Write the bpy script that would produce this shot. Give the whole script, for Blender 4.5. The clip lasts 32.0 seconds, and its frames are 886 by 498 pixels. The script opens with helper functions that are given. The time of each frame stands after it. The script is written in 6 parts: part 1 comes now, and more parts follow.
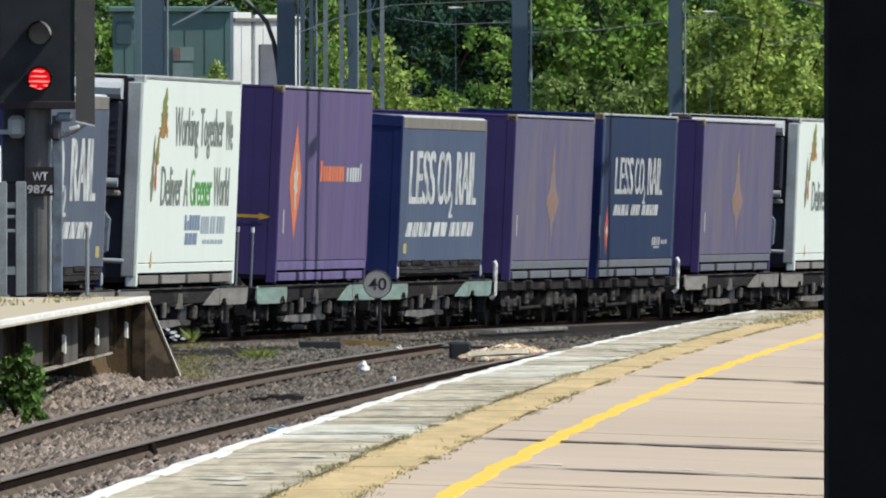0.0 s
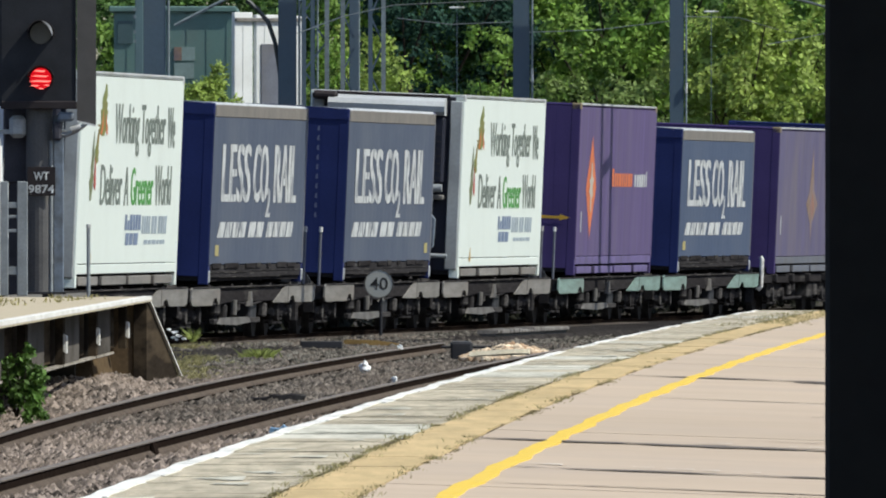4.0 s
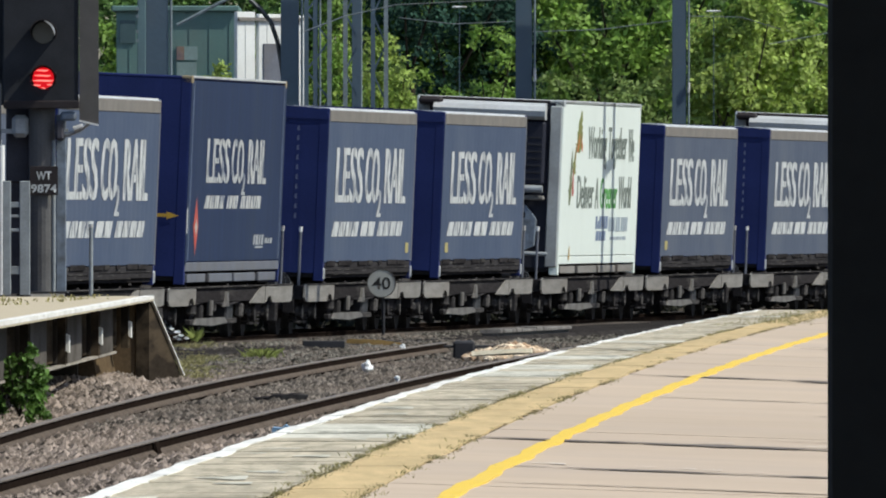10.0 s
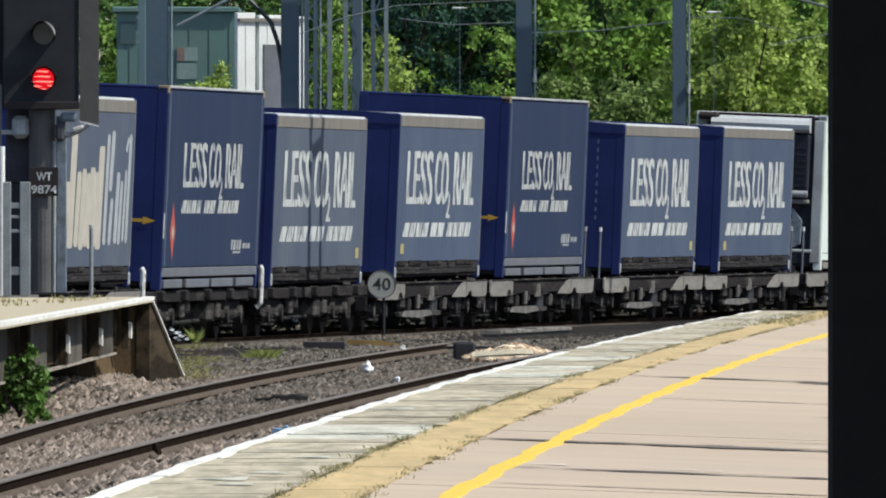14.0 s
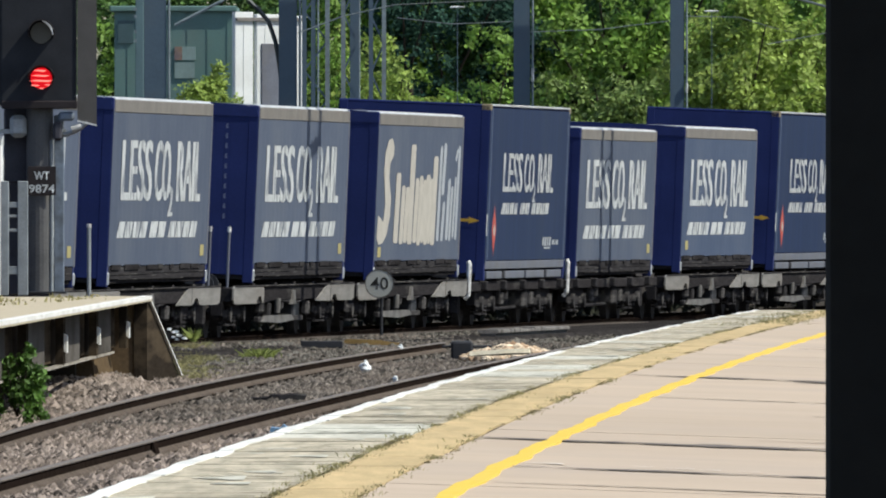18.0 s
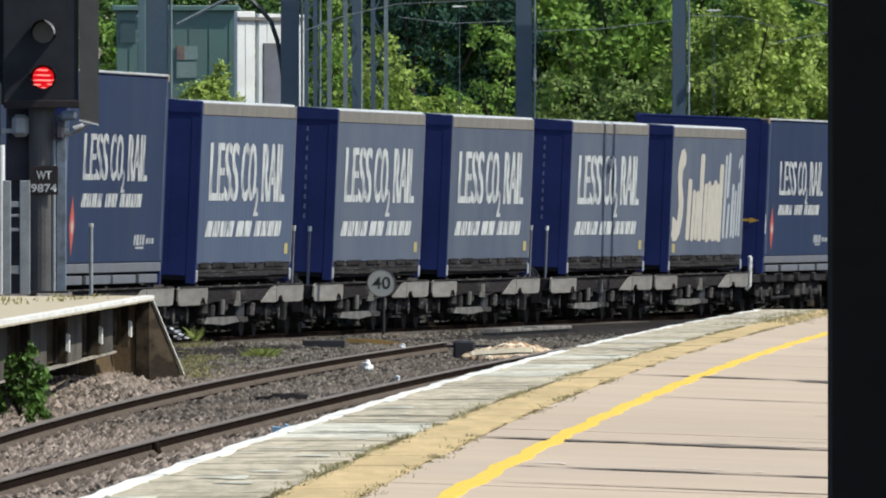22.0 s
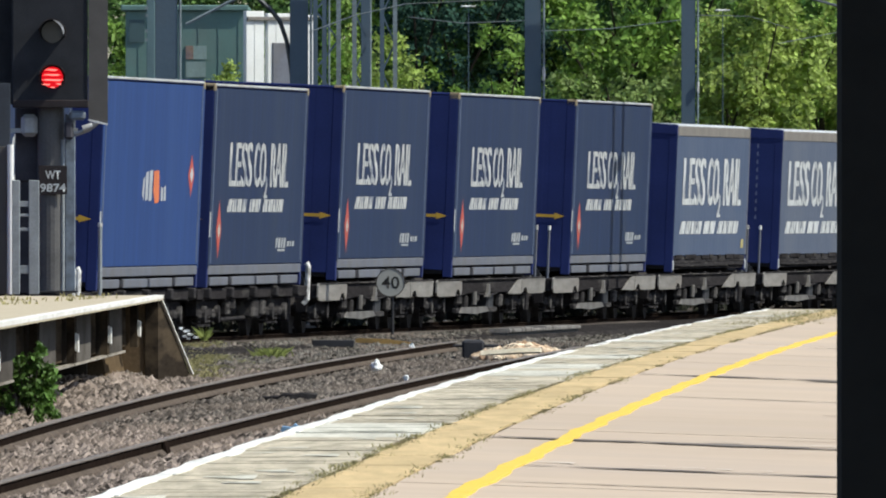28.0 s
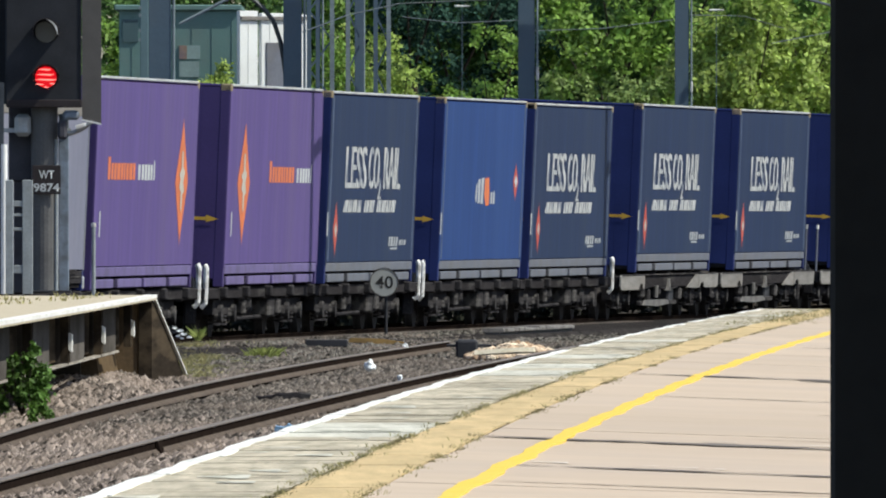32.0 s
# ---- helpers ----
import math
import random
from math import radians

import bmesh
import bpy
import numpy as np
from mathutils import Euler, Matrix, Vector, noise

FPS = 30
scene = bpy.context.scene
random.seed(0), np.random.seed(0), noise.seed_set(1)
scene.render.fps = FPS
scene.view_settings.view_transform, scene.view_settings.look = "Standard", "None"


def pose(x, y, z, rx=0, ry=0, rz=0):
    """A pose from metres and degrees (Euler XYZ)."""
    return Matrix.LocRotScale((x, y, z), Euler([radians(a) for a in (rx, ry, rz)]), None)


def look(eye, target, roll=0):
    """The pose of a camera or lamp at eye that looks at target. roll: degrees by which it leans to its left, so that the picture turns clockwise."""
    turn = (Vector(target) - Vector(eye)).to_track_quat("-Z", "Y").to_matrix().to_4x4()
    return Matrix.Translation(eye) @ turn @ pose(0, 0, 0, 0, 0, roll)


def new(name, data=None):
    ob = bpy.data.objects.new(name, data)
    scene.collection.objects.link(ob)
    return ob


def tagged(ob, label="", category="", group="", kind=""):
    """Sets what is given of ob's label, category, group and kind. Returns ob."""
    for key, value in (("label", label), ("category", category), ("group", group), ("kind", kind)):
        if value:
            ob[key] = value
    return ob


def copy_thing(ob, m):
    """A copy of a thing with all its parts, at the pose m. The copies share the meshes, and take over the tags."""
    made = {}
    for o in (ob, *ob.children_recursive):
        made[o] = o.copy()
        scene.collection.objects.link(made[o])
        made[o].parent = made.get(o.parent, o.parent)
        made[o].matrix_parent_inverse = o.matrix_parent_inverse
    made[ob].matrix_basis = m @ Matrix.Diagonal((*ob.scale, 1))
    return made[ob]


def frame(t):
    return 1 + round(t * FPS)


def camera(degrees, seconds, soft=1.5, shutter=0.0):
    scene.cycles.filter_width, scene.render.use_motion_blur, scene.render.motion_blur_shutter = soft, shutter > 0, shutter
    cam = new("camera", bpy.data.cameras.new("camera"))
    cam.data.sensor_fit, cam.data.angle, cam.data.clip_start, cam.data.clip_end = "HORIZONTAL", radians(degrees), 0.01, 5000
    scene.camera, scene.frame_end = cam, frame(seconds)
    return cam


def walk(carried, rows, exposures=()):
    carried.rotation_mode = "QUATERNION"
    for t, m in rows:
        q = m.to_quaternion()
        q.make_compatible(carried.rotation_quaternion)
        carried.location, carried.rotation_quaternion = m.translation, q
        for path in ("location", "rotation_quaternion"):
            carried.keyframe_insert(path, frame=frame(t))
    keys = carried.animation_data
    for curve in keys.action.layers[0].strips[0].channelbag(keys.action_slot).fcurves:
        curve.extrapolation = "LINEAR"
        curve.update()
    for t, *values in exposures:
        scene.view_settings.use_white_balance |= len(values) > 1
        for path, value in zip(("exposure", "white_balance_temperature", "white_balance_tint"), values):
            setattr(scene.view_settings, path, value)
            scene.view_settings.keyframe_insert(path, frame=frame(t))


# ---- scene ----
import itertools

# ---------------------------------------------------------------- camera
FOCAL = 37508.0          # focal length in picture widths/1568
EYE_Z = 1.92             # above the rails; about 1 m above the platform
LEVEL = 64.8             # how far the horizon lies above the picture's middle

# seconds, sway to the right, sway down (same unit as FOCAL)
SWAY = [
    (0, -5.7, -0.2), (0.5, -6.3, -1.4), (1, -7.0, -3.0), (1.5, -22.0, 2.0), (2, -30.9, -4.9), (2.5, -22.3, -4.5),
    (3, -12.0, -1.5), (3.5, -3.4, 0.1), (5.5, -3.5, -3.9), (6, -3.7, -3.3), (6.5, -0.8, -1.5), (7, -5.7, -2.8),
    (7.5, -1.8, -1.7), (8, -4.9, -1.7), (8.5, -1.7, -0.3), (9, 0.6, -0.1), (9.5, 1.4, -0.2), (10, 1.1, -1.4),
    (10.5, 2.5, -1.0), (11, -5.0, -0.2), (11.5, -4.3, -0.9), (12, -0.0, -1.5), (12.5, 2.8, 0.1), (13, -0.1, 0.0),
    (13.5, 1.6, 0.1), (14, 1.5, 0.2), (14.5, -0.2, 0.3), (16.5, 1.6, 0.1), (17, -0.2, -0.2), (17.5, -1.8, 0.8),
    (18, -2.5, -1.2), (18.5, 2.0, 1.3), (19, 3.0, 0.7), (19.5, 2.1, 0.1), (20, 2.8, -0.2), (20.5, 1.5, -1.5),
    (21, -1.5, -0.8), (21.5, 2.7, -0.7), (22, 1.2, -2.2), (22.5, 0.8, -1.6), (23, 3.7, -1.3), (23.5, 3.2, -0.8),
    (24, 4.8, -0.6), (24.5, 5.8, -0.4), (25, -0.4, 0.4), (25.5, -3.1, -0.1), (27.5, 13.9, -1.6), (28, 17.2, -2.7),
    (28.5, 18.0, -0.3), (29, 18.6, -1.0), (29.5, 19.5, -1.0), (30, 6.2, -0.4), (30.5, -2.8, 0.4), (31, 1.2, -1.4),
    (31.5, 5.7, -2.8), (32, 5.8, -3.2),
]
cam = camera(2 * math.degrees(math.atan(784 / FOCAL)), 32.0, soft=2.0)
walk(cam, [(t, pose(0, 0, EYE_Z, 90 - math.degrees((LEVEL - b) / FOCAL), 0, math.degrees(a / FOCAL)))
           for t, a, b in SWAY], exposures=((0.0, 0.03), (3.0, 0.01), (6.0, -0.08), (9.0, -0.06), (13.0, 0.02), (20.0, 0.05), (25.0, 0.08), (28.0, 0.13), (32.0, 0.14)))

# ---------------------------------------------------------------- light
world = bpy.data.worlds.new("world")
scene.world = world
world.use_nodes = True
SUN_EL, SUN_AZ = radians(50), radians(107)      # azimuth: from straight ahead towards the right
_n = world.node_tree.nodes
_sky = _n.new("ShaderNodeTexSky")
_sky.sky_type = "NISHITA"
_sky.sun_disc = False
_sky.sun_elevation = SUN_EL
_sky.sun_rotation = SUN_AZ
_n["Background"].inputs[1].default_value = 0.132
world.node_tree.links.new(_sky.outputs[0], _n["Background"].inputs[0])
sun_data = bpy.data.lights.new("sun", "SUN")
sun_data.energy, sun_data.angle, sun_data.color = 4.6, radians(0.53), (1.0, 0.98, 0.85)
sun = new("sun", sun_data)
sun.matrix_world = look((0, 0, 60), (-math.sin(SUN_AZ) * math.cos(SUN_EL), -math.cos(SUN_AZ) * math.cos(SUN_EL), 60 - math.sin(SUN_EL)))


# ---------------------------------------------------------------- materials
def material(name, base, rough=0.6, metal=0.0, vary=0.25, scale=6.0, grain=60.0, bump=0.15, spec=0.5,
             island=0.0, obj=0.0, dirt=None, dirt_amount=0.0, dirt_scale=1.5, stretch=(1, 1, 1), emit=None, bump_dist=0.01, transmit=0.0, dirt_from=0.45):
    """Painted, worn or natural surface: a base colour varied at two scales, with fine relief."""
    m = bpy.data.materials.new(name)
    m.use_nodes = True
    nt = m.node_tree
    nodes, link = nt.nodes, nt.links.new
    b = nodes["Principled BSDF"]
    b.inputs["Roughness"].default_value = rough
    b.inputs["Metallic"].default_value = metal
    b.inputs["Specular IOR Level"].default_value = spec
    co = nodes.new("ShaderNodeTexCoord")
    mp = nodes.new("ShaderNodeMapping")
    mp.inputs["Scale"].default_value = stretch
    link(co.outputs["Object"], mp.inputs["Vector"])
    big, fine = nodes.new("ShaderNodeTexNoise"), nodes.new("ShaderNodeTexNoise")
    for n, s, d in ((big, scale, 5), (fine, grain, 3)):
        n.inputs["Scale"].default_value, n.inputs["Detail"].default_value = s, d
        link(mp.outputs[0], n.inputs["Vector"])
    def ramp(src, lo, hi):
        r = nodes.new("ShaderNodeMapRange")
        r.inputs["From Min"].default_value, r.inputs["From Max"].default_value = 0.25, 0.75
        r.inputs["To Min"].default_value, r.inputs["To Max"].default_value = lo, hi
        link(src, r.inputs["Value"])
        return r.outputs[0]
    def times(a, c):
        n = nodes.new("ShaderNodeMath")
        n.operation = "MULTIPLY"
        link(a, n.inputs[0])
        link(c, n.inputs[1])
        return n.outputs[0]
    f = times(ramp(big.outputs["Fac"], 1 - vary, 1 + vary), ramp(fine.outputs["Fac"], 1 - vary * 0.6, 1 + vary * 0.6))
    if island:
        g = nodes.new("ShaderNodeNewGeometry")
        r = nodes.new("ShaderNodeMapRange")
        r.inputs["To Min"].default_value, r.inputs["To Max"].default_value = 1 - island, 1 + island
        link(g.outputs["Random Per Island"], r.inputs["Value"])
        f = times(f, r.outputs[0])
    if obj:
        g = nodes.new("ShaderNodeObjectInfo")
        r = nodes.new("ShaderNodeMapRange")
        r.inputs["To Min"].default_value, r.inputs["To Max"].default_value = 1 - obj, 1 + obj
        link(g.outputs["Random"], r.inputs["Value"])
        f = times(f, r.outputs[0])
    mul = nodes.new("ShaderNodeVectorMath")
    mul.operation = "SCALE"
    mul.inputs[0].default_value = base
    link(f, mul.inputs["Scale"])
    col = mul.outputs[0]
    if dirt:
        dn = nodes.new("ShaderNodeTexNoise")
        dn.inputs["Scale"].default_value, dn.inputs["Detail"].default_value = dirt_scale, 6
        link(mp.outputs[0], dn.inputs["Vector"])
        r = nodes.new("ShaderNodeMapRange")
        r.inputs["From Min"].default_value, r.inputs["From Max"].default_value = dirt_from, dirt_from + 0.25 * (1 if dirt_from < 0.5 else 0.4)
        r.inputs["To Max"].default_value = dirt_amount
        link(dn.outputs["Fac"], r.inputs["Value"])
        mx = nodes.new("ShaderNodeMix")
        mx.data_type = "RGBA"
        link(r.outputs[0], mx.inputs["Factor"])
        link(col, mx.inputs["A"])
        mx.inputs["B"].default_value = (*dirt, 1)
        col = mx.outputs["Result"]
    link(col, b.inputs["Base Color"])
    if bump:
        bp = nodes.new("ShaderNodeBump")
        bp.inputs["Strength"].default_value, bp.inputs["Distance"].default_value = bump, bump_dist
        link(fine.outputs["Fac"], bp.inputs["Height"])
        link(bp.outputs[0], b.inputs["Normal"])
    if emit:
        b.inputs["Emission Color"].default_value = (*emit[:3], 1)
        b.inputs["Emission Strength"].default_value = emit[3]
    if transmit:
        tr = nodes.new("ShaderNodeBsdfTranslucent")
        link(col, tr.inputs["Color"])
        ms = nodes.new("ShaderNodeMixShader")
        ms.inputs[0].default_value = transmit
        link(b.outputs[0], ms.inputs[1])
        link(tr.outputs[0], ms.inputs[2])
        link(ms.outputs[0], nodes["Material Output"].inputs["Surface"])
    return m


M = dict(
    ballast=material("ballast", (0.060, 0.053, 0.047), 0.95, vary=0.5, scale=2.2, grain=26, bump=0.9, bump_dist=0.05, spec=0.2,
                     dirt=(0.10, 0.075, 0.06), dirt_amount=0.6, dirt_scale=0.25),
    stones=material("ballast stones", (0.110, 0.095, 0.083), 0.95, vary=0.4, scale=3, grain=40, bump=0.4, island=0.75, spec=0.2,
                    dirt=(0.155, 0.125, 0.105), dirt_amount=0.8, dirt_scale=0.5, stretch=(1, 0.2, 1)),
    moss_dirt=material("dirt in the paving cracks", (0.20, 0.18, 0.13), 0.95, vary=0.4, scale=9, grain=60, bump=0.3, spec=0.1),
    # shade of the ramp cheek and wall recesses, put into the concrete's colour
    shade_concrete=material("ramp concrete in shade tone", (0.030, 0.024, 0.019), 0.9, vary=0.35, scale=1.5, grain=25, bump=0.35, spec=0.0, stretch=(1, 0.03, 1),
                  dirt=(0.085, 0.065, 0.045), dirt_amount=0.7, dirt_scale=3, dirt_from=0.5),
    mud_stones=material("muddy stones", (0.085, 0.078, 0.069), 0.95, vary=0.4, scale=3, grain=40, bump=0.4, island=0.8, spec=0.0,
                        dirt=(0.17, 0.16, 0.145), dirt_amount=0.7, dirt_scale=1.2, dirt_from=0.5, stretch=(1, 0.1, 1)),
    stones_pale=material("fresh ballast stones", (0.185, 0.153, 0.134), 0.95, vary=0.4, scale=3, grain=40, bump=0.4, island=0.95, spec=0.2,
                         dirt=(0.28, 0.225, 0.19), dirt_amount=0.8, dirt_scale=0.5, stretch=(1, 0.2, 1)),
    bed_dark=material("dark bed ballast", (0.034, 0.031, 0.031), 0.95, vary=0.5, scale=2.2, grain=26, bump=0.9, bump_dist=0.05, spec=0.0),
    rail_side=material("rusty rail", (0.098, 0.077, 0.063), 0.85, vary=0.35, scale=3, grain=50, bump=0.3, spec=0.05),
    rail_top=material("worn rail head", (0.17, 0.142, 0.122), 0.65, metal=0.2, vary=0.25, scale=2, grain=60, bump=0.05),
    sleeper=material("weathered sleeper", (0.10, 0.085, 0.075), 0.95, vary=0.3, scale=4, grain=50, bump=0.5, obj=0.2, spec=0.2),
    coping=material("concrete coping slab", (0.49, 0.43, 0.33), 0.9, vary=0.22, scale=9, grain=45, bump=0.3, obj=0.13, spec=0.2, stretch=(1, 0.07, 1),
                    dirt=(0.27, 0.25, 0.18), dirt_amount=0.65, dirt_scale=11),
    coping_pale=material("pale coping slab", (0.60, 0.58, 0.50), 0.9, vary=0.2, scale=2.5, grain=45, bump=0.3, spec=0.2, stretch=(1, 0.07, 1), dirt=(0.36, 0.35, 0.29), dirt_amount=0.8, dirt_scale=8),
    white_line=material("worn white edge paint", (0.78, 0.77, 0.74), 0.7, vary=0.12, scale=5, grain=50, bump=0.1, dirt=(0.45, 0.43, 0.39), dirt_amount=0.5, dirt_scale=9, stretch=(1, 0.1, 1)),
    tactile=material("buff tactile paving", (0.535, 0.400, 0.215), 0.9, vary=0.12, scale=9, grain=40, bump=0.4, obj=0.06, spec=0.2, stretch=(1, 0.07, 1),
                     dirt=(0.36, 0.28, 0.15), dirt_amount=0.5, dirt_scale=7),
    bay=material("pinkish concrete bay", (0.49, 0.392, 0.305), 0.9, vary=0.06, scale=0.9, grain=5, bump=0.1, obj=0.05, spec=0.2, stretch=(0.5, 0.4, 1),
                 dirt=(0.43, 0.355, 0.30), dirt_amount=0.5, dirt_scale=0.7),
    patch=material("dark joint and shadow strip", (0.17, 0.145, 0.13), 0.9, vary=0.2, scale=1.5, grain=40, bump=0.2, spec=0.2),
    patch_soft=material("faint worn joint", (0.42, 0.34, 0.275), 0.9, vary=0.2, scale=1.5, grain=40, bump=0.2, spec=0.2),
    patch_pale=material("pale repair strip", (0.60, 0.55, 0.50), 0.9, vary=0.15, scale=1.5, grain=40, bump=0.2, spec=0.2),
    yellow=material("yellow platform paint", (0.78, 0.53, 0.05), 0.7, vary=0.12, scale=3, grain=50, bump=0.1, dirt=(0.5, 0.38, 0.15), dirt_amount=0.4, dirt_scale=3),
    concrete=material("weathered concrete", (0.30, 0.27, 0.235), 0.9, vary=0.25, scale=1.6, grain=30, bump=0.35, obj=0.12, spec=0.2,
                      dirt=(0.13, 0.11, 0.09), dirt_amount=0.7, dirt_scale=1.2),
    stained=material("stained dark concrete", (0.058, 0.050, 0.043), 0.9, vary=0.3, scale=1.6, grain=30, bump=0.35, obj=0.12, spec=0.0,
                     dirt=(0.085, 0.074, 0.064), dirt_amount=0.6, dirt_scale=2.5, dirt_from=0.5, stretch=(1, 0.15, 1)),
    panel_grey=material("grimy grey precast panel", (0.10, 0.092, 0.085), 0.9, vary=0.3, scale=1.6, grain=30, bump=0.3, obj=0.15, spec=0.0,
                        dirt=(0.05, 0.042, 0.036), dirt_amount=0.6, dirt_scale=2.0, stretch=(1, 0.2, 1)),
    # the same concrete, browner and lighter for the lit ramp end
    ramp_brown=material("brown ramp concrete in lit tone", (0.115, 0.082, 0.052), 0.9, vary=0.35, scale=1.2, grain=25, bump=0.35, spec=0.0, stretch=(1, 0.1, 1),
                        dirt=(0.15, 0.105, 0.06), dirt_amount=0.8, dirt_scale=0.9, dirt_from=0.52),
    # near-black because the shade under the rail head is in this colour
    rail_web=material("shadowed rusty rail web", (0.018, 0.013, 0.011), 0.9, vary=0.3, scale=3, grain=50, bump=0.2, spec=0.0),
    grime=material("grimy castings", (0.042, 0.040, 0.042), 0.85, vary=0.35, scale=4, grain=30, bump=0.2, spec=0.0, dirt=(0.095, 0.09, 0.088), dirt_amount=0.9, dirt_scale=8, dirt_from=0.53, stretch=(1, 0.12, 1)),
    platform_top=material("sandy platform surface", (0.50, 0.43, 0.32), 0.9, vary=0.15, scale=1.5, grain=40, bump=0.2, spec=0.2,
                          dirt=(0.32, 0.28, 0.2), dirt_amount=0.6),
    # for the unseen roof and walls, pale so they bounce light to the column
    station=material("cream paint of the unseen walls", (0.66, 0.62, 0.54), 0.7, vary=0.08, scale=0.8, grain=20, bump=0.05),
    flange_teal=material("teal-grey lit flange tone", (0.10, 0.165, 0.185), 0.6, vary=0.15, scale=1.5, grain=30, bump=0.1),
    steel_blue=material("blue-grey painted steel", (0.066, 0.104, 0.145), 0.55, vary=0.15, scale=1.5, grain=30, bump=0.1,
                        dirt=(0.07, 0.075, 0.08), dirt_amount=0.4),
    steel_grey=material("galvanised steel", (0.36, 0.38, 0.40), 0.5, metal=0.3, vary=0.2, scale=4, grain=40, bump=0.1),
    steel_dark=material("dark weathered steel", (0.035, 0.036, 0.042), 0.6, spec=0.12, vary=0.25, scale=3, grain=40, bump=0.15),
    black=material("black painted steel", (0.032, 0.027, 0.029), 0.6, spec=0.12, vary=0.15, scale=5, grain=50, bump=0.05),
    column_paint=material("worn black column paint", (0.062, 0.060, 0.062), 0.7, spec=0.1, vary=0.12, scale=6, grain=60, bump=0.05),
    signal_black=material("dull blue-black signal paint", (0.026, 0.028, 0.034), 0.7, spec=0.15, vary=0.2, scale=4, grain=40, bump=0.05),
    junction=material("blue-grey junction box paint", (0.16, 0.20, 0.26), 0.6, vary=0.2, scale=8, grain=40, bump=0.1, dirt=(0.06, 0.06, 0.065), dirt_amount=0.7, dirt_scale=6),
    red_hot=material("bright bars of the lit lens", (0.5, 0.1, 0.08), 0.6, spec=0.1, vary=0.0, bump=0, emit=(1.0, 0.24, 0.20, 1.5)),
    steel_pale=material("weathered pale steel", (0.17, 0.21, 0.23), 0.6, vary=0.3, scale=2, grain=20, bump=0.1),
    post_grey=material("dull dark grey post paint", (0.115, 0.115, 0.12), 0.7, spec=0.15, vary=0.25, scale=3, grain=40, bump=0.1, dirt=(0.10, 0.095, 0.09), dirt_amount=0.5, dirt_scale=3),
    cabinet=material("blue-black cabinet paint", (0.058, 0.058, 0.072), 0.6, spec=0.2, vary=0.2, scale=4, grain=40, bump=0.05),
    ladder_grey=material("dull galvanised ladder", (0.24, 0.265, 0.285), 0.6, metal=0.0, vary=0.25, scale=4, grain=40, bump=0.1),
    clean_white=material("white post paint", (0.8, 0.8, 0.8), 0.5, vary=0.06, scale=6, grain=20, bump=0.05),
    screen_slate=material("slate grey screen paint", (0.05, 0.058, 0.072), 0.8, vary=0.2, scale=3, grain=40, bump=0.1, spec=0.15),
    signal_side=material("grey signal side plate", (0.075, 0.07, 0.068), 0.7, vary=0.15, scale=4, grain=50, bump=0.1),
    lens_dark=material("unlit lens", (0.075, 0.07, 0.062), 0.35, vary=0.1, bump=0),
    red_light=material("lit red lens", (0.35, 0.01, 0.012), 0.6, spec=0.1, vary=0.0, bump=0, emit=(1.0, 0.008, 0.02, 0.62)),
    sign_white=material("reflective white sheeting", (0.33, 0.34, 0.33), 0.6, vary=0.06, scale=4, grain=60, bump=0.02),
    ink=material("black ink", (0.012, 0.012, 0.014), 0.6, vary=0.0, bump=0),
    white_ink=material("white lettering", (0.48, 0.505, 0.52), 0.6, vary=0.2, scale=2, grain=18, bump=0.0, dirt=(0.33, 0.35, 0.38), dirt_amount=0.6, dirt_scale=1.6),
    slogan_ink=material("grimy white slogan lettering", (0.50, 0.52, 0.53), 0.6, vary=0.2, scale=2, grain=14, bump=0.0, dirt=(0.17, 0.185, 0.215), dirt_amount=0.85, dirt_scale=3.6, dirt_from=0.51, stretch=(1, 1, 0.6)),
    worn_ink=material("worn white box lettering", (0.44, 0.45, 0.45), 0.6, vary=0.2, scale=2, grain=14, bump=0.0, dirt=(0.07, 0.09, 0.14), dirt_amount=0.85, dirt_scale=4.5, dirt_from=0.50, stretch=(1, 1, 0.55)),
    cream_ink=material("cream lettering", (0.44, 0.41, 0.365), 0.6, vary=0.15, scale=3, grain=30, bump=0.0),
    pale_ink=material("faint grey lettering", (0.36, 0.385, 0.42), 0.6, vary=0.15, scale=3, grain=30, bump=0.0),
    grey_ink=material("grey-green lettering", (0.15, 0.18, 0.16), 0.6, vary=0.2, scale=3, grain=30, bump=0.0),
    blue_ink=material("slate blue lettering", (0.16, 0.21, 0.32), 0.6, vary=0.2, scale=3, grain=30, bump=0.0),
    green_ink=material("green lettering", (0.08, 0.30, 0.07), 0.6, vary=0.2, scale=3, grain=30, bump=0.0),
    leaf_decal=material("dull green leaf decal", (0.13, 0.15, 0.07), 0.6, vary=0.4, scale=3, grain=12, bump=0.0),
    olive_ink=material("olive green decal", (0.16, 0.20, 0.05), 0.6, vary=0.35, scale=3, grain=12, bump=0.0, dirt=(0.30, 0.16, 0.06), dirt_amount=0.7, dirt_scale=2),
    code_ink=material("faint slate-blue code lettering", (0.085, 0.105, 0.19), 0.6, vary=0.2, scale=3, grain=30, bump=0.0),
    slate_ink=material("slate lettering", (0.30, 0.36, 0.42), 0.6, vary=0.2, scale=3, grain=30, bump=0.0),
    orange_ink=material("orange decal", (0.58, 0.15, 0.05), 0.6, vary=0.15, scale=3, grain=30, bump=0.0),
    red_ink=material("red decal", (0.42, 0.065, 0.045), 0.6, vary=0.2, scale=3, grain=30, bump=0.0),
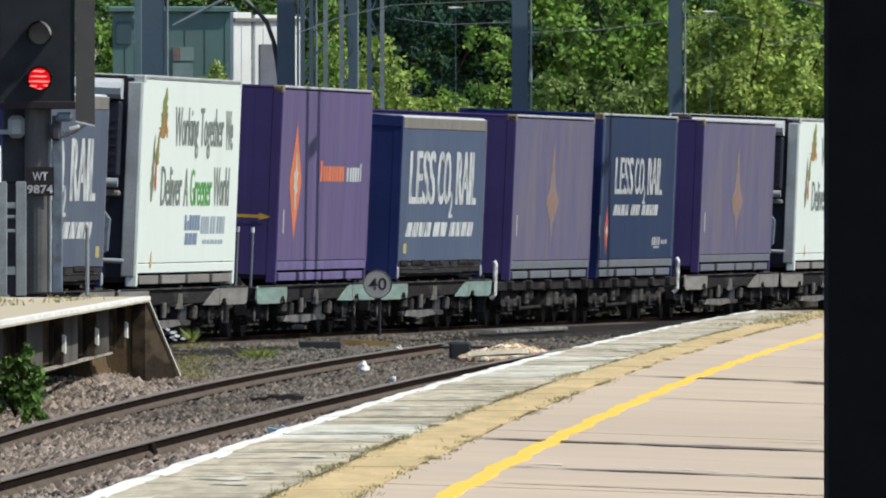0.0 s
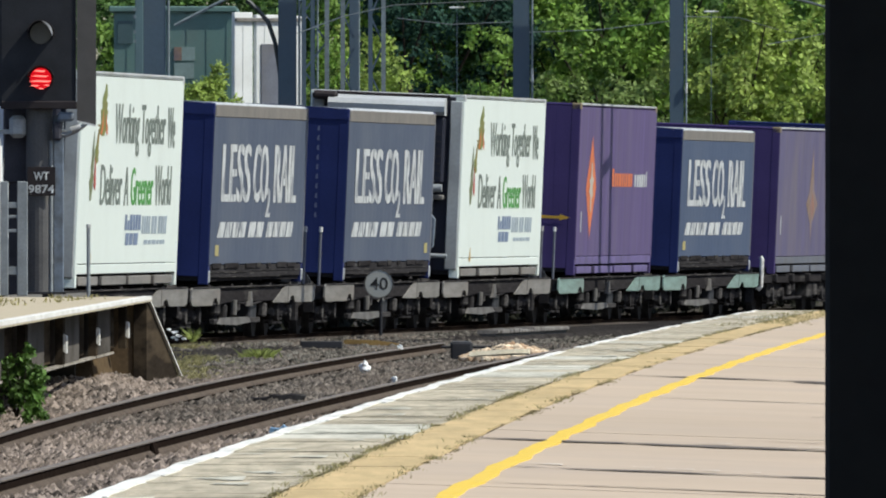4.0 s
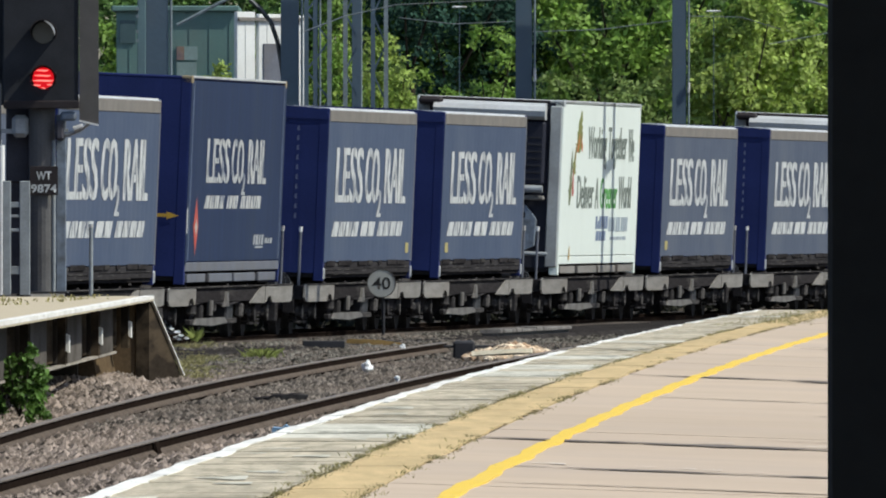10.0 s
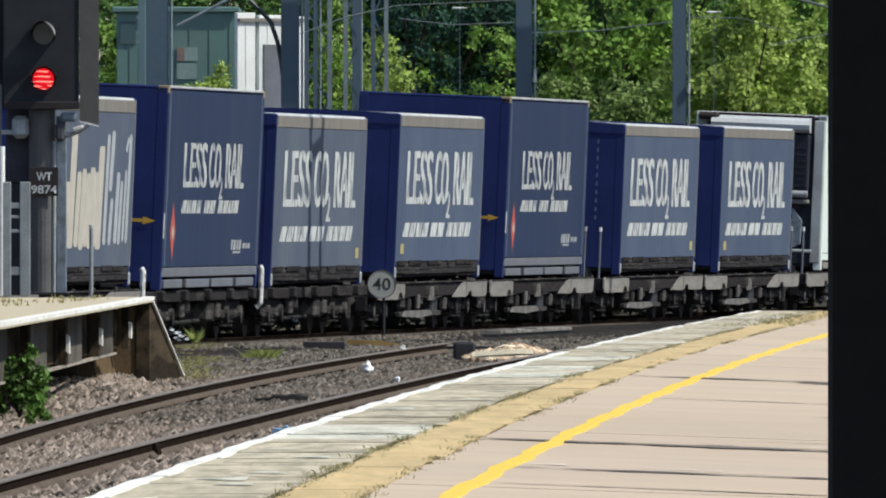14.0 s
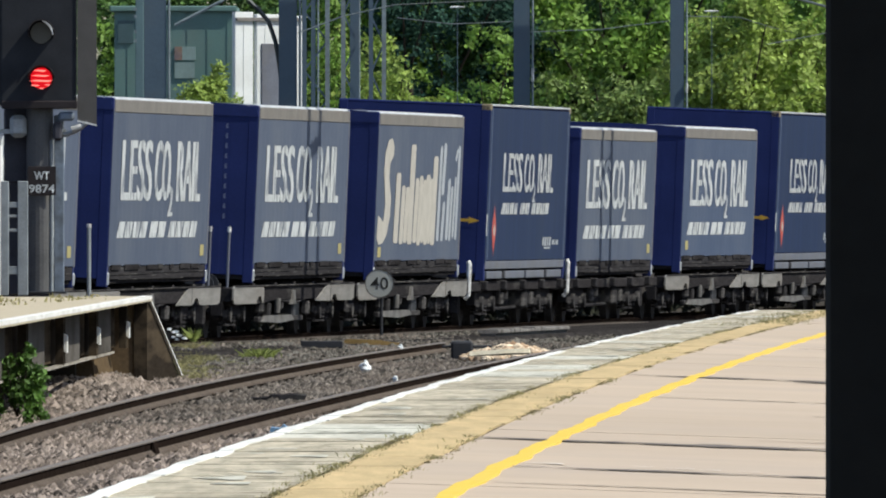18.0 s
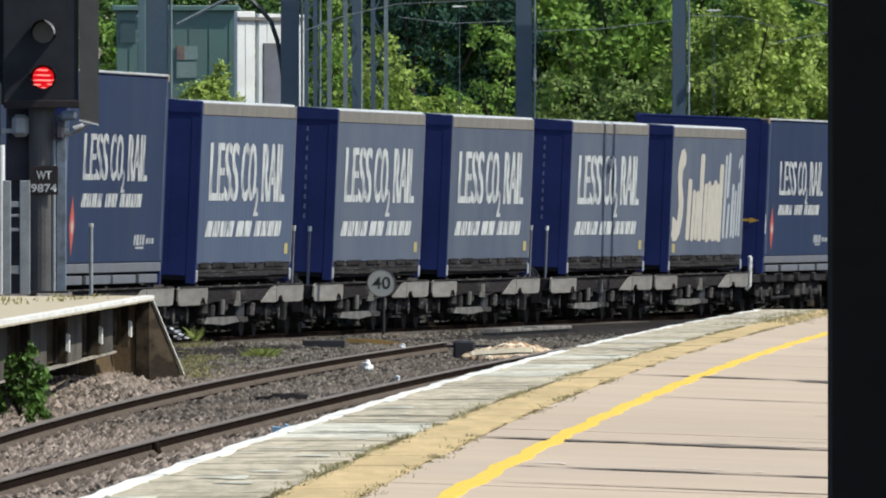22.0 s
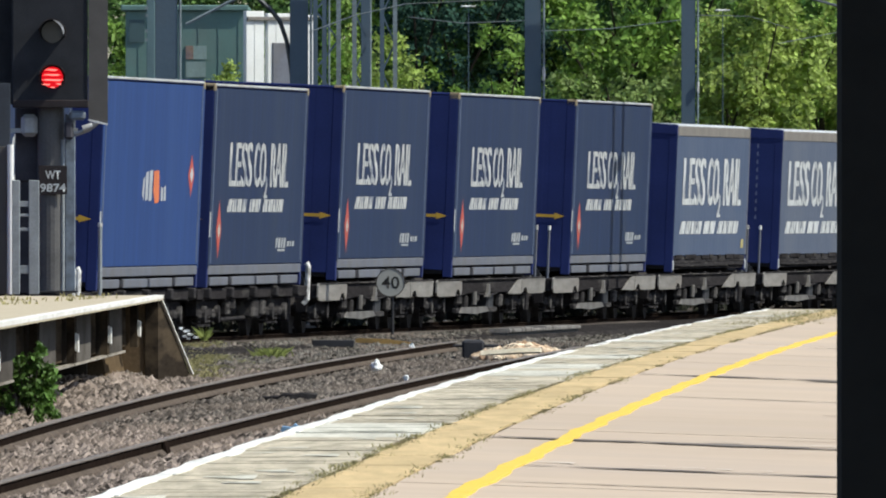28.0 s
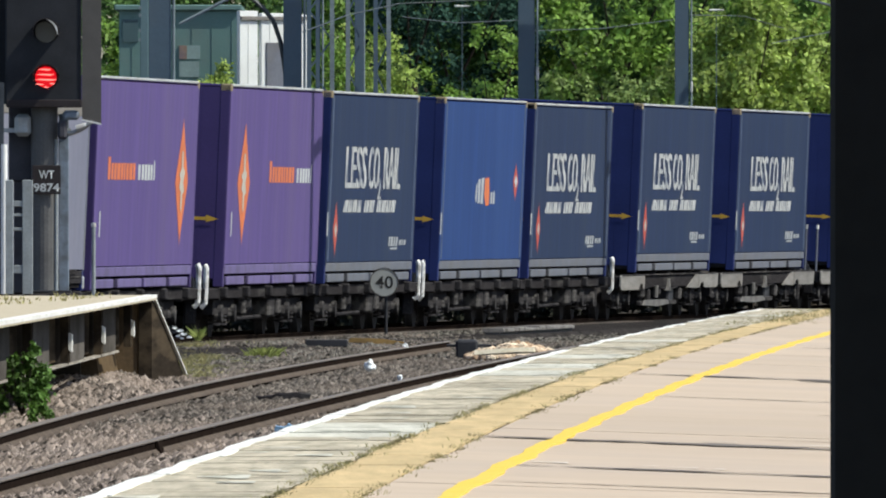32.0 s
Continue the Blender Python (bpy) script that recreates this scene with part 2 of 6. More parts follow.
    gold_ink=material("faded gold decal", (0.225, 0.155, 0.12), 0.7, vary=0.35, scale=3, grain=9, bump=0.0, dirt=(0.13, 0.115, 0.17), dirt_amount=0.8, dirt_scale=2.5),
    ochre_casting=material("dull ochre casting paint", (0.24, 0.19, 0.12), 0.7, vary=0.3, scale=8, grain=30, bump=0.1),
    rust_ink=material("faded rust decal", (0.26, 0.13, 0.085), 0.7, vary=0.35, scale=3, grain=9, bump=0.0, dirt=(0.14, 0.115, 0.16), dirt_amount=0.7, dirt_scale=2.5),
    maker_ink=material("pale maker lettering", (0.30, 0.32, 0.34), 0.7, vary=0.3, scale=3, grain=20, bump=0.0),
    jamb_grey=material("pale grey jamb paint", (0.36, 0.385, 0.40), 0.6, vary=0.15, scale=2, grain=20, bump=0.05, dirt=(0.2, 0.2, 0.2), dirt_amount=0.5),
    arrow_ink=material("ochre arrow paint", (0.50, 0.30, 0.03), 0.7, vary=0.15, scale=3, grain=30, bump=0.0),
    tag_ink=material("yellow tag", (0.36, 0.31, 0.13), 0.7, vary=0.1, bump=0),
    curtain=material("faded blue curtain fabric", (0.065, 0.089, 0.150), 0.6, vary=0.10, scale=0.5, grain=9, spec=0.12, bump=0.25, obj=0.06,
                     dirt=(0.088, 0.108, 0.155), dirt_amount=0.6, dirt_scale=0.5, bump_dist=0.02),
    curtain_grey=material("greyed blue curtain fabric", (0.083, 0.102, 0.150), 0.65, vary=0.10, scale=0.5, grain=9, spec=0.12, bump=0.25, obj=0.06,
                          dirt=(0.112, 0.126, 0.156), dirt_amount=0.6, dirt_scale=0.5, bump_dist=0.02),
    navy_end=material("navy end panel", (0.018, 0.028, 0.112), 0.5, vary=0.15, scale=1.5, grain=30, spec=0.12, bump=0.05),
    roof_white=material("pale roof sheet", (0.46, 0.48, 0.50), 0.45, vary=0.15, scale=1.0, grain=20, bump=0.05, dirt=(0.35, 0.33, 0.3), dirt_amount=0.5),
    dark_blue=material("dark blue box side", (0.0175, 0.031, 0.078), 0.6, vary=0.16, scale=2.5, grain=9, spec=0.12, bump=0.2, obj=0.06,
                       dirt=(0.034, 0.047, 0.078), dirt_amount=0.5, dirt_scale=0.6, bump_dist=0.01, stretch=(1, 1, 0.14)),
    seam_blue=material("paler blue seam", (0.085, 0.11, 0.175), 0.6, spec=0.2, vary=0.2, scale=2, grain=20, bump=0.05),
    lilac=material("faded lilac-grey curtain fabric", (0.17, 0.175, 0.24), 0.65, spec=0.2, vary=0.10, scale=0.5, grain=9, bump=0.2, dirt=(0.2, 0.2, 0.24), dirt_amount=0.5, dirt_scale=0.5),
    bright_blue=material("bright blue box side", (0.019, 0.050, 0.175), 0.6, vary=0.14, scale=2.5, grain=9, spec=0.12, bump=0.2,
                         dirt=(0.036, 0.075, 0.21), dirt_amount=0.5, dirt_scale=0.6, stretch=(1, 1, 0.14)),
    purple=material("purple box side", (0.10, 0.07, 0.22), 0.6, vary=0.14, scale=2.5, grain=9, spec=0.12, bump=0.2, obj=0.05,
                    dirt=(0.13, 0.10, 0.20), dirt_amount=0.5, dirt_scale=0.6, stretch=(1, 1, 0.14)),
    dull_purple=material("greyed purple box side", (0.105, 0.080, 0.185), 0.6, vary=0.18, scale=2.5, grain=9, spec=0.12, bump=0.2,
                         dirt=(0.14, 0.115, 0.18), dirt_amount=0.6, dirt_scale=0.8, stretch=(1, 1, 0.14)),
    purple_rail=material("pale purple lower rail", (0.13, 0.10, 0.25), 0.6, vary=0.2, scale=2, grain=25, bump=0.1, dirt=(0.05, 0.04, 0.06), dirt_amount=0.6),
    dusk_end=material("dark cooling unit panel", (0.02, 0.022, 0.035), 0.6, spec=0.2, vary=0.2, scale=1.5, grain=30, bump=0.05),
    purple_end=material("deep purple end panel", (0.052, 0.036, 0.130), 0.5, vary=0.12, scale=1.5, grain=30, spec=0.22, bump=0.05),
    faded_purple=material("faded grey-purple box side", (0.115, 0.105, 0.185), 0.6, vary=0.14, scale=2.5, grain=9, spec=0.12, bump=0.2, obj=0.05,
                          dirt=(0.165, 0.145, 0.165), dirt_amount=0.75, dirt_scale=0.9, stretch=(1, 1, 0.4)),
    reefer_white=material("white refrigerated box side", (0.73, 0.80, 0.77), 0.45, vary=0.05, scale=0.8, grain=14, bump=0.08,
                          dirt=(0.58, 0.63, 0.60), dirt_amount=0.4, dirt_scale=0.8),
    frame_grey=material("grey lower side rail", (0.12, 0.13, 0.165), 0.6, vary=0.2, scale=2, grain=25, bump=0.1, dirt=(0.12, 0.11, 0.10), dirt_amount=0.6),
    under=material("grimy underframe", (0.030, 0.028, 0.030), 0.95, spec=0.0, vary=0.4, scale=3, grain=30, bump=0.3, dirt=(0.065, 0.062, 0.06), dirt_amount=0.7, dirt_scale=6, dirt_from=0.56, stretch=(1, 0.08, 1)),
    mottled=material("blotched grimy steel", (0.040, 0.038, 0.041), 0.95, spec=0.0, vary=0.4, scale=3, grain=30, bump=0.3, dirt=(0.11, 0.107, 0.105), dirt_amount=0.6, dirt_scale=22, dirt_from=0.60, stretch=(1, 0.08, 1)),
    plate=material("grey-beige side plate", (0.185, 0.175, 0.165), 0.7, vary=0.3, scale=7, grain=30, stretch=(1, 0.1, 1), bump=0.15, obj=0.12, dirt=(0.14, 0.11, 0.09), dirt_amount=0.6),
    bracket_pale=material("dusty grey bracket", (0.125, 0.12, 0.117), 0.8, vary=0.4, scale=6, grain=20, bump=0.2, dirt=(0.06, 0.055, 0.05), dirt_amount=0.8, dirt_scale=5, stretch=(1, 0.3, 1)),
    plate_teal=material("faded teal side plate", (0.165, 0.245, 0.225), 0.7, vary=0.3, scale=7, grain=30, stretch=(1, 0.1, 1), bump=0.15, dirt=(0.14, 0.12, 0.10), dirt_amount=0.6),
    plate_pale=material("grey-beige roof rail", (0.180, 0.167, 0.155), 0.7, vary=0.15, scale=2.5, grain=30, bump=0.15, spec=0.2, dirt=(0.2, 0.18, 0.16), dirt_amount=0.5),
    wheel=material("worn wheel steel", (0.055, 0.051, 0.051), 0.8, metal=0.0, spec=0.0, vary=0.3, scale=5, grain=40, bump=0.1),
    handrail=material("white handrail paint", (0.68, 0.68, 0.68), 0.5, vary=0.25, scale=6, grain=20, bump=0.05, dirt=(0.2, 0.19, 0.18), dirt_amount=0.7, dirt_scale=7, dirt_from=0.5),
    leaf=material("sunlit leaves", (0.190, 0.315, 0.062), 0.6, vary=0.25, scale=0.5, grain=4, bump=0, island=0.45, transmit=0.35, spec=0.3),
    bush_leaf=material("dark glossy shrub leaves", (0.095, 0.185, 0.038), 0.6, vary=0.3, scale=3, grain=8, bump=0, island=0.65, transmit=0.3, spec=0.3),
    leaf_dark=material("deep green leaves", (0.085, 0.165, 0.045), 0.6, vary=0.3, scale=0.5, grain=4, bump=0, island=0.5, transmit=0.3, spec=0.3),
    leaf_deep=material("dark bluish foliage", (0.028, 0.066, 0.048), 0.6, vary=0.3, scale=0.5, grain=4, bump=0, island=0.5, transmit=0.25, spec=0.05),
    leaf_light=material("yellow-green leaves", (0.290, 0.385, 0.090), 0.6, vary=0.25, scale=0.5, grain=4, bump=0, island=0.4, transmit=0.35, spec=0.3),
    weed_green=material("yellow-green weed leaves", (0.25, 0.29, 0.09), 0.8, vary=0.3, scale=2, grain=10, bump=0, island=0.45, transmit=0.25, spec=0.2),
    leaf_olive=material("dull olive leaves", (0.165, 0.235, 0.066), 0.6, vary=0.3, scale=0.5, grain=4, bump=0, island=0.45, transmit=0.3, spec=0.3),
    dry_grass=material("dry grass", (0.34, 0.31, 0.15), 0.8, vary=0.3, scale=2, grain=10, bump=0, island=0.4, transmit=0.25, spec=0.2),
    moss_dark=material("dead moss in paving joints", (0.19, 0.16, 0.085), 0.9, vary=0.3, scale=2, grain=10, bump=0, island=0.5, spec=0.1),
    joint_weed=material("brownish joint weeds", (0.29, 0.265, 0.13), 0.8, vary=0.3, scale=2, grain=10, bump=0, island=0.5, transmit=0.25, spec=0.2),
    # for the added leaves that darken the gaps under the wagons
    scrub=material("added dark leaf strip", (0.026, 0.028, 0.020), 0.8, vary=0.3, scale=1, grain=8, bump=0, island=0.5, spec=0.1),
    cess_grass=material("yellow-green moss and grass", (0.235, 0.235, 0.12), 0.8, vary=0.3, scale=2, grain=10, bump=0, island=0.45, transmit=0.25, spec=0.2),
    bark=material("bark", (0.045, 0.036, 0.028), 0.95, vary=0.35, scale=4, grain=30, bump=0.6, spec=0.2),
    green_wall=material("grey-green cladding", (0.11, 0.20, 0.185), 0.6, vary=0.1, scale=1.0, grain=20, bump=0.08, dirt=(0.14, 0.19, 0.18), dirt_amount=0.5),
    green_pale=material("faded grey-green plate", (0.22, 0.30, 0.29), 0.6, vary=0.15, scale=2.0, grain=20, bump=0.05),
    green_dark=material("dark green panel", (0.055, 0.10, 0.11), 0.5, vary=0.1, scale=1.0, grain=20, bump=0.05),
    cabin_white=material("white corrugated cladding", (0.72, 0.74, 0.74), 0.5, vary=0.08, scale=1.0, grain=20, bump=0.05, dirt=(0.5, 0.5, 0.48), dirt_amount=0.4),
    timber=material("weathered timber", (0.25, 0.16, 0.055), 0.9, vary=0.3, scale=3, grain=40, bump=0.4),
    rail_lid=material("grimy trackside concrete", (0.17, 0.16, 0.155), 0.9, vary=0.4, scale=3, grain=25, bump=0.3, spec=0.1, dirt=(0.06, 0.055, 0.05), dirt_amount=0.9, dirt_scale=2.0, dirt_from=0.52),
    rubble_slab=material("pale broken slab", (0.48, 0.44, 0.35), 0.9, vary=0.3, scale=5, grain=30, bump=0.4, spec=0.2, dirt=(0.35, 0.28, 0.18), dirt_amount=0.7, dirt_scale=3),
    rubble=material("pale broken stone", (0.54, 0.45, 0.34), 0.9, vary=0.3, scale=5, grain=40, bump=0.4, island=0.65, spec=0.2, dirt=(0.36, 0.17, 0.07), dirt_amount=0.75, dirt_scale=1.3),
    litter=material("white litter", (0.78, 0.80, 0.82), 0.6, vary=0.06, scale=6, grain=40, bump=0.1),
    litter_blue=material("blue plastic", (0.16, 0.30, 0.46), 0.5, vary=0.15, scale=6, grain=40, bump=0.1),
    wire=material("dark wire", (0.06, 0.07, 0.075), 0.5, metal=0.3, vary=0.1, bump=0),
)


# ---------------------------------------------------------------- mesh helpers
def mesh_of(name, verts, faces, mat):
    me = bpy.data.meshes.new(name)
    me.from_pydata([tuple(v) for v in verts], [], faces)
    me.materials.append(mat)
    me.update()
    return me


def thing(name, label, category, group="", at=None):
    """An Empty at a thing's base that carries its parts."""
    ob = tagged(new(name), label, category, group)
    if at is not None:
        ob.matrix_basis = at
    return ob


def piece(name, me, parent=None, label="", at=None):
    ob = new(name, me)
    if parent is not None:
        ob.parent = parent
    if at is not None:
        ob.matrix_basis = at
    if label:
        ob["label"] = label
    return ob


def part(name, bm, mat, parent=None, label="", at=None, smooth=False):
    me = bpy.data.meshes.new(name)
    bm.to_mesh(me)
    bm.free()
    me.materials.append(mat)
    if smooth:
        me.shade_smooth()
    return piece(name, me, parent, label, at)


def box(bm, x0, x1, y0, y1, z0, z1, bevel=0.0):
    r = bmesh.ops.create_cube(bm, size=1.0, matrix=Matrix.Translation(((x0 + x1) / 2, (y0 + y1) / 2, (z0 + z1) / 2))
                              @ Matrix.Diagonal((abs(x1 - x0), abs(y1 - y0), abs(z1 - z0), 1)))
    if bevel:
        edges = list({e for v in r["verts"] for e in v.link_edges})
        bmesh.ops.bevel(bm, geom=edges, offset=bevel, segments=1, affect="EDGES")
    return bm


def boxed(*a, bevel=0.0):
    return box(bmesh.new(), *a, bevel=bevel)


def tube(bm, p, q, r, n=10, r2=None):
    """A round bar from p to q."""
    p, q = Vector(p), Vector(q)
    d = q - p
    m = Matrix.Translation((p + q) / 2) @ d.to_track_quat("Z", "Y").to_matrix().to_4x4()
    bmesh.ops.create_cone(bm, cap_ends=True, segments=n, radius1=r, radius2=r if r2 is None else r2, depth=d.length, matrix=m)
    return bm


def bar(bm, p, q, w, h):
    """A square bar from p to q."""
    p, q = Vector(p), Vector(q)
    d = q - p
    m = Matrix.Translation((p + q) / 2) @ d.to_track_quat("Z", "Y").to_matrix().to_4x4() @ Matrix.Diagonal((w, h, d.length, 1))
    bmesh.ops.create_cube(bm, size=1.0, matrix=m)
    return bm


def polyline(bm, pts, r, n=8):
    """A round rod bent through the points, in one skin."""
    p = [Vector(q) for q in pts]
    rings, up_v = [], None
    for i, c in enumerate(p):
        t = (p[min(i + 1, len(p) - 1)] - p[max(i - 1, 0)]).normalized()
        ref = Vector((0, 0, 1)) if abs(t.z) < 0.9 else Vector((0, 1, 0))
        if up_v is None:
            up_v = ref
        a = t.cross(up_v)
        a = (a if a.length > 1e-3 else t.cross(ref)).normalized()
        b = a.cross(t).normalized()
        up_v = b
        rings.append([bm.verts.new(c + a * (r * math.cos(2 * math.pi * k / n)) + b * (r * math.sin(2 * math.pi * k / n))) for k in range(n)])
    for u, v in zip(rings, rings[1:]):
        for k in range(n):
            bm.faces.new((u[k - 1], u[k], v[k], v[k - 1]))
    bm.faces.new(rings[0])
    bm.faces.new(rings[-1][::-1])
    bmesh.ops.recalc_face_normals(bm, faces=bm.faces)
    return bm


def prism(bm, outline, lo, hi, axis):
    """Extrude a closed outline of 2D points from lo to hi along the axis (0, 1 or 2)."""
    def at(p, c):
        v = list(p)
        v.insert(axis, c)
        return bm.verts.new(v)
    a, b = [at(p, lo) for p in outline], [at(p, hi) for p in outline]
    bm.faces.new(a)
    bm.faces.new(list(reversed(b)))
    for i in range(len(a)):
        bm.faces.new((a[i - 1], a[i], b[i], b[i - 1]))
    bmesh.ops.recalc_face_normals(bm, faces=bm.faces)
    return bm


def seen(x, y, z):
    """The place at height z that lies on a line of sight given by its bearing x and dip y."""
    d = FOCAL * (EYE_Z - z) / (y - 376.2)
    return (x - 784) * d / FOCAL, d


def side(x, d):
    return (x - 784) * d / FOCAL


def up(y, d):
    return EYE_Z + (376.2 - y) * d / FOCAL


# ---------------------------------------------------------------- lines of the plan
def train_line(s):
    """The middle of the running line at s metres along it: x, y, heading."""
    k, h0 = 0.000223876, 0.102345
    h = h0 + k * s
    x, y = 0.516 + (math.cos(h0) - math.cos(h)) / k, 350 + (math.sin(h) - math.sin(h0)) / k
    return x - 1.365 * math.cos(h), y + 1.365 * math.sin(h), h


CANT = 2.4


def line_z(y):      # the line climbs a little towards the station
    return 0.0006 * max(-20.0, min(100.0, 390 - y))


def train_pose(s, lift=0.0):
    x, y, h = train_line(s)
    return pose(x, y, line_z(y), 0, CANT, -math.degrees(h)) @ Matrix.Translation((0, 0, lift))


def poly(c, d):
    e = d - 200
    return c[0] + c[1] * e + c[2] * e * e


def edge_x(d):      # platform edge
    e = (d - 150) / 50
    return 0.791 + 1.6057 * e + 0.1764 * e * e


def yellow_x(d):    # painted safety line
    e = (d - 150) / 50
    return 2.2056 + 1.7264 * e + 0.1717 * e * e


FALL = 0.034        # the platform falls away from its edge


def paved_z(off):
    """Height of the paving at a distance from the platform edge."""
    return 0.912 - FALL * max(0.0, off - 0.93)


def near_rail_x(d):
    return poly((-1.809, 0.03098, 5.15e-5), d)


def far_rail_x(d):
    return poly((-3.538, 0.01846, 1.19e-4), d)


def left_edge_x(d):
    return -4.031 + 0.00972 * (d - 200)


# ---------------------------------------------------------------- ground
def lerp_lines(stops):
    out = []
    for (a, step), (b, _) in zip(stops, stops[1:]):
        n = max(1, round((b - a) / step))
        out += [a + (b - a) * i / n for i in range(n)]
    return np.array(out + [stops[-1][0]])


def hump(v, lo, hi, soft):
    return (0.5 + 0.5 * np.tanh((v - lo) / soft / 2)) * (0.5 - 0.5 * np.tanh((v - hi) / soft / 2))


def ground_z(x, y):
    """Height of the ground: a cess a little under rail level, with a ballast shoulder and mounds."""
    x, y = np.asarray(x, float), np.asarray(y, float)
    z = -0.20 + 0 * x
    e = y - 200
    far = -3.538 + 0.01846 * e + 1.19e-4 * e * e
    line = -1.365 + 0.516 + 0.1023 * (y - 350) + 0.5 * 0.000224 * (y - 350) ** 2
    plat = -4.031 + 0.00972 * e
    z = z + 0.19 * hump(x, plat - 1.6, plat - 0.02, 0.14) * hump(y, 229, 258, 3)
    z = z + 0.10 * hump(x, line - 2.2, line + 2.2, 0.25)
    z = z + 0.07 * hump(x, line + 1.6, np.minimum(line + 5, far - 0.5), 0.15) * hump(y, 292, 345, 6)
    return z


def bed_x(y):
    return train_line(y - 350)[0]


def build_ground():
    xs = lerp_lines([(-3000, 600), (-60, 6), (-14, 0.5), (-7.5, 0.11), (7.5, 0.6), (14, 6), (60, 600), (3000, 1)])
    ys = lerp_lines([(-400, 40), (120, 4), (148, 0.22), (345, 1.2), (470, 12), (600, 300), (4500, 1)])
    gx, gy = np.meshgrid(xs, ys)
    rng = np.random.default_rng(4)
    z = ground_z(gx, gy)
    fine = ((gx > -7.5) & (gx < 7.5) & (gy > 140) & (gy < 350))
    z = z + fine * rng.normal(0, 0.016, gx.shape)
    n, m = gx.shape
    v = np.stack([gx, gy, z], -1).reshape(-1, 3)
    i = (np.arange(n - 1)[:, None] * m + np.arange(m - 1)[None, :]).reshape(-1)
    f = np.stack([i, i + 1, i + m + 1, i + m], -1)
    me = bpy.data.meshes.new("ground")
    me.from_pydata(v.tolist(), [], f.tolist())
    me.materials.append(M["ballast"])
    ob = new("ground", me)
    tagged(ob, "grey-brown ballast and cess ground round the railway lines", "ground", kind="structure")
    # loose stones on it
    count = 95000
    y = 150 + (rng.random(count) ** 1.5) * 185
    lo, hi = np.maximum(far_rail_x(y) - 3.2, -0.021 * y - 0.3), near_rail_x(y) + 2.2
    x = lo + (hi - lo) * rng.random(count)
    keep = (x > left_edge_x(y) - 0.9) | (y > 268)
    x, y = x[keep], y[keep]
    zz = ground_z(x, y)
    base = np.array([(1, 0, 0), (0, 1, 0), (-1, 0, 0), (0, -1, 0), (0, 0, 1), (0, 0, -1)], float)
    tri = np.array([(0, 1, 4), (1, 2, 4), (2, 3, 4), (3, 0, 4), (1, 0, 5), (2, 1, 5), (3, 2, 5), (0, 3, 5)])
    k = len(x)
    size = (0.026 + 0.05 * rng.random((k, 1, 1)) ** 1.5) * np.where(y < 215, 1.3, 1.0)[:, None, None]
    a = rng.random(k) * 6.283
    jit = base[None] * (0.6 + 0.7 * rng.random((k, 6, 3))) * size * np.array([1.2, 1.2, 0.8])
    rx = jit[..., 0] * np.cos(a)[:, None] - jit[..., 1] * np.sin(a)[:, None] + jit[..., 2] * 0.3
    ry = jit[..., 0] * np.sin(a)[:, None] + jit[..., 1] * np.cos(a)[:, None]
    v = np.stack([rx + x[:, None], ry + y[:, None], jit[..., 2] + zz[:, None] + 0.012], -1).reshape(-1, 3)
    v = v.reshape(k, 6, 3)
    # dark muddy stones between the siding's end and the running line
    n2 = 15000
    my = 286 + 70 * rng.random(n2)
    mx = np.array([bed_x(q) for q in my]) + 1.5 + 4.2 * rng.random(n2) ** 1.2
    ms = 0.03 + 0.06 * rng.random((n2, 1, 1)) ** 2
    mj = base[None] * (0.6 + 0.7 * rng.random((n2, 6, 3))) * ms * np.array([1.3, 1.3, 0.7])
    w = mj + np.stack([mx, my, ground_z(mx, my) + 0.01], -1)[:, None, :]
    me = bpy.data.meshes.new("muddy_stones")
    me.from_pydata(w.reshape(-1, 3).tolist(), [], (tri[None] + 6 * np.arange(n2)[:, None, None]).reshape(-1, 3).tolist())
    me.materials.append(M["mud_stones"])
    tagged(new("muddy_stones", me), "dark muddy stones beside the running line", "ballast", kind="stuff")
    # fresh pale stone near the platform wall's start, older oily stone further along
    fresh = y + rng.normal(0, 9, k) < np.where(x < far_rail_x(y) - 0.1, 262, 204)
    for name, label, pick, mat in (("fresh_ballast", "coarse fresh pinkish ballast stones between the rails", fresh, "stones_pale"),
                                   ("ballast_stones", "dirty angular ballast stones round the siding", ~fresh, "stones")):
        w = v[pick]
        f = (tri[None] + 6 * np.arange(len(w))[:, None, None]).reshape(-1, 3)
        me = bpy.data.meshes.new(name)
        me.from_pydata(w.reshape(-1, 3).tolist(), [], f.tolist())
        me.materials.append(M[mat])
        tagged(new(name, me), label, "ballast", kind="stuff")


build_ground()


def ribbon(name, fx, y0, y1, step, profile, mat, parent=None, label="", wobble=0.0, fz=None):
    """A bar of a given cross-section (x across, z up) that follows fx(y)."""
    n = max(1, round((y1 - y0) / step))
    verts, faces, m = [], [], len(profile)
    for i in range(n + 1):
        y = y0 + (y1 - y0) * i / n
        for px, pz in profile:
            w = wobble * (math.sin(y * 0.95 + 9 * px) + 0.6 * math.sin(y * 2.3 + 30 * px)) if wobble else 0.0
            verts.append((fx(y) + px + w, y, pz + (fz(y) if fz else 0.0)))
    for i in range(n):
        for j in range(m):
            a, b = i * m + j, i * m + (j + 1) % m
            faces.append((a, b, b + m, a + m))
    faces += [tuple(range(m)), tuple(range(n * m, n * m + m))[::-1]]
    me = mesh_of(name, verts, faces, mat)
    bm = bmesh.new()
    bm.from_mesh(me)
    bmesh.ops.recalc_face_normals(bm, faces=bm.faces)
    bm.to_mesh(me)
    bm.free()
    return piece(name, me, parent, label)


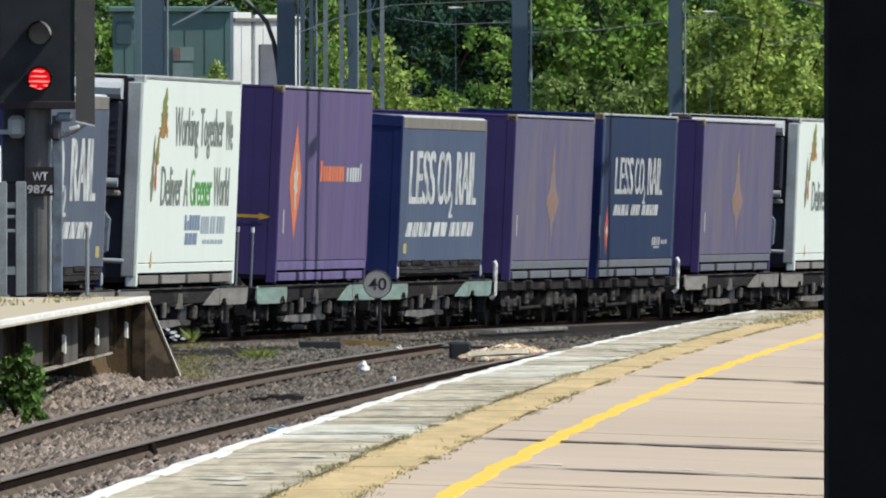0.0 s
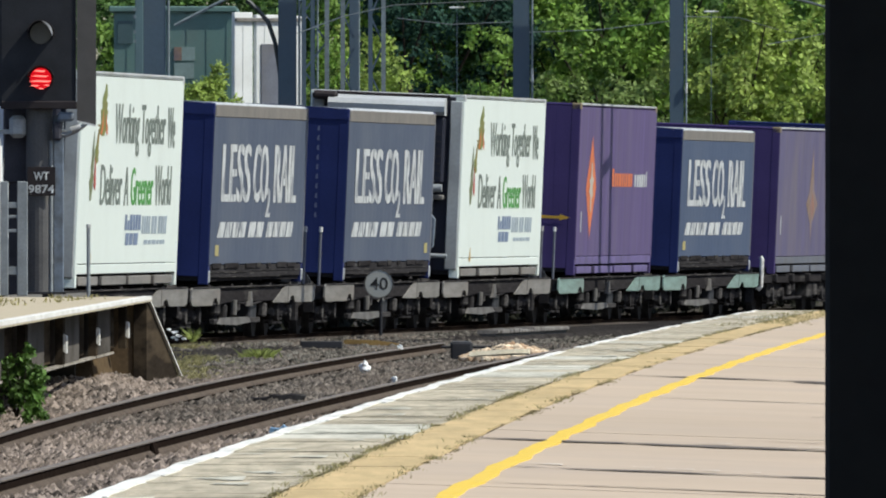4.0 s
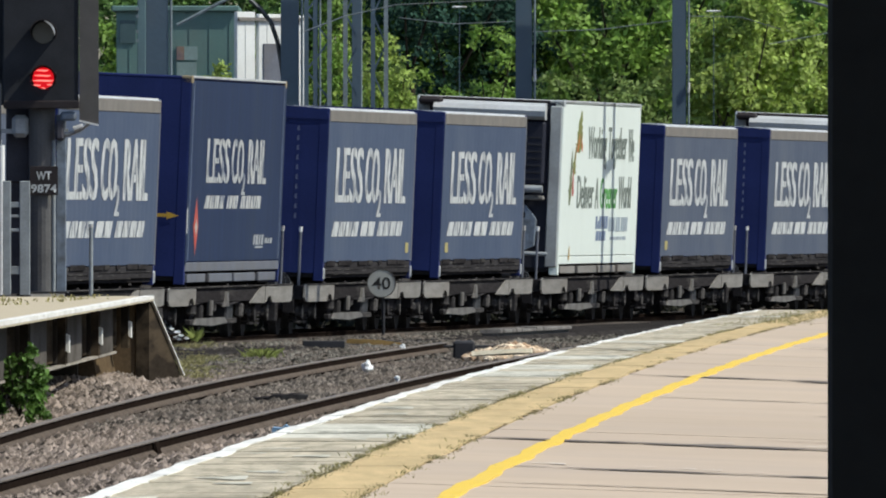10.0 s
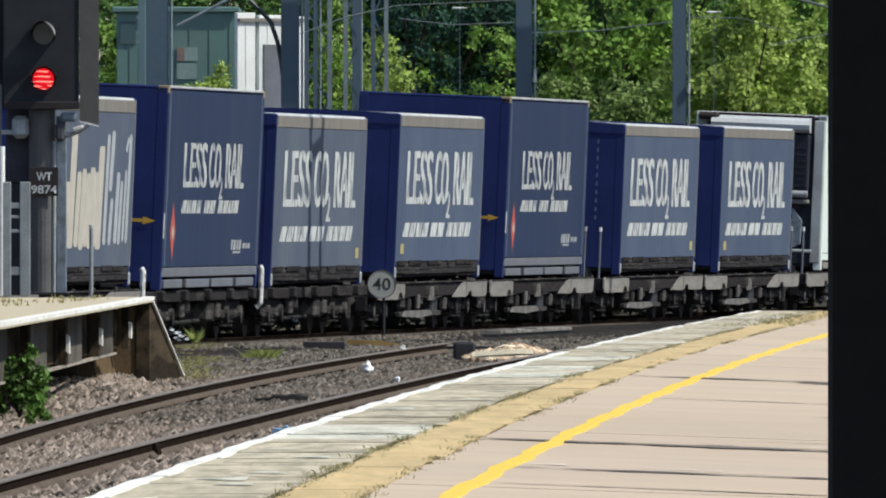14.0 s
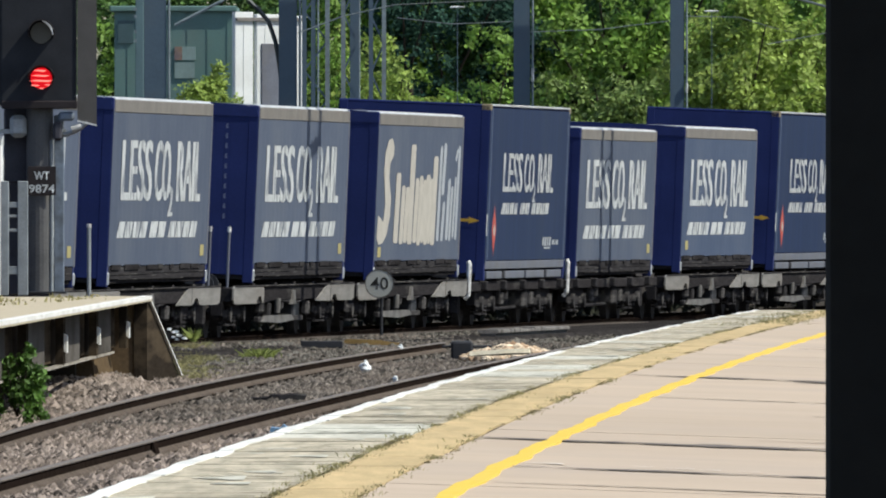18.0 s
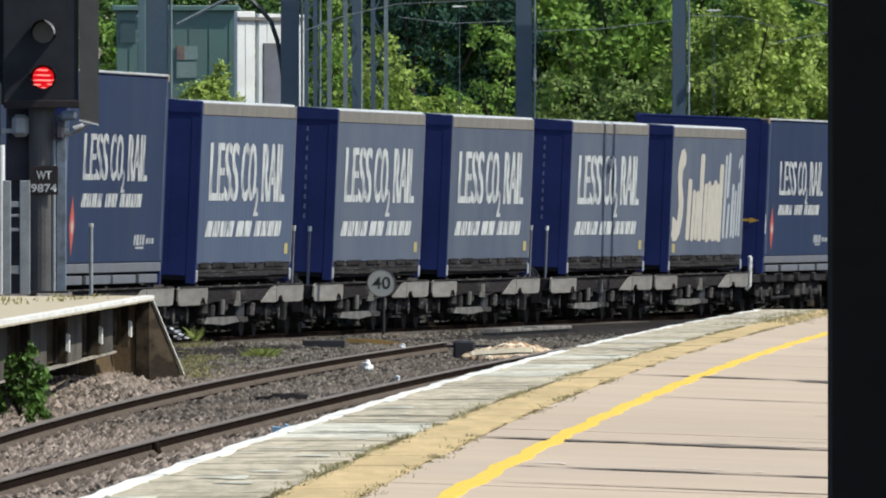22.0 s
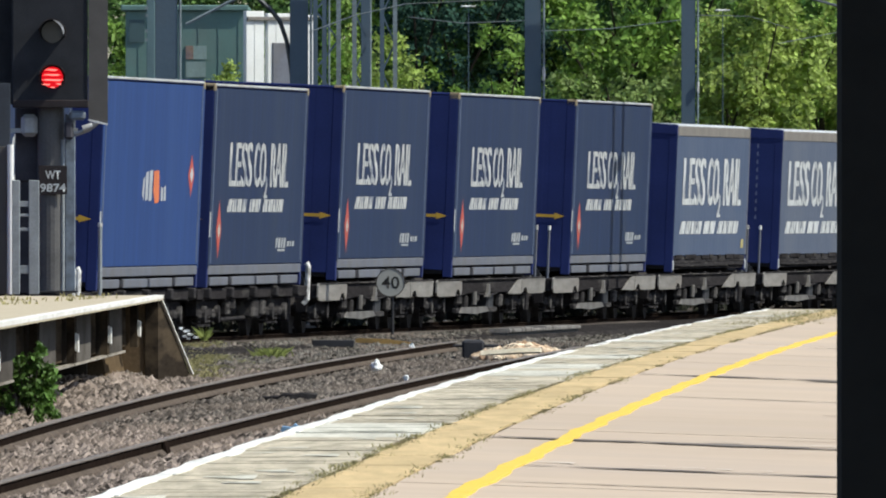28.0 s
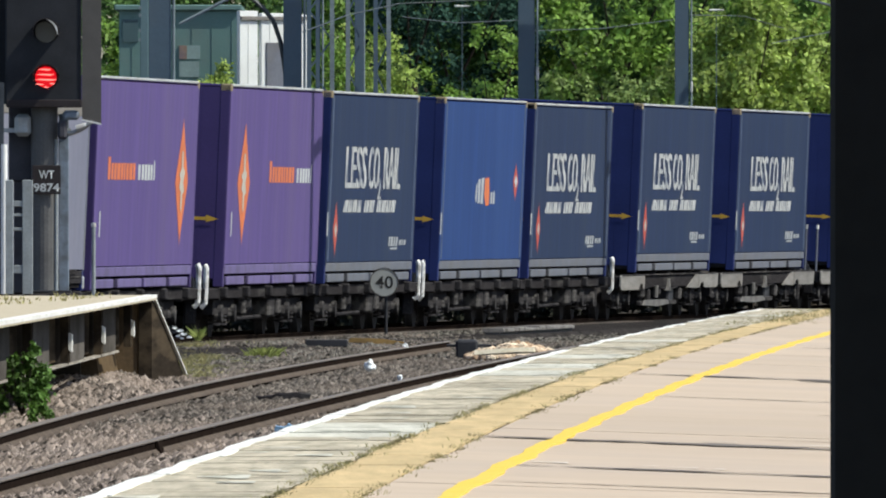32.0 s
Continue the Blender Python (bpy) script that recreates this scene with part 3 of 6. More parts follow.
# RAIL_BASE is a dark strip painted as the shadow under the foot
RAIL_BASE = [(-0.07, -0.26), (0.035, -0.26), (0.035, -0.135), (-0.07, -0.135)]
RAIL_FOOT = [(-0.07, -0.135), (0.066, -0.135), (0.060, -0.112), (0.024, -0.085), (-0.024, -0.085), (-0.06, -0.112)]
RAIL_WEB = [(-0.016, -0.085), (0.016, -0.085), (0.018, -0.016), (-0.018, -0.016)]
RAIL_HEAD = [(-0.034, -0.016), (0.034, -0.016), (0.034, -0.005), (0.027, 0.0), (-0.027, 0.0), (-0.034, -0.005)]


def rail(fx, y0, y1, label, foot="rail_side", head="rail_top", fz=None):
    t = thing("rail", label, "rail", "rails")
    ribbon("rail_foot", fx, y0, y1, 4, RAIL_FOOT, M[foot], t, fz=fz)
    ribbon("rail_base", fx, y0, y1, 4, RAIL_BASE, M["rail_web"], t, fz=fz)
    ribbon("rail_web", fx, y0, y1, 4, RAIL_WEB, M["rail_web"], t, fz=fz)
    ribbon("rail_head", fx, y0, y1, 4, RAIL_HEAD, M[head], t, "worn running surface", fz=fz)
    return t


JOINT = min((178 + 0.25 * i for i in range(200)), key=lambda y: abs(side(193, y) - near_rail_x(y)))
_r = rail(near_rail_x, 120, 300, "rusty rail of a little used siding")
ribbon("fishplate", near_rail_x, JOINT, JOINT + 0.7, 1, [(0.03, -0.13), (0.075, -0.13), (0.045, -0.02), (0.03, -0.02)], M["rail_web"], _r, "dark fishplate at a rail joint")
rail(far_rail_x, 150, 312, "rusty rail of a little used siding")
for off in (-0.7525, 0.7525):
    def fx(y, off=off):
        s = y - 350
        return train_line(s)[0] + off + 0.014
    # foot and head take the dark web colour here too
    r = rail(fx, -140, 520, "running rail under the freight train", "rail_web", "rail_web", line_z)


tagged(ribbon("track_bed", bed_x, -140, 520, 2, [(-2.6, -0.3), (3.0, -0.3), (2.8, -0.11), (1.75, -0.075), (-2.2, -0.075)], M["bed_dark"], fz=line_z),
       "dark ballast bed under the running line", "track bed", kind="structure")


def sleepers():
    """Sleepers of the running line and of the siding, sunk in the ballast."""
    bm = bmesh.new()
    box(bm, -1.25, 1.25, -0.13, 0.13, -0.30, -0.045, bevel=0.015)
    me = bpy.data.meshes.new("sleeper")
    bm.to_mesh(me)
    bm.free()
    me.materials.append(M["sleeper"])
    bed = bpy.data.objects["track_bed"]
    for i in range(150):
        x, y, h = train_line(-70 + i * 0.68)
        piece("sleeper", me, bed, at=pose(x, y, -0.02 + line_z(y), 0, 0, -math.degrees(h)))
    siding = bpy.data.objects["ground"]
    for i in range(150):
        y = 152 + i * 0.72
        if y < 262:
            m = (near_rail_x(y) + far_rail_x(y)) / 2 if y > 186 else near_rail_x(y) - 0.75
            piece("sleeper", me, siding, at=pose(m, y, -0.14, 0, 0, -1.6))


sleepers()


# ---------------------------------------------------------------- platform by the camera
def build_platform():
    y0, y1 = -12.0, 216.5
    def slab(name, a, b, z0, z1, mat, ya, yb, parent, step=3.0):
        return ribbon(name, edge_x, ya, yb, step, [(a, z0), (b, z0), (b, z1), (a, z1)], mat, parent)
    def sloped(name, a, b, dz, mat, ya, yb, step):
        return ribbon(name, edge_x, ya, yb, step, [(a, paved_z(a) - 0.02), (b, paved_z(b) - 0.02), (b, paved_z(b) + dz), (a, paved_z(a) + dz)], mat, body)
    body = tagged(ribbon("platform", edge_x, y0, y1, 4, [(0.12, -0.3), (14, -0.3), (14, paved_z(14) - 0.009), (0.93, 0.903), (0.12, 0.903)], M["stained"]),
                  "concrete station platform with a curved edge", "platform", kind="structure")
    rng = random.Random(2)
    # coping slabs, each with a strip of white paint on its nose
    y = 60.0
    while y < y1 - 1:
        n = rng.choice((1.6, 1.9, 2.2))
        dz = rng.uniform(-0.0015, 0.0015)
        slab("coping_slab", -0.02, 0.60 + rng.uniform(-0.02, 0.02), 0.80 + dz, 0.915 + dz, M["coping_pale" if rng.random() < 0.16 else "coping"], y, y + n - rng.uniform(0.04, 0.2), body, 1.0)
        w = rng.uniform(0.022, 0.05) if y < 150 else rng.uniform(0.004, 0.04)
        if y < 150 or rng.random() < 0.72:
            ribbon("edge_paint", edge_x, y + 0.002, y + n * (1 if y < 150 else rng.uniform(0.55, 1)) - 0.02, 0.35, [(-0.034, 0.90 + dz), (w, 0.90 + dz), (w, 0.919 + dz), (-0.034, 0.919 + dz)], M["white_line"], body, wobble=0.009)
        y += n
    y = 60.0
    while y < y1 - 1:
        dz = rng.uniform(-0.0015, 0.0015)
        slab("tactile_slab", 0.625 + rng.uniform(-0.012, 0.012), 0.925 + rng.uniform(-0.025, 0.02), 0.82 + dz, 0.914 + dz, M["tactile"], y, y + 3.36, body, 1.0)
        y += 3.40
    y = 60.0
    while y < y1 - 1:
        n = rng.choice((9.4, 10.1, 11.6))
        dz = rng.uniform(-0.001, 0.001)
        sloped("concrete_bay", 0.935, 13.9, dz, M["bay"], y, y + n - 0.03, 1.2)
        y += n
    def joint(name, a, b, y2, w, mat, lift=0.005, skew=-0.35):
        """A worn joint, crack, patch or shadow band across the platform: ragged, and narrow in places."""
        b = min(b, 6.5)
        verts, faces, n = [], [], max(4, int((b - a) / 0.05))
        ph = rng.uniform(0, 20)
        for i in range(n + 1):
            off = a + (b - a) * i / n
            q = 0.5 + 0.5 * noise.noise(Vector((off * 2.2 + ph, y2, 0))) + 0.35 * noise.noise(Vector((off * 9 + ph, y2, 3)))
            half = 0.5 * w * max(0.04, min(1.25, q * 1.25)) * min(1.0, 0.25 + 1.5 * (off - a) / max(0.3, min(1.0, b - a)))
            mid = y2 + w / 2 + 0.22 * w * noise.noise(Vector((off * 4, y2, 7))) + skew * off
            for y in (mid - half, mid + half):
                verts.append((edge_x(y2) + off, y, (paved_z(off) if off > 0.9 else 0.9125) + lift))
        for i in range(n):
            faces.append((2 * i, 2 * i + 2, 2 * i + 3, 2 * i + 1))
        piece(name, mesh_of(name, verts, faces, M[mat]), body)
    # cracks and dirty joints of the coping, and pale scuffed spots
    for i in range(150):
        y = 71 + 135 * rng.random() ** 1.3
        a = rng.choice((0.03, 0.03, rng.uniform(0.05, 0.4)))
        joint("crack", a, rng.choice((0.59, min(0.59, a + rng.uniform(0.08, 0.35)))), y, rng.uniform(0.04, 0.19) * y / 110, "moss_dirt", 0.0055, rng.uniform(-0.6, 0.6))
    for i in range(46):
        y = 72 + 130 * rng.random() ** 1.4
        a = rng.uniform(0.06, 0.40)
        joint("scuff", a, min(0.585, a + rng.uniform(0.08, 0.24)), y, rng.uniform(0.4, 1.3), "coping_pale", 0.0065, 0.0)
    # the dark ones are joints and a post's shadow painted across the paving
    for a, b, y2, w, mat in ((1.2, 13.5, 84.9, 0.55, "patch"), (0.95, 13.5, 94.3, 0.9, "patch"), (0.95, 13.5, 130.6, 1.1, "patch"), (2.0, 13.5, 129.3, 2.0, "patch"), (1.6, 13.5, 158.5, 1.5, "patch"),
                             (1.9, 13.5, 97.6, 0.3, "patch_soft"), (1.3, 13.5, 117.0, 0.5, "patch_soft"), (1.2, 13.5, 80.2, 0.3, "patch_soft"),
                             (1.305, 1.465, 86.2, 0.4, "patch_pale"), (1.74, 1.83, 86.3, 0.4, "patch_pale"), (1.865, 1.995, 86.1, 0.4, "patch_pale"), (2.01, 2.10, 86.0, 0.4, "patch_pale"), (2.155, 2.265, 85.9, 0.4, "patch_pale"),
                             (1.9, 2.05, 95.8, 0.4, "patch_pale"), (2.3, 2.5, 95.6, 0.4, "patch_pale"), (2.3, 12.0, 109.2, 0.6, "patch"), (2.6, 9.0, 75.4, 0.3, "patch")):
        joint("repair_strip", a, b, y2, w, mat)
    sloped("near_surface", 0.935, 13.9, 0.0, M["bay"], y0, 59.95, 4.0)
    slab("near_edge", -0.02, 0.93, 0.82, 0.912, M["coping"], y0, 59.95, body, 4.0)
    ribbon("yellow_line", yellow_x, 60.0, y1 - 1.2, 0.7, [(-0.039, -0.012), (0.039, -0.012), (0.039, 0.0055), (-0.039, 0.0065)], M["yellow"], body, wobble=0.010,
           fz=lambda y: paved_z(yellow_x(y) - edge_x(y)))


build_platform()


# ---------------------------------------------------------------- far platform with its ramp
def build_left_platform():
    t = tagged(ribbon("platform_far", left_edge_x, 120, 253, 4, [(-3, 0.70), (-0.5, 0.70), (-0.5, 0.905), (-3, 0.905)], M["platform_top"]),
               "old concrete platform with a sandy top and a ramp", "platform", kind="structure")
    ribbon("coping", left_edge_x, 120, 253, 4, [(-0.55, 0.855), (0.06, 0.855), (0.06, 0.912), (-0.55, 0.912)], M["platform_top"], t)
    ribbon("edge_paint", left_edge_x, 120, 253, 4, [(-0.05, 0.875), (0.064, 0.875), (0.064, 0.918), (-0.05, 0.918)], M["white_line"], t, "white edge paint")
    # precast front units on short trestles, set back under the coping: a proud plain panel, a recess painted dark as
    # shade, a pale joint block
    m = 117.0
    while m < 252.5:
        e = min(m + 13.4, 252.7)
        if m < 250:
            ribbon("wall_panel", left_edge_x, m + 0.85, m + 6.9, 3.1, [(-0.42, 0.30), (-0.24, 0.30), (-0.24, 0.854), (-0.42, 0.854)], M["panel_grey"], t)
            ribbon("recess_panel", left_edge_x, m + 6.92, e, 3, [(-0.60, 0.31), (-0.36, 0.31), (-0.36, 0.854), (-0.60, 0.854)], M["shade_concrete"], t, "recessed panel with its shade in the colour")
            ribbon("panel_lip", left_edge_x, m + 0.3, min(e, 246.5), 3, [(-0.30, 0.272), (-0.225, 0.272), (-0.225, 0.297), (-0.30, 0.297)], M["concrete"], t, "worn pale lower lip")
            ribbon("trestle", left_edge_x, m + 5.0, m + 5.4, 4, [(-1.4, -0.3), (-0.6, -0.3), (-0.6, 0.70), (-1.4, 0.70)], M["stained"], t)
        ribbon("joint_post", left_edge_x, m - 0.1, m + 0.75, 4, [(-0.31, 0.30), (-0.226, 0.30), (-0.226, 0.854), (-0.31, 0.854)], M["shade_concrete"], t)
        ribbon("joint_block", left_edge_x, m + 0.05, m + 0.5, 4, [(-0.224, 0.44), (-0.19, 0.42), (-0.19, 0.60), (-0.224, 0.62)], M["white_line"], t, "pale joint block")
        m += 13.5
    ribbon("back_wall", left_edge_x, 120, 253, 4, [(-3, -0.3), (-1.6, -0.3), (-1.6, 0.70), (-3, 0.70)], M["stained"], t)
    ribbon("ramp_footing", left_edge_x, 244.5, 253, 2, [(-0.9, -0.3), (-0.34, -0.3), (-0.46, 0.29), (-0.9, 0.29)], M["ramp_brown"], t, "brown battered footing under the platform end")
    # ramp end
    a, b = left_edge_x(253), left_edge_x(266) + 0.11
    def wedge(pts, low):
        bm = bmesh.new()
        lo = [bm.verts.new((x, y, low)) for x, y, z in pts]
        hi = [bm.verts.new(p) for p in pts]
        for i in range(4):
            bm.faces.new((lo[i], lo[(i + 1) % 4], hi[(i + 1) % 4], hi[i]))
        bm.faces.new(hi)
        bm.faces.new(lo[::-1])
        bmesh.ops.recalc_face_normals(bm, faces=bm.faces)
        return bm
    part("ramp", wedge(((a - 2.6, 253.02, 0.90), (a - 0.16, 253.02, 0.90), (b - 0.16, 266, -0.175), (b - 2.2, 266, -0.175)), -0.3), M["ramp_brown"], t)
    # cheek painted darker than the ramp end to stand for its shade
    part("ramp_cheek", wedge(((a - 0.155, 253.0, 0.905), (a, 253.0, 0.905), (b, 266, -0.17), (b - 0.155, 266, -0.17)), -0.3), M["shade_concrete"], t, "concrete ramp cheek painted in shade tone")
    bm = bmesh.new()
    bar(bm, (a + 0.02, 253.0, 0.90), (b + 0.02, 266, -0.15), 0.032, 0.025)
    part("ramp_kerb", bm, M["white_line"], t, "pale ramp kerb")


build_left_platform()


# ---------------------------------------------------------------- dark column close to the camera
def build_column():
    d = 11.0
    x0 = side(1457, d)
    t = thing("canopy_column", "near-black painted steel column on the platform", "column", at=pose(x0 + 0.112, d, paved_z(x0 + 0.11 - edge_x(d)) - 0.004, 0, 0, -1.05))
    bm = bmesh.new()
    box(bm, -0.11, 0.11, -0.11, 0.11, 0, 3.3, bevel=0.0025)
    part("shaft", bm, M["column_paint"], t)
    part("base_plate", boxed(-0.17, 0.17, -0.17, 0.17, 0, 0.025, bevel=0.004), M["black"], t)


build_column()


def build_column_shade():
    """Unseen roof and walls, added to shade the column and bounce light to it."""
    tagged(part("canopy", boxed(-3.0, 9.0, -14, 34, 4.2, 4.5), M["station"]), "added unseen roof that shades the near column", "canopy", kind="structure")
    tagged(part("wall_station", boxed(4.5, 4.9, -14, 34, 0.4, 4.2), M["station"]), "added unseen cream wall that bounces light to the column", "wall", kind="structure")
    tagged(part("wall_rear", boxed(-3.0, 4.5, -14.4, -14, 0.4, 4.2), M["station"]), "added unseen cream wall that bounces light to the column", "wall", kind="structure")


build_column_shade()


# ---------------------------------------------------------------- writing
def text_mesh(name, body, width, height, mat, heavy=0.022):
    """Built-in lettering scaled to a width and height; lies in the yz plane of the train's side, y along, z up."""
    cu = bpy.data.curves.new(name, "FONT")
    cu.body = body
    cu.resolution_u = 3
    cu.offset = heavy
    ob = bpy.data.objects.new(name, cu)
    scene.collection.objects.link(ob)
    bpy.context.view_layer.update()
    me = bpy.data.meshes.new_from_object(ob.evaluated_get(bpy.context.evaluated_depsgraph_get()))
    bpy.data.objects.remove(ob)
    bpy.data.curves.remove(cu)
    n = len(me.vertices)
    co = np.empty(n * 3)
    me.vertices.foreach_get("co", co)
    co = co.reshape(-1, 3)
    lo, hi = co.min(0), co.max(0)
    u, v = (co[:, 0] - lo[0]) / (hi[0] - lo[0]) * width, (co[:, 1] - lo[1]) / (hi[1] - lo[1]) * height
    co = np.stack([0 * u, u, v], -1)
    me.vertices.foreach_set("co", co.reshape(-1))
    me.name = name
    me.materials.clear()
    me.materials.append(mat)
    me.update()
    return me


def flat_mesh(name, shapes, mat):
    """Flat shapes in the yz plane: each a list of (y, z)."""
    v, f = [], []
    for s in shapes:
        f.append(tuple(range(len(v), len(v) + len(s))))
        v += [(0, a, b) for a, b in s]
    return mesh_of(name, v, f, mat)


def slanted(y0, widths, z0, z1, gap, lean=0.12):
    out, y = [], y0
    for w in widths:
        if w > 0:
            out.append([(y, z0), (y + w, z0), (y + w + lean, z1), (y + lean, z1)])
            y += w + gap
        else:
            y -= w
    return out


def lozenge(yc, zc, w, h):
    pts = []
    for i in range(24):
        a = 2 * math.pi * i / 24
        c, s = math.cos(a), math.sin(a)
        pts.append((yc + w / 2 * math.copysign(abs(c) ** 2.6, c), zc + h / 2 * math.copysign(abs(s) ** 1.7, s)))
    return [pts]


LETTERS = {}


def bold_word(name, body, width, height, mat, extra):
    """Condensed bold lettering: every stroke of a word is widened by extra along the line."""
    me = text_mesh(name, body, width - extra, height, mat, heavy=0.0)
    co = np.array([v.co[:] for v in me.vertices])
    flat = co[:, 1:] / np.array([(width - extra) / (0.62 * len(body)), height])
    uses = {}
    for p in me.polygons:
        mid = flat[list(p.vertices)].mean(0)
        for e in p.edge_keys:
            uses.setdefault(e, []).append(mid)
    push = np.zeros(len(co))
    for (a, b), mids in uses.items():
        if len(mids) == 1:
            n = np.array([flat[b, 1] - flat[a, 1], flat[a, 0] - flat[b, 0]])
            n /= np.linalg.norm(n) + 1e-9
            if n @ (flat[a] - mids[0]) < 0:
                n = -n
            for k in (a, b):
                if abs(n[0]) > abs(push[k]):
                    push[k] = n[0]
    co[:, 1] += extra / 2 + np.clip(push * 1.6, -1, 1) * extra / 2
    me.vertices.foreach_set("co", co.reshape(-1))
    me.update()
    return me


def bold(name, parent, key, body, y, z, width, height, mat, extra):
    if key not in LETTERS:
        LETTERS[key] = bold_word(key, body, width, height, mat, extra)
    return decal(name, LETTERS[key], parent, y, z)


def slogan(t, size, y, z, w, h, ink="slogan_ink"):
    """The slogan's words: a tall condensed line with a small lowered numeral."""
    for k, (body, a, b, lo, hi) in enumerate((("LESS", 0.0, 0.378, 0, 1), ("CO", 0.41, 0.612, 0, 1), ("2", 0.588, 0.648, -0.25, 0.25), ("RAIL", 0.688, 1.0, 0, 1))):
        bold("slogan_word", t, "slogan %s %d" % (size, k), body, y + a * w, z + lo * h, (b - a) * w, (hi - lo) * h, M[ink], 0.018 * w)


def lettering(key, *a):
    if key not in LETTERS:
        LETTERS[key] = text_mesh(key, *a) if isinstance(a[0], str) else flat_mesh(key, *a)
    return LETTERS[key]


def bar_line(parent, y, z, key, shapes, mat):
    for i, s in enumerate(shapes):
        decal("line_bar", lettering("%s %d" % (key, i), [s], mat), parent, y, z)


# ---------------------------------------------------------------- containers
LONG, HALF = 13.72, 1.275


def rounded_roof(w, z0, z1, n=11):
    pts = [(-w, z0)]
    for i in range(n + 1):
        a = math.pi * (1 - i / n)
        pts.append((w * max(-1, min(1, math.cos(a) * 1.0)), z0 + (z1 - z0) * math.sin(a) ** 0.22))
    return pts + [(w, z0)]


def decal(name, me, parent, y, z, x=HALF + 0.002):
    return piece(name, me, parent, at=Matrix.Translation((x, y, z)))


def container_shell(name, label, group, h, side_mat, end_mat, roof, low, post_mat=None, rail_mat=None, tie_mat=None):
    """Corner posts, side panels, ends, roof and lower rail of a 45-foot box, rear end at y=0."""
    t = thing(name, label, "container", group)
    part("front_wall", boxed(-HALF + 0.02, HALF - 0.02, LONG - 0.06, LONG - 0.01, 0.12, h - 0.05), end_mat, t)
    bm = bmesh.new()
    folds = [(-HALF + 0.02, 0.06), (-HALF + 0.02, 0.004)]
    for x in (-0.8, 0.0, 0.8):
        folds += [(x - 0.06, 0.004), (x - 0.04, 0.0055), (x + 0.04, 0.0055), (x + 0.06, 0.004)]
    prism(bm, folds + [(HALF - 0.02, 0.004), (HALF - 0.02, 0.06)], 0.12, h - (0.19 if roof == "round" else 0.05), 2)
    part("rear_wall", bm, end_mat, t)
    for sx in (-1, 1):
        for y in (0.0, LONG - 0.16):
            post = part("corner_post", boxed(sx * HALF - sx * 0.16, sx * HALF - sx * (0.001 if post_mat else 0.008), y, y + 0.16, 0.0, h - 0.02, bevel=0.012), post_mat or end_mat, t)
            if not post_mat:
                part("corner_trim", boxed(sx * HALF - sx * 0.0075, sx * HALF - sx * 0.0005, y + 0.005, y + 0.155, 0.29, h - (0.2 if low == "dark" else 0.07)), M["frame_grey"] if y and low == "dark" else side_mat, post, "edge strip")
            if low == "dark":
                part("corner_casting", boxed(sx * HALF - sx * 0.05, sx * HALF + sx * 0.010, y + 0.03, y + 0.15, 0.02, 0.21, bevel=0.02), M["steel_grey"], post, "pale corner casting")
    for sx in (-1, 1):
        bm = bmesh.new()
        x = sx * (HALF - (0.0045 if low == "dark" else 0.02))
        if low == "dark":      # curtain with shallow vertical folds
            n = 66
            cols = []
            for i in range(n + 1):
                y = 0.16 + (LONG - 0.32) * i / n
                f = sx * (0.0025 * math.sin(i * 2.1) + 0.0015 * math.sin(i * 0.71))
                cols.append([bm.verts.new((x + f * (1 if 0 < j < 4 else 0.3), y, z)) for j, z in enumerate((0.30, 0.6, 1.3, 2.0, h - 0.16))])
            for a, b in zip(cols, cols[1:]):
                for j in range(4):
                    bm.faces.new((a[j], b[j], b[j + 1], a[j + 1]))
            bmesh.ops.recalc_face_normals(bm, faces=bm.faces)
            r = bmesh.ops.extrude_face_region(bm, geom=list(bm.faces))
            bmesh.ops.translate(bm, verts=[v for v in r["geom"] if isinstance(v, bmesh.types.BMVert)], vec=(-sx * 0.03, 0, 0))
            bmesh.ops.recalc_face_normals(bm, faces=bm.faces)
            part("curtain", bm, side_mat, t)
            if sx > 0:
                rr = random.Random(5)
                for i in range(8):
                    y, w = 0.4 + 1.6 * i + rr.uniform(-0.3, 0.3), rr.uniform(0.4, 1.5)
                    part("hem_strap", boxed(HALF - 0.016, HALF + 0.006, y, y + w, 0.24, 0.30 + rr.uniform(0.003, 0.016)), M["under"], t)
                for y0, y1, z in ((0.3, 5.6, 0.17), (6.3, 13.3, 0.19), (1.6, 10.4, 0.10)):
                    part("load_strap", boxed(HALF - 0.016, HALF - 0.004, y0, y1, z, z + 0.014), M["grime"], t)
        else:
            box(bm, x - 0.02, x + 0.018, 0.16, LONG - 0.16, 0.34, h - 0.06)
            part("side_panel", bm, side_mat, t)
    # lower rail
    for sx in (-1, 1):
        if low == "dark":
            part("lower_rail", boxed(sx * (HALF - 0.10), sx * (HALF - 0.015), 0.1, LONG - 0.1, 0.10, 0.285, bevel=0.01), M["mottled"], t)
        else:
            part("lower_rail", boxed(sx * (HALF - 0.10), sx * (HALF - 0.004), 0.15, LONG - 0.15, 0.19, 0.325, bevel=0.01), rail_mat or M["frame_grey"], t)
            for y0, y1 in ((0.5, 3.0), (3.6, 6.8), (7.2, 10.2), (10.7, 13.2)):
                part("tie_rail", boxed(sx * (HALF - 0.10), sx * (HALF - 0.006), y0, y1, 0.03, 0.155, bevel=0.01), tie_mat or rail_mat or M["frame_grey"], t)
    part("floor", boxed(-HALF + 0.05, HALF - 0.05, 0.05, LONG - 0.05, 0.05, 0.16), M["under"], t)
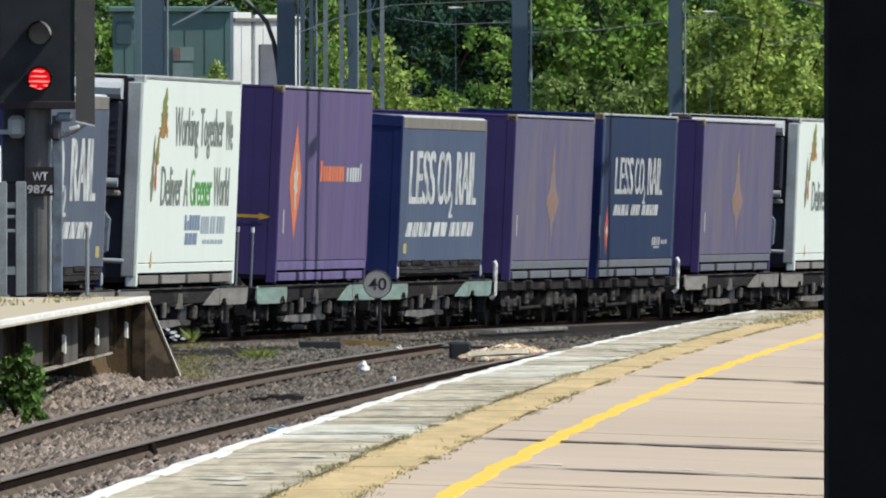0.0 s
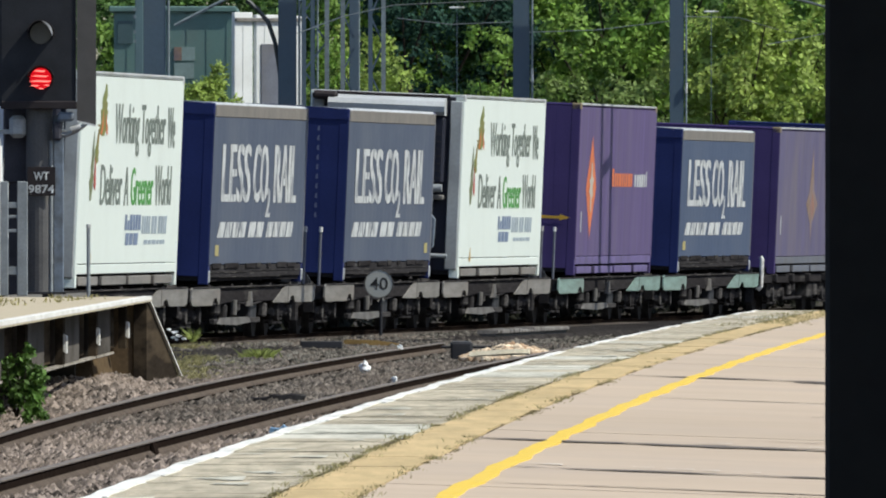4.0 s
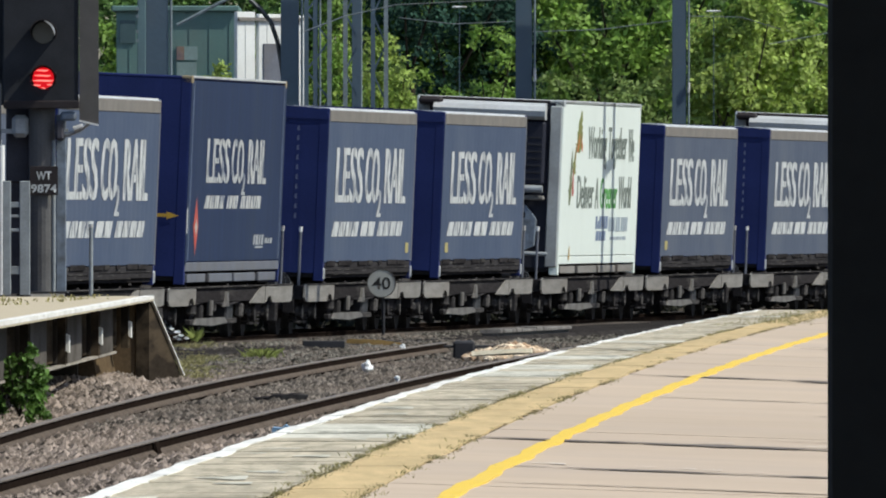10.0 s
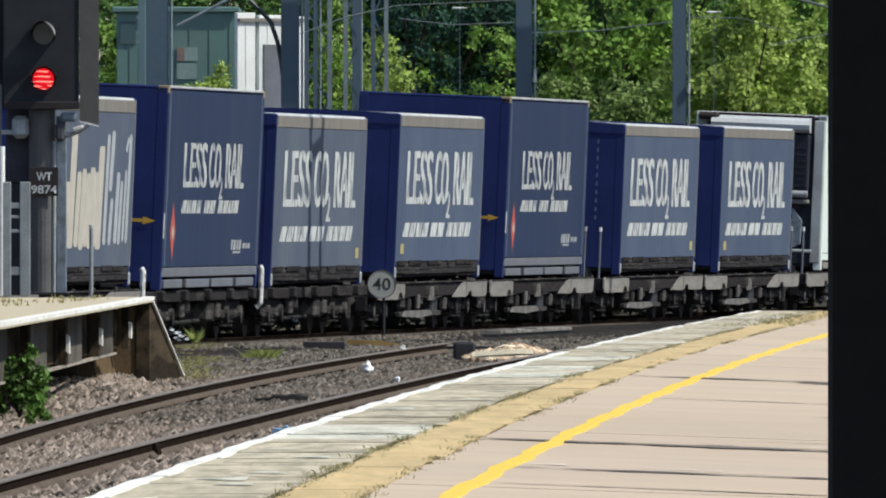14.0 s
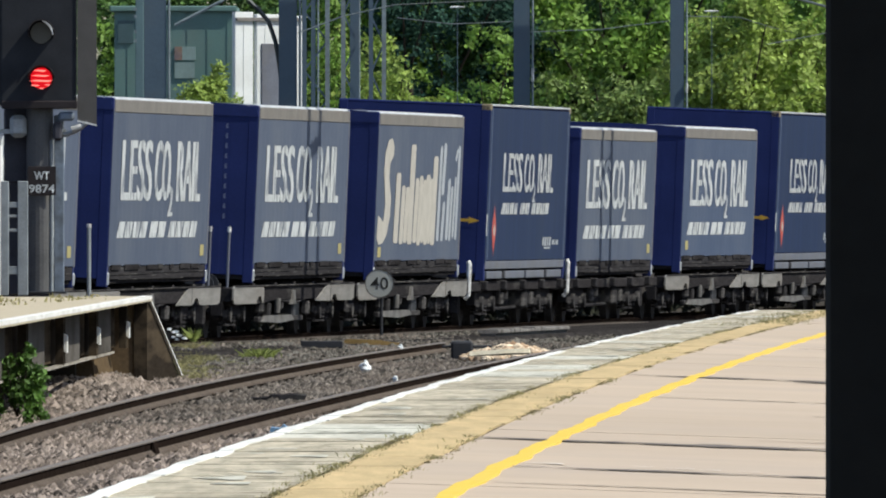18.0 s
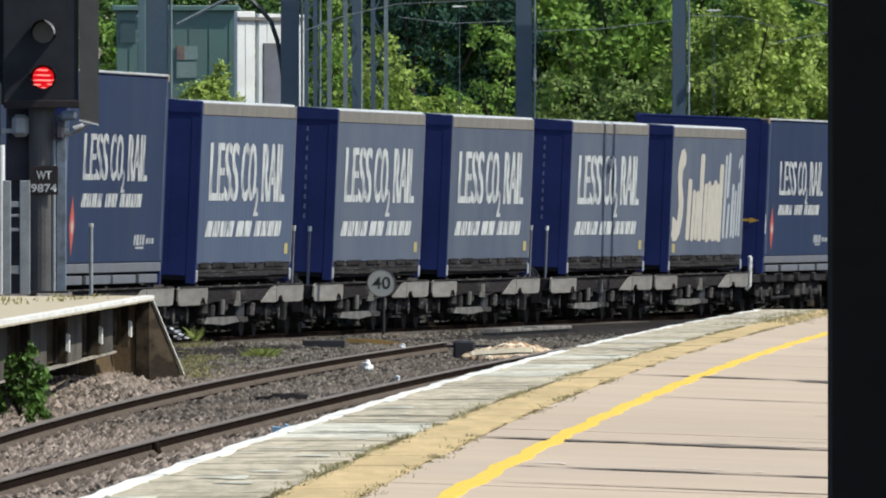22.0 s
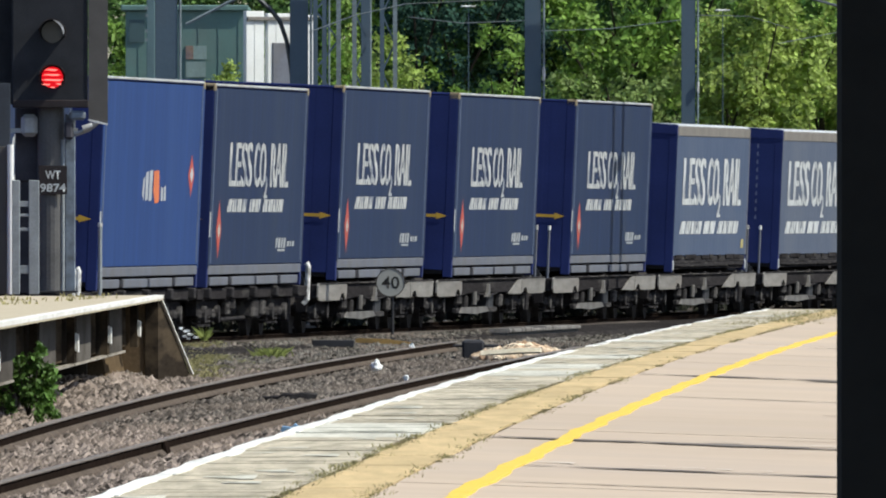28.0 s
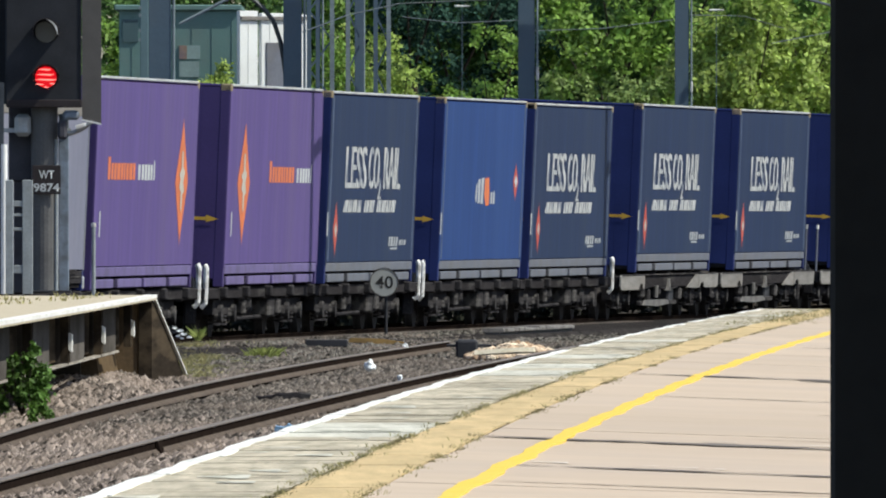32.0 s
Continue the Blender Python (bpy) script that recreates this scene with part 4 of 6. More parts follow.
    if roof == "round":
        bm = bmesh.new()
        prism(bm, rounded_roof(HALF, h - 0.05, h), 0.05, LONG, 1)
        part("roof", bm, M["roof_white"], t)
        bm = bmesh.new()
        prism(bm, rounded_roof(HALF - 0.004, h - 0.19, h + 0.003), -0.012, 0.049, 1)
        part("end_header", bm, end_mat, t)
        for sx in (-1, 1):
            part("roof_rail", boxed(sx * (HALF - 0.05), sx * (HALF + 0.006), 0.1, LONG - 0.1, h - 0.225, h - 0.042, bevel=0.01), M["plate_pale"], t)
    else:
        part("roof", boxed(-HALF + 0.003, HALF - 0.003, 0.005, LONG - 0.005, h - 0.05, h, bevel=0.015), M["roof_white"] if roof == "white" else end_mat, t)
        part("roof_rail", boxed(HALF - 0.03, HALF + 0.004, 0.2, LONG - 0.2, h - 0.03, h + 0.006, bevel=0.006), M["roof_white"], t, "pale top edge")
        for y in (0.0, LONG - 0.2):
            part("top_casting", boxed(HALF - 0.16, HALF + 0.005, y, y + 0.2, h - 0.11, h + 0.004, bevel=0.012), M["roof_white"] if roof == "white" else M["ochre_casting"], t, "" if roof == "white" else "ochre corner casting")
    return t


def arrow(t, mat):
    me = lettering("end_arrow", [[(-0.55, -0.024), (0.18, -0.024), (0.18, 0.024), (-0.55, 0.024)], [(0.18, -0.055), (0.36, 0.0), (0.18, 0.055)]], M["arrow_ink"])
    piece("arrow", me, t, "ochre arrow", at=pose(0.80, -0.016, 1.0, 0, 0, -90))


def curtain_box(h, grey=False, tag="left", code=False):
    t = container_shell("curtain_container", "faded blue curtain-sided container with a white slogan and navy ends", "containers on the train", h,
                        M["curtain_grey" if grey else "curtain"], M["navy_end"], "round", "dark")
    slogan(t, "big", 1.3, 1.21, 11.0, 0.87)
    bar_line(t, 0.95, 0.69, "small line", slanted(0, (0.86, 0.86, 0.86, 0.86, -0.32, 0.96, 0.96, -0.42, 0.84, 0.84, 0.84, 0.84), 0, 0.23, 0.15, 0.3), M["slogan_ink"])
    if code:
        me = lettering("code bar", [[(-0.016, -0.04), (0.02, -0.035), (0.012, 0.0), (0.018, 0.04), (-0.012, 0.035), (-0.02, 0.0)]], M["code_ink"])
        for i in range(10):
            piece("code_bar", me, t, at=pose(0.80, -0.004, h - 0.34 - 0.15 * i, 0, 0, -90))
    y = 0.75 if tag == "left" else 12.6
    decal("tag", lettering("tag", [[(0, 0), (0.5, 0), (0.5, 0.16), (0, 0.16)]], M["tag_ink"]), t, y, 0.42)
    return t


def edge_lines(t, h, mat):
    """Paler seams beside the corner posts."""
    for y in (0.26, LONG - 0.40):
        part("edge_seam", boxed(HALF - 0.005, HALF + 0.004, y, y + 0.13, 0.36, h - 0.08), mat, t)


def blue_box(h):
    t = container_shell("blue_container", "dark blue box container with a white slogan and a red decal", "containers on the train", h,
                        M["dark_blue"], M["navy_end"], "flat", "rails")
    slogan(t, "small", 2.5, 1.48, 8.6, 0.66, "worn_ink")
    bar_line(t, 2.35, 1.11, "small line b", slanted(0, (0.6, 0.6, 0.6, 0.6, -0.4, 0.7, 0.7, -0.4, 0.65, 0.65, 0.65, 0.65), 0, 0.19, 0.09, 0.2), M["worn_ink"])
    decal("red_decal", lettering("red decal", lozenge(0, 0, 0.70, 0.88), M["red_ink"]), t, 1.3, 0.85)
    decal("decal_core", lettering("decal core", lozenge(0, 0, 0.36, 0.26), M["cream_ink"]), t, 1.3, 0.84, HALF + 0.008)
    edge_lines(t, h, M["seam_blue"])
    bar_line(t, 9.6, 0.57, "maker", slanted(0, (0.22, 0.35, 0.2, 0.3), 0, 0.15, 0.12, 0.1) + slanted(1.7, (0.3, 0.2, 0.3), 0.02, 0.10, 0.12, 0.05) + slanted(0.3, (1.1,), -0.05, -0.02, 0.1, 0.0), M["maker_ink"])
    decal("post_plate", lettering("postplate", [[(0, 0), (0.14, 0), (0.14, 0.36), (0, 0.36)]], M["white_ink"]), t, 0.02, 0.75)
    arrow(t, None)
    return t


def plain_blue_box(h):
    t = container_shell("plain_blue_container", "bright blue box container with a small decal", "containers on the train", h,
                        M["bright_blue"], M["navy_end"], "flat", "rails")
    edge_lines(t, h, M["seam_blue"])
    decal("mark_pale", lettering("bmark1", [[(0, 0.08), (0.22, 0), (0.34, 0.36), (0.1, 0.3)], [(0.42, 0.0), (0.78, 0.02), (0.80, 0.42), (0.45, 0.40)], [(0.9, 0.0), (1.3, 0.0), (1.36, 0.44), (0.95, 0.42)]], M["pale_ink"]), t, 5.5, 1.26)
    decal("mark_small", lettering("bmark3", [[(2.55, 0), (2.85, 0), (2.85, 0.18), (2.55, 0.2)], [(2.95, 0.0), (3.25, 0.0), (3.2, 0.22), (2.95, 0.2)]], M["pale_ink"]), t, 5.5, 1.26)
    decal("mark_orange", lettering("bmark2", [[(1.5, 0.14), (1.75, -0.04), (2.3, -0.02), (2.35, 0.1), (2.2, 0.44), (1.5, 0.42)]], M["orange_ink"]), t, 5.5, 1.26)
    decal("red_decal", lettering("red decal2", lozenge(0, 0, 0.85, 0.64), M["red_ink"]), t, 12.2, 1.63)
    decal("decal_core", lettering("decal core2", lozenge(0, 0, 0.5, 0.24), M["white_ink"]), t, 12.2, 1.64, HALF + 0.008)
    decal("post_plate", lettering("postplate", [[(0, 0), (0.14, 0), (0.14, 0.36), (0, 0.36)]], M["white_ink"]), t, 0.02, 0.75)
    arrow(t, None)
    return t


def purple_box(h, flip=False, dull=False):
    t = container_shell("purple_container", "dull greyed purple box container with an orange star decal" if dull else "purple box container with an orange star decal and small lettering", "containers on the train", h,
                        M["dull_purple" if dull else "purple"], M["purple_end"], "flat", "rails", rail_mat=M["purple_rail"])
    y = 11.7 if flip else 2.3
    decal("star", lettering("orange star", lozenge(0, 0, 1.75, 1.85), M["orange_ink"]), t, y, 1.53)
    decal("star_core", lettering("star core", [[(-0.40, 0.10), (-0.12, 0.16), (-0.10, 0.44), (0.08, 0.40), (0.12, 0.2), (0.36, 0.12), (0.2, -0.02), (0.34, -0.16), (0.10, -0.20), (0.06, -0.46), (-0.12, -0.40), (-0.14, -0.16), (-0.36, -0.10), (-0.2, 0.02)]], M["cream_ink"]), t, y, 1.55, HALF + 0.008)
    y = 1.6 if flip else 6.0
    bar_line(t, y, 1.55, "pline1", slanted(0, (0.32,), 0, 0.32, 0.1, 0.0) + slanted(0.45, (0.28, 0.3, 0.42, 0.3, 0.22, 0.32, 0.42, 0.3), 0, 0.235, 0.09, 0.0), M["orange_ink"])
    bar_line(t, y, 1.55, "pline2", slanted(4.05, (0.3, -0.08, 0.3, 0.32, 0.3, 0.26), 0, 0.22, 0.1, 0.0) + slanted(6.15, (0.16,), 0, 0.28, 0.1, 0.0), M["white_ink"])
    decal("post_plate", lettering("postplate", [[(0, 0), (0.14, 0), (0.14, 0.36), (0, 0.36)]], M["white_ink"]), t, 0.7, 0.75)
    arrow(t, None)
    return t


def faded_box(h):
    t = container_shell("faded_container", "faded grey-purple box container with a worn gold decal", "containers on the train", h,
                        M["faded_purple"], M["purple_end"], "flat", "rails")
    decal("star", lettering("gold star", lozenge(0, 0.05, 1.0, 1.95) , M["gold_ink"]), t, 6.7, 1.45)
    decal("star_rays", lettering("gold rays", lozenge(0.1, -0.12, 2.2, 0.95), M["gold_ink"]), t, 6.6, 1.45, HALF + 0.004)
    decal("star_core", lettering("gold core", lozenge(0, 0, 0.9, 0.55), M["rust_ink"]), t, 6.8, 1.30, HALF + 0.006)
    decal("post_plate", lettering("postplate", [[(0, 0), (0.14, 0), (0.14, 0.36), (0, 0.36)]], M["white_ink"]), t, 0.7, 0.75)
    return t


def plain_curtain_box(h):
    return container_shell("plain_curtain_container", "faded lilac-grey curtain-sided container without lettering", "containers on the train", h,
                           M["lilac"], M["navy_end"], "round", "dark")


def brand_box(h):
    t = container_shell("lettered_container", "grey-blue curtain-sided container with large cream shapes", "containers on the train", h,
                        M["curtain_grey"], M["navy_end"], "round", "dark")
    def stroke(y, w, a, b, lean=0.1):
        c, w = 0.05, w + 0.1
        return [(y + 0.12, a), (y + w - 0.1, a), (y + w, a + c), (y + w + lean, (a + b) / 2), (y + w + 2 * lean, b - c), (y + w + 2 * lean - 0.1, b),
                (y + 2 * lean + 0.1, b), (y + 2 * lean, b - c), (y + lean, (a + b) / 2), (y, a + c)]
    blob = [(0.25, 0.66), (0.5, 0.56), (1.0, 0.58), (1.45, 0.72), (1.75, 1.0), (1.8, 1.3), (1.5, 1.62), (1.55, 1.85), (1.95, 1.98), (2.0, 2.12), (1.7, 2.25),
            (1.3, 2.22), (0.95, 2.02), (0.85, 1.72), (1.0, 1.48), (1.15, 1.2), (1.0, 0.92), (0.65, 0.98), (0.35, 1.02)]
    decal("large_shape", flat_mesh("large shape", [[(0.25 + 1.3 * (y - 0.25), z) for y, z in blob]], M["cream_ink"]), t, 0, 0)
    for y, w, a, b in ((2.85, 0.62, 0.58, 1.70), (3.75, 0.5, 0.56, 1.50), (4.4, 0.5, 0.58, 1.48), (5.05, 0.66, 0.56, 2.16), (5.9, 0.5, 0.58, 1.62), (6.55, 0.5, 0.54, 1.66),
                       (7.15, 0.42, 0.58, 1.60), (7.65, 0.55, 0.55, 1.68), (8.28, 0.36, 0.56, 1.62), (8.75, 0.62, 0.54, 1.98)):
        decal("large_shape", flat_mesh("large shape", [stroke(y, w, a, b)], M["cream_ink"]), t, 0, 0)
    for y, w, a, b in ((9.75, 0.3, 0.60, 2.15), (10.35, 0.35, 1.35, 2.2), (10.45, 0.3, 0.6, 1.25), (11.2, 0.35, 0.62, 1.62), (11.75, 0.25, 0.6, 1.5), (12.3, 0.2, 0.64, 1.66), (12.45, 0.2, 1.9, 2.12), (12.75, 0.25, 0.62, 2.16)):
        decal("faint_shape", flat_mesh("faint shape", [stroke(y, w, a, b)], M["pale_ink"]), t, 0, 0)
    decal("tag", lettering("tag", [[(0, 0), (0.5, 0), (0.5, 0.16), (0, 0.16)]], M["tag_ink"]), t, 0.5, 0.36)
    return t


def reefer_box(h):
    t = container_shell("white_container", "white refrigerated container with green and grey lettering", "containers on the train", h,
                        M["reefer_white"], M["dusk_end"], "white", "rails", M["reefer_white"], M["reefer_white"], M["plate"])
    for k, (body, y, z, w, hh, ink) in enumerate((("Working", 4.4, 1.84, 3.35, 0.74, "grey_ink"), ("Together", 7.95, 1.84, 3.4, 0.74, "grey_ink"), ("We", 11.6, 1.98, 1.1, 0.58, "grey_ink"),
                                                   ("Deliver", 2.75, 1.15, 2.95, 0.57, "grey_ink"), ("A", 5.95, 1.15, 0.65, 0.54, "grey_ink"), ("Greener", 6.85, 1.15, 3.1, 0.54, "green_ink"),
                                                   ("World", 10.15, 1.15, 2.3, 0.57, "grey_ink"))):
        bold("green_word" if ink == "green_ink" else "line_word", t, "wline%d" % k, body, y, z, w, hh, M[ink], 0.09)
    bars = slanted(0, (0.3, 0.24, 0.36, 0.3, 0.3, 0.36), 0.22, 0.44, 0.06, 0.02)
    bars[1][2], bars[1][3] = (bars[1][2][0], 0.36), (bars[1][3][0], 0.36)
    bar_line(t, 6.25, 0.58, "wbar0", bars, M["blue_ink"])
    bar_line(t, 6.35, 0.59, "wbar1", slanted(0, (0.45, 0.5, 0.62), 0, 0.17, 0.07, 0.06), M["blue_ink"])
    bar_line(t, 8.55, 0.75, "wbar2", slanted(0, (0.24, 0.24, 0.24, 0.24, -0.12, 0.34, 0.34, -0.12, 0.3, 0.3, 0.16, 0.24), 0, 0.25, 0.06, 0.05), M["slate_ink"])
    bar_line(t, 8.9, 0.60, "wbar3", slanted(0, (0.5, 0.4, 0.6, 0.3, 0.7), 0, 0.06, 0.09, 0.02), M["slate_ink"])
    rr = random.Random(11)
    def frond(spine, w, n, ragged=0.5):
        """A ragged leafy shape round a bent spine of (y, z), widest low down."""
        left, right = [], []
        for i in range(n + 1):
            u = i / n * (len(spine) - 1)
            k = min(int(u), len(spine) - 2)
            (y0, z0), (y1, z1) = spine[k], spine[k + 1]
            y, z = y0 + (y1 - y0) * (u - k), z0 + (z1 - z0) * (u - k)
            m = w * (0.3 + min(0.7, 5 * i / n)) * (1.03 - i / n) ** 0.7
            left.append((y - m * rr.uniform(1 - ragged, 1.05), z + rr.uniform(-0.015, 0.015)))
            right.append((y + m * rr.uniform(1 - ragged, 1.05), z + rr.uniform(-0.015, 0.015)))
        return [left + right[::-1]]
    if "wleaf0" not in LETTERS:
        lettering("wleaf0", frond(((2.75, 2.12), (2.9, 2.4), (3.05, 2.86)), 0.86, 16, 0.55), M["olive_ink"])
        lettering("wleaf1", frond(((1.5, 1.22), (1.6, 1.7), (1.75, 2.18)), 0.36, 12), M["leaf_decal"])
        lettering("wleaf2", frond(((2.05, 1.72), (2.15, 1.95), (2.3, 2.2)), 0.42, 8), M["olive_ink"])
        lettering("wred0", frond(((2.55, 2.12), (2.7, 2.25), (2.8, 2.48)), 0.13, 8, 0.3), M["orange_ink"])
        lettering("wred1", frond(((3.35, 2.12), (3.2, 2.3), (3.12, 2.42)), 0.11, 7, 0.3), M["orange_ink"])
        lettering("wred2", frond(((2.0, 1.36), (1.98, 1.6), (1.95, 1.85)), 0.17, 8, 0.3), M["red_ink"])
        lettering("wred3", frond(((1.75, 0.26), (1.75, 0.38), (1.8, 0.50)), 0.16, 5), M["arrow_ink"])
    for key in ("wleaf0", "wleaf1", "wleaf2"):
        decal("leaf_picture", LETTERS[key], t, 0, 0, HALF + (0.002 if key != "wleaf2" else 0.004))
    for key in ("wred0", "wred1", "wred2", "wred3"):
        decal("root_picture", LETTERS[key], t, 0, 0, HALF + 0.006)
    # cooling unit on the rear end
    for sx in (-1, 1):
        part("end_jamb", boxed(sx * (HALF - 0.23), sx * (HALF - 0.03), -0.045, 0.003, 0.14, h - 0.10, bevel=0.015), M["jamb_grey"], t, "pale grey rear jamb")
    part("unit_grille", boxed(-1.0, 0.98, -0.30, -0.02, 1.55, h - 0.38, bevel=0.03), M["dusk_end"], t, "dark cooling grille")
    for i in range(7):
        part("grille_slat", boxed(-0.96, 0.94, -0.312, -0.298, 1.62 + 0.12 * i, 1.645 + 0.12 * i), M["steel_dark"], t)
    bm = bmesh.new()
    prism(bm, [(-0.02, h - 0.35), (-0.30, h - 0.35), (-0.40, h - 0.29), (-0.42, h - 0.20), (-0.36, h - 0.12), (-0.22, h - 0.07), (-0.02, h - 0.06)], -0.95, 0.98, 0)
    part("unit_cowl", bm, M["roof_white"], t, "pale rounded cowl")
    part("unit_header", boxed(-HALF + 0.06, HALF - 0.24, -0.10, -0.02, h - 0.05, h - 0.012, bevel=0.01), M["black"], t, "black rubber header strip")
    part("unit_corner", boxed(-1.22, -0.80, -0.36, -0.02, h - 0.16, h - 0.02, bevel=0.05), M["black"], t, "black moulded corner")
    part("unit_muffler", tube(bmesh.new(), (-0.5, -0.30, 1.47), (0.98, -0.30, 1.47), 0.065, 14), M["steel_grey"], t, "bright metal silencer")
    part("unit_shelf", boxed(-1.0, 1.0, -0.26, -0.02, 1.28, 1.36, bevel=0.02), M["plate"], t)
    bm = bmesh.new()
    prism(bm, [(-0.9, 0.42), (0.72, 0.42), (0.86, 0.5), (0.88, 0.95), (0.70, 1.18), (0.2, 1.24), (-0.9, 1.24)], -0.27, -0.02, 1)
    part("unit_box", bm, M["junction"], t, "blue-grey engine housing")
    part("unit_vent", boxed(0.28, 0.70, -0.29, -0.268, 0.96, 1.08, bevel=0.02), M["dusk_end"], t)
    part("unit_hatch", boxed(0.42, 0.62, -0.29, -0.268, 0.56, 0.76, bevel=0.03), M["dusk_end"], t)
    part("unit_pipe", tube(bmesh.new(), (-0.9, -0.25, 0.36), (1.1, -0.25, 0.36), 0.035), M["steel_grey"], t)
    return t


# ---------------------------------------------------------------- wagons
def bogie(t, y, wheel_r=0.42):
    b = part("bogie", box(box(boxed(-1.0, 1.0, y - 0.25, y + 0.25, 0.40, 0.62, bevel=0.03),
                              0.92, 1.08, y - 1.5, y + 1.5, 0.38, 0.60), -1.08, -0.92, y - 1.5, y + 1.5, 0.38, 0.60), M["under"], t)
    for dy in (-0.95, 0.95):
        bm = bmesh.new()
        for sx in (-1, 1):
            tube(bm, (sx * 0.70, y + dy, wheel_r), (sx * 0.80, y + dy, wheel_r), wheel_r, 24)
            tube(bm, (sx * 0.68, y + dy, wheel_r), (sx * 0.70, y + dy, wheel_r), wheel_r + 0.03, 24)
            tube(bm, (sx * 0.80, y + dy, wheel_r), (sx * 0.86, y + dy, wheel_r), 0.12, 12)
        tube(bm, (-0.72, y + dy, wheel_r), (0.72, y + dy, wheel_r), 0.08, 12)
        part("wheelset", bm, M["wheel"], b)
        part("axlebox", tube(boxed(1.02, 1.12, y + dy - 0.24, y + dy + 0.24, 0.30, 0.50, bevel=0.06), (1.10, y + dy, 0.40), (1.17, y + dy, 0.40), 0.13, 14), M["grime"], b, "grimy pale axlebox")
        part("brake_block", boxed(0.66, 0.84, y + dy * 1.62 - 0.07, y + dy * 1.62 + 0.07, 0.22, 0.62, bevel=0.03), M["mottled"], b)
    for dy in (-0.45, 0.45):
        bm = bmesh.new()
        for i in range(5):
            tube(bm, (1.0, y + dy, 0.22 + i * 0.06), (1.0, y + dy, 0.25 + i * 0.06), 0.09, 12)
        part("spring", bm, M["mottled"], b)
    return b


def buffers(t, y, sign):
    for sx in (-0.87, 0.87):
        bm = bmesh.new()
        tube(bm, (sx, y, 0.80), (sx, y + sign * 0.45, 0.80), 0.10, 12)
        tube(bm, (sx, y + sign * 0.45, 0.80), (sx, y + sign * 0.50, 0.80), 0.22, 16)
        part("buffer", bm, M["steel_dark"], t)


def low_wagon(front, rear, posts, teal=False):
    """Low-floor container flat; y=0 at the rear end of its load. front, rear: how far it reaches past the load."""
    t = thing("low_container_wagon", "grimy low-floor container wagon with %s side plates" % ("faded teal" if teal else "pale grey-beige"), "wagon", "wagons of the train")
    skin, tint = (M["plate_teal"], "faded teal") if teal else (M["plate"], "grey-beige")
    part("centre_sill", boxed(-0.35, 0.35, -rear, LONG + front, 0.38, 0.70, bevel=0.02), M["under"], t)
    for sx in (-1, 1):
        part("solebar", boxed(sx * 1.05, sx * 1.22, -rear + 0.2, LONG + front - 0.2, 0.58, 0.80, bevel=0.015), M["under"], t)
    # worn strip, also painted paler for the solebar's lit top edge
    for sx in (-1, 1):
        part("deck_edge", boxed(sx * 1.222, sx * 1.262, -rear + 0.3, LONG + front - 0.3, 0.806, 0.826, bevel=0.005), M["grime"], t, "worn deck edge, paler for its lit rim")
    for y in (1.0, 4.2, 7.0, 9.8, 12.8):
        part("cross_member", boxed(-1.2, 1.2, y - 0.14, y + 0.14, 0.62, 0.855, bevel=0.01), M["under"], t)
    # rear pair of plates and the raked front plate
    for sx in (-1, 1):
        x0, x1 = sx * 1.225, sx * 1.25
        bm = bmesh.new()
        prism(bm, [(-rear + 0.12, 0.62), (-rear + 0.2, 0.57), (-rear + 0.5, 0.55), (0.95, 0.55), (1.05, 0.60), (1.2, 0.655), (1.55, 0.655), (1.7, 0.60), (1.75, 0.56),
                   (1.95, 0.57), (2.02, 0.70), (1.98, 0.79), (1.7, 0.825), (-rear + 0.3, 0.825), (-rear + 0.14, 0.79)], x0, x1, 0)
        part("side_plate", bm, skin, t, tint + " side plate")
        bm = bmesh.new()
        prism(bm, [(LONG - 3.85, 0.56), (LONG - 1.75, 0.55), (LONG - 1.75, 0.815), (LONG - 2.2, 0.80)], x0, x1, 0)
        part("raked_plate", bm, skin, t, tint + " raked plate")
        bm = bmesh.new()
        prism(bm, [(LONG - 1.68, 0.56), (LONG - 1.45, 0.57), (LONG - 1.35, 0.63), (LONG - 1.1, 0.655), (LONG - 0.85, 0.64), (LONG - 0.7, 0.57), (LONG - 0.4, 0.55), (LONG + front - 0.5, 0.55),
                   (LONG + front - 0.18, 0.58), (LONG + front - 0.12, 0.79), (LONG + front - 0.3, 0.825), (LONG - 1.4, 0.825), (LONG - 1.68, 0.79)], x0, x1, 0)
        part("side_plate", bm, skin, t, tint + " side plate")
        bm = bmesh.new()
        prism(bm, [(6.15, 0.52), (6.75, 0.52), (6.62, 0.60), (6.52, 0.74), (6.38, 0.74), (6.28, 0.60)], sx * 1.20, sx * 1.26, 0)
        part("lamp_bracket", bm, M["bracket_pale"], t, "pale lamp bracket")
        part("tail_lamp", tube(bmesh.new(), (sx * 1.24, 4.1, 0.40), (sx * 1.24, 4.1, 0.62), 0.05, 10), M["bracket_pale"], t)
        bm = bmesh.new()
        prism(bm, [(2.3, 0.27), (4.8, 0.24), (6.9, 0.28), (6.5, 0.36), (2.6, 0.36)], sx * 1.185, sx * 1.22, 0)
        part("hopper_box", bm, M["bracket_pale"], t, "dusty grey equipment box")
        part("truss_bar", boxed(sx * 1.1, sx * 1.18, 2.0, 8.6, 0.26, 0.34, bevel=0.01), M["grime"], t)
    part("air_tank", tube(bmesh.new(), (0.75, 4.6, 0.42), (0.75, 5.9, 0.42), 0.16, 14), M["mottled"], t)
